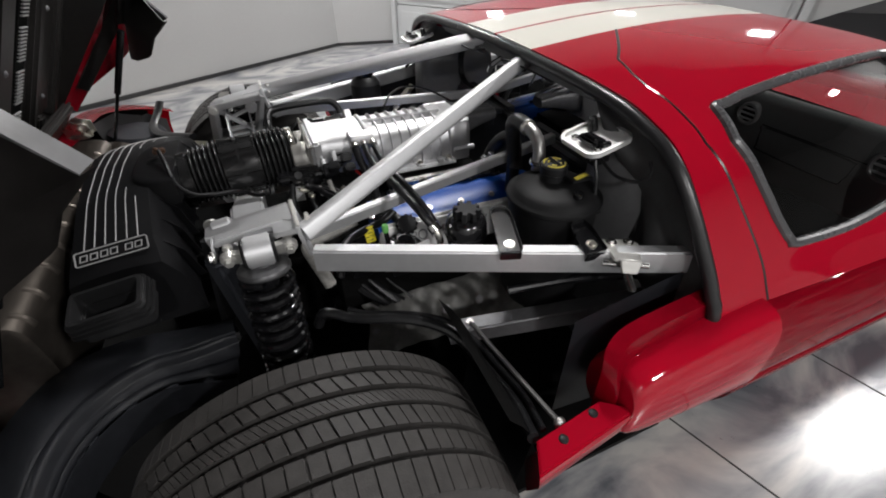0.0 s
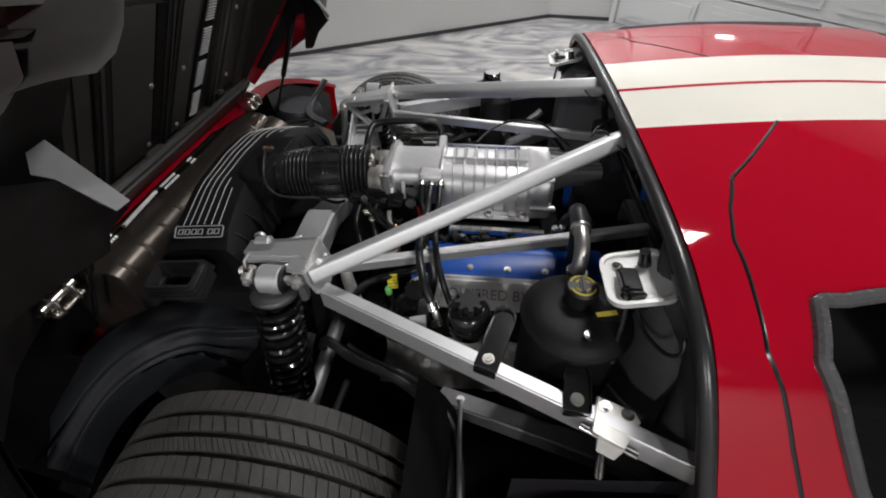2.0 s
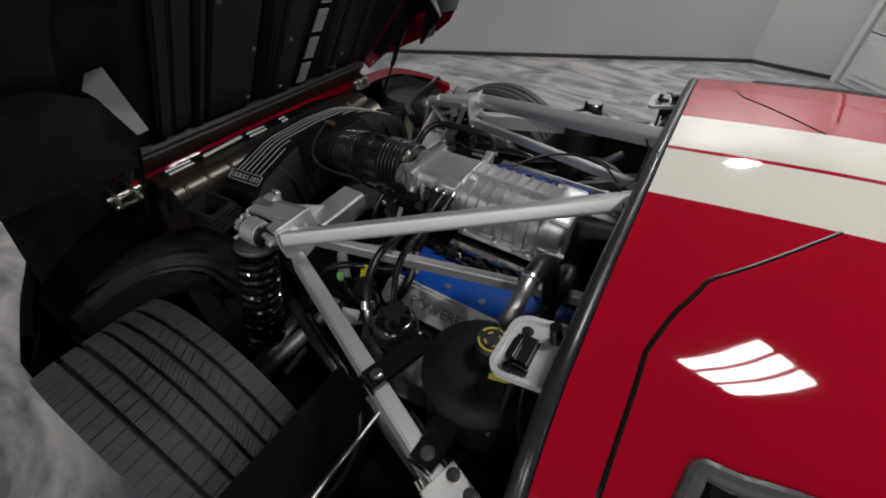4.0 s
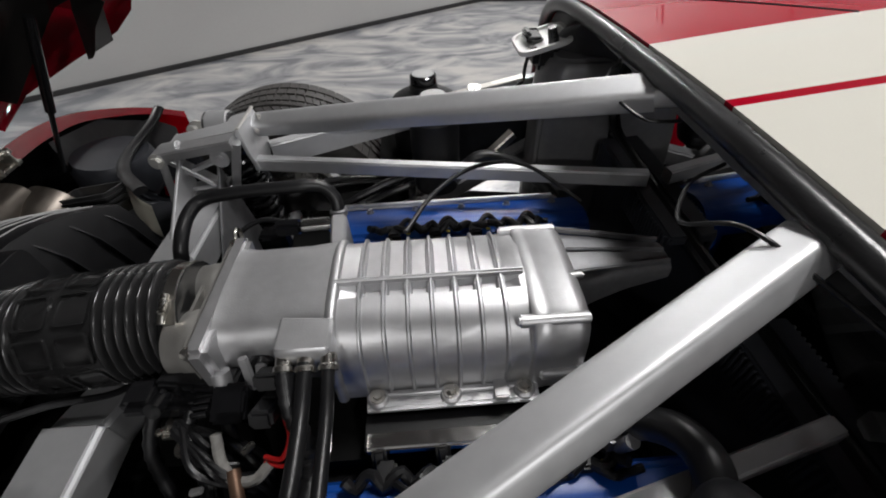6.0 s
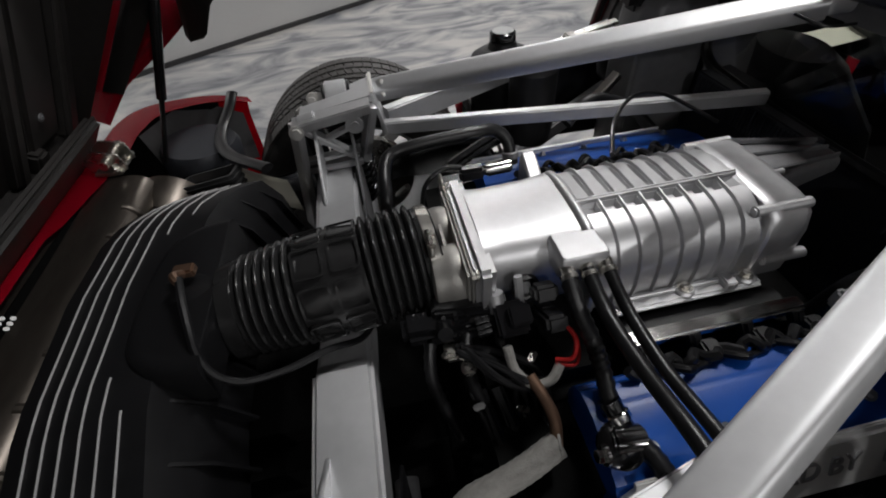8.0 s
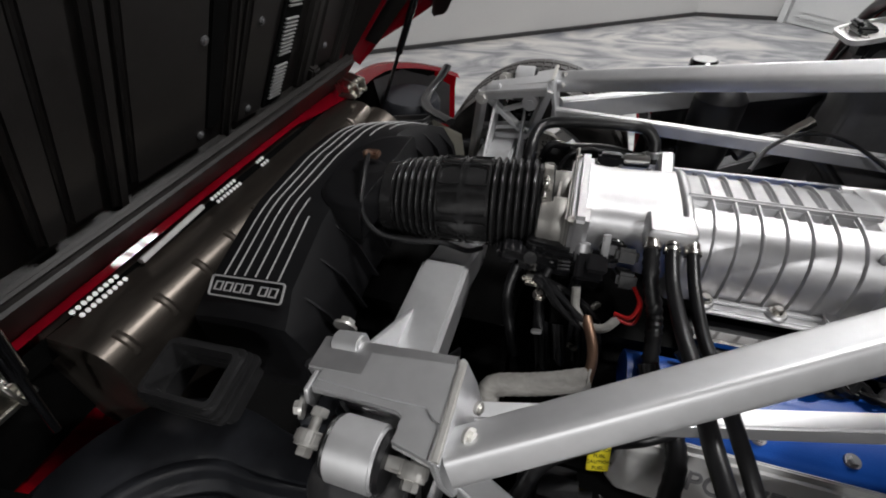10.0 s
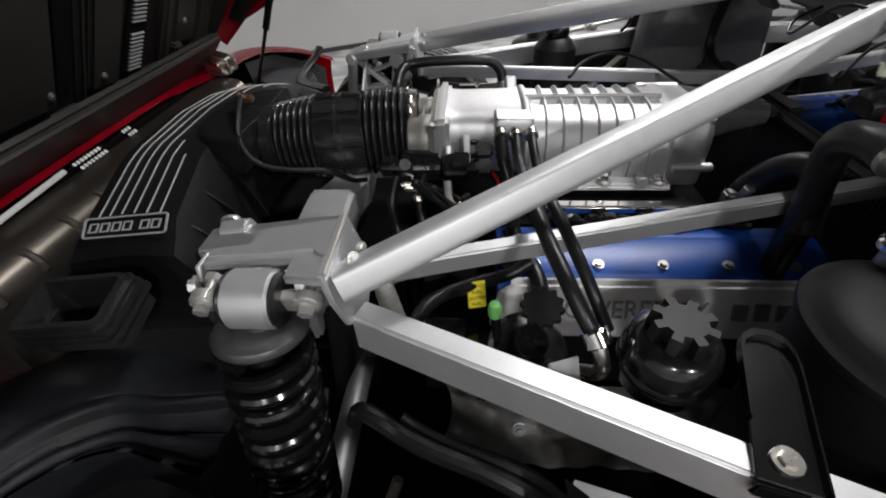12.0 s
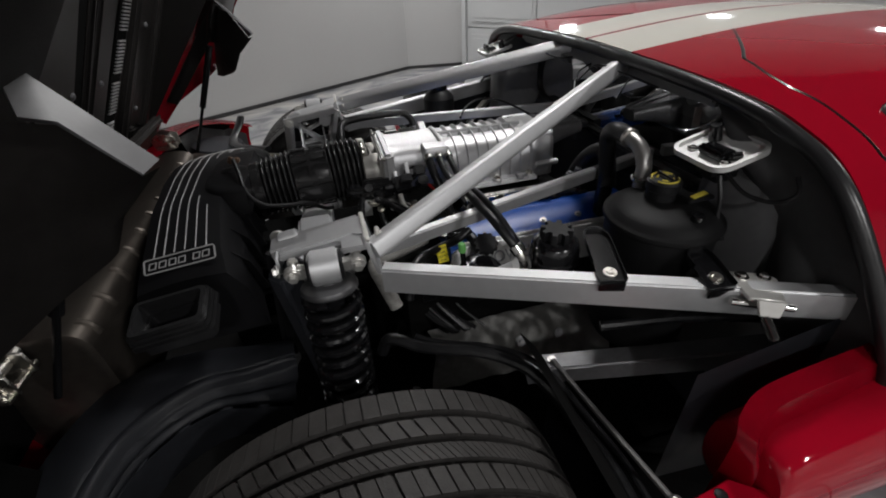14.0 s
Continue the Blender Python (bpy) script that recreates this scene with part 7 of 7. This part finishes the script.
for u, y in ((0.04, -0.07), (0.25, -0.06), (0.03, 0.09), (0.24, 0.11), (0.45, -0.20), (0.08, 0.44), (0.35, 0.45)):
    part("panel_clip", bolt(B(), tray(u, y, -0.014), -N2, 0.006, 0.005), DCAST, ld, "small grey clip")
bm = B()
bar(bm, tray(0.035, -0.022, -0.002), tray(0.9, 0.02, -0.002), 0.045, 0.010, 0.003, N2)
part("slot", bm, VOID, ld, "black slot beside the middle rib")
bm = B()
box(bm, tray(0.0, 0.40, -0.01), (0.05, 0.04, 0.035), 0.006, T3)
part("catch_box", bm, LIDIN, ld, "small moulded catch box")
# louvres in a slanted recess
bm = B()
bar(bm, tray(-0.03, 0.206, -0.001), tray(0.85, 0.355, -0.001), 0.084, 0.008, 0.002, N2)
part("louvre_backing", bm, VOID, ld, "black louvre backing")
for grp in range(6):
    for k in range(10):
        u = 0.008 + 0.116 * grp + 0.0095 * k
        y = 0.208 + 0.165 * u
        bm = B()
        bar(bm, tray(u + 0.003, y - 0.026, -0.009), tray(u - 0.003, y + 0.026, -0.009), 0.0042, 0.006, 0.001, N2)
        part("louvre", bm, LINE, ld)
bm = B()
bar(bm, tray(-0.045, 0.16, -0.006), tray(-0.05, 0.25, -0.006), 0.008, 0.012, 0.003, N2)
part("recess_edge", bm, ROLL, ld, "bright edge at the foot of the louvre recess")
# fender boxes at both sides
for s in (-1, 1):
    def arch(a, r, y):
        """A point of the wheel arch on the raised lid."""
        x, z = r * math.cos(radians(a)) + 0.54, TR + r * math.sin(radians(a)) - 0.815
        return Vector((-0.54 + x * 0.629 - z * 0.777, s * y, 0.815 + x * 0.777 + z * 0.629))
    edge = [Vector((x, s * y, z)) for x, y, z in ((-0.56, 0.60, 0.84), (-0.50, 0.66, 0.905), (-0.42, 0.76, 0.945), (-0.40, 0.86, 0.955), (-0.385, 0.95, 0.965), (-0.34, 0.99, 1.01))]
    edge += [arch(a, 0.457, y) for a, y in ((110, 1.0), (100, 1.01), (80, 1.02), (60, 1.03), (44, 1.04))]
    edge += [Vector((x, s * y, z)) for x, y, z in ((0.135, 1.03, 1.465), (0.157, 1.01, 1.524), (0.204, 0.97, 1.679), (0.25, 0.93, 1.78), (0.27, 0.88, 1.83))]
    bm = B()
    loops = []
    for k, e in enumerate(edge):
        u = max(-0.06, min(1.33, (e - O).dot(UU)))
        t = lid(u, s * 0.59, 0.03 + 0.02 * math.sin(math.pi * min(1, max(0, u) / 1.2)))
        full = min(1, k / 4)
        mid = (e + t) / 2 + NN * (0.02 + 0.09 * full) + Vector((0, s * 0.05 * full, 0))
        loops.append([tuple(q) for q in curve([t, t.lerp(mid, 0.5) + NN * 0.012, mid, e + NN * (0.004 + 0.06 * full) + Vector((0, s * 0.022 * full, 0)), e], 4)])
    rings(bm, loops, False, False)
    bmesh.ops.solidify(bm, geom=bm.faces[:], thickness=-0.005 * s)
    bmesh.ops.recalc_face_normals(bm, faces=bm.faces)
    for f in bm.faces:
        f.material_index = 1 if f.normal.dot(lid(0.6, 0, -0.5) - f.calc_center_median()) > 0 else 0
    part("fender_skin", bm, [RED, LIDIN], ld, "glossy red outer skin of the lid", 50)
    # rolled arch flange and the dark liner behind it
    arcs = seq(116, 42, 16)
    bm = B()
    rings(bm, [[arch(a, r, y + 0.03 * (116 - a) / 74) for a in arcs] for r, y in ((0.459, 0.995), (0.462, 0.97), (0.468, 0.93), (0.478, 0.89), (0.492, 0.86), (0.515, 0.85))], False, False)
    part("arch_roll", bm, ROLL, ld, "smooth grey rolled flange of the wheel arch", 60)
    bm = B()
    rings(bm, [[arch(a, 0.478 + max(0, (46 - a) / 13 * 0.027) + dr, y) for a in seq(60, 33, 12)] for dr, y in ((0.0, 0.905), (0.006, 0.88), (0.02, 0.862), (0.038, 0.85), (0.055, 0.80))], False, False)
    part("arch_shoulder", bm, ROLL, ld, "smooth grey shoulder above the wheel arch flange", 60)
    bm = B()
    rings(bm, [[arch(a, r, y) for a in arcs] for r, y in ((0.515, 0.87), (0.525, 0.80), (0.52, 0.74), (0.50, 0.69))], False, False)
    part("fender_liner", bm, LIDIN, ld, "dark wheel house liner inside the lid", 50)
    bm = B()
    rim = [Vector((-0.50, s * 0.62, 0.90))] + [arch(a, 0.505, 0.70) for a in arcs] + [Vector((0.10, s * 0.90, 1.50)), Vector((0.16, s * 0.88, 1.66)), Vector((0.22, s * 0.85, 1.80))]
    inner = [lid(max(-0.02, min(1.33, (p - O).dot(UU))), s * 0.575, -0.004) for p in rim]
    rings(bm, [rim, [p.lerp(q, 0.5) + NN * 0.02 for p, q in zip(rim, inner)], inner], False, False)
    bmesh.ops.solidify(bm, geom=bm.faces[:], thickness=0.003)
    part("side_web", bm, LIDIN, ld, "dark moulded side of the lid's inside", 50)
    # closing flange at the wheel arch corner
    bm = B()
    for lo in ([(-0.168, 0.617, 1.117), (-0.262, 0.612, 1.233), (-0.233, 0.661, 1.189), (-0.186, 0.637, 1.107)], [(-0.262, 0.612, 1.233), (-0.272, 0.645, 1.226), (-0.262, 0.668, 1.20), (-0.233, 0.661, 1.189)]):
        bm.faces.new([bm.verts.new((x, s * y, z)) for x, y, z in lo])
    bmesh.ops.remove_doubles(bm, verts=bm.verts, dist=1e-5)
    bmesh.ops.solidify(bm, geom=bm.faces[:], thickness=0.006)
    # dark sheet added to give the shaded hollow under the flange
    wb = B()
    upper = [(-0.170, 0.62, 1.108), (-0.187, 0.638, 1.105), (-0.235, 0.663, 1.186), (-0.27, 0.74, 1.22), (-0.29, 0.88, 1.22)]
    lower = [(-0.262, 0.634, 1.0), (-0.275, 0.639, 0.99), (-0.324, 0.69, 0.972), (-0.365, 0.79, 0.96), (-0.39, 0.92, 0.95)]
    mids = [tuple((np.array(p) + np.array(q)) / 2 + (-0.015, 0.01, 0)) for p, q in zip(upper, lower)]
    rings(wb, [[(x, s * y, z) for x, y, z in lo] for lo in (upper, mids, lower)], False, False)
    bmesh.ops.solidify(wb, geom=wb.faces[:], thickness=0.004)
    part("arch_hollow", wb, LIDIN, ld, "dark sheet for the shaded hollow below the corner flange", 60)
    if s < 0:
        cb = B()
        rings(cb, [[(-0.575, -0.57, 0.845), (-0.51, -0.66, 0.91), (-0.43, -0.76, 0.95), (-0.40, -0.90, 0.96)], [(-0.585, -0.57, 0.80), (-0.55, -0.665, 0.82), (-0.50, -0.77, 0.83), (-0.44, -0.91, 0.83)], [(-0.578, -0.57, 0.765), (-0.562, -0.67, 0.755), (-0.525, -0.79, 0.745), (-0.45, -0.92, 0.72)]], False, False)
        bmesh.ops.solidify(cb, geom=cb.faces[:], thickness=0.004)
        part("corner_liner", cb, LIDIN, ld, "dark liner at the foot of the lid", 60)
    part("arch_flange", bm, GREYP, ld, "grey corner flange of the lid")
    # gas prop
    st = B()
    a, b = Vector((-0.49, s * 0.60, 0.72)), lid(0.36, s * 0.585, -0.05)
    cyl(st, a, a + (b - a) * 0.55, 0.006, seg=14)
    cyl(st, a + (b - a) * 0.45, b, 0.011, seg=14)
    part("gas_prop", st, GLOSS, car, "black gas prop holding the lid")
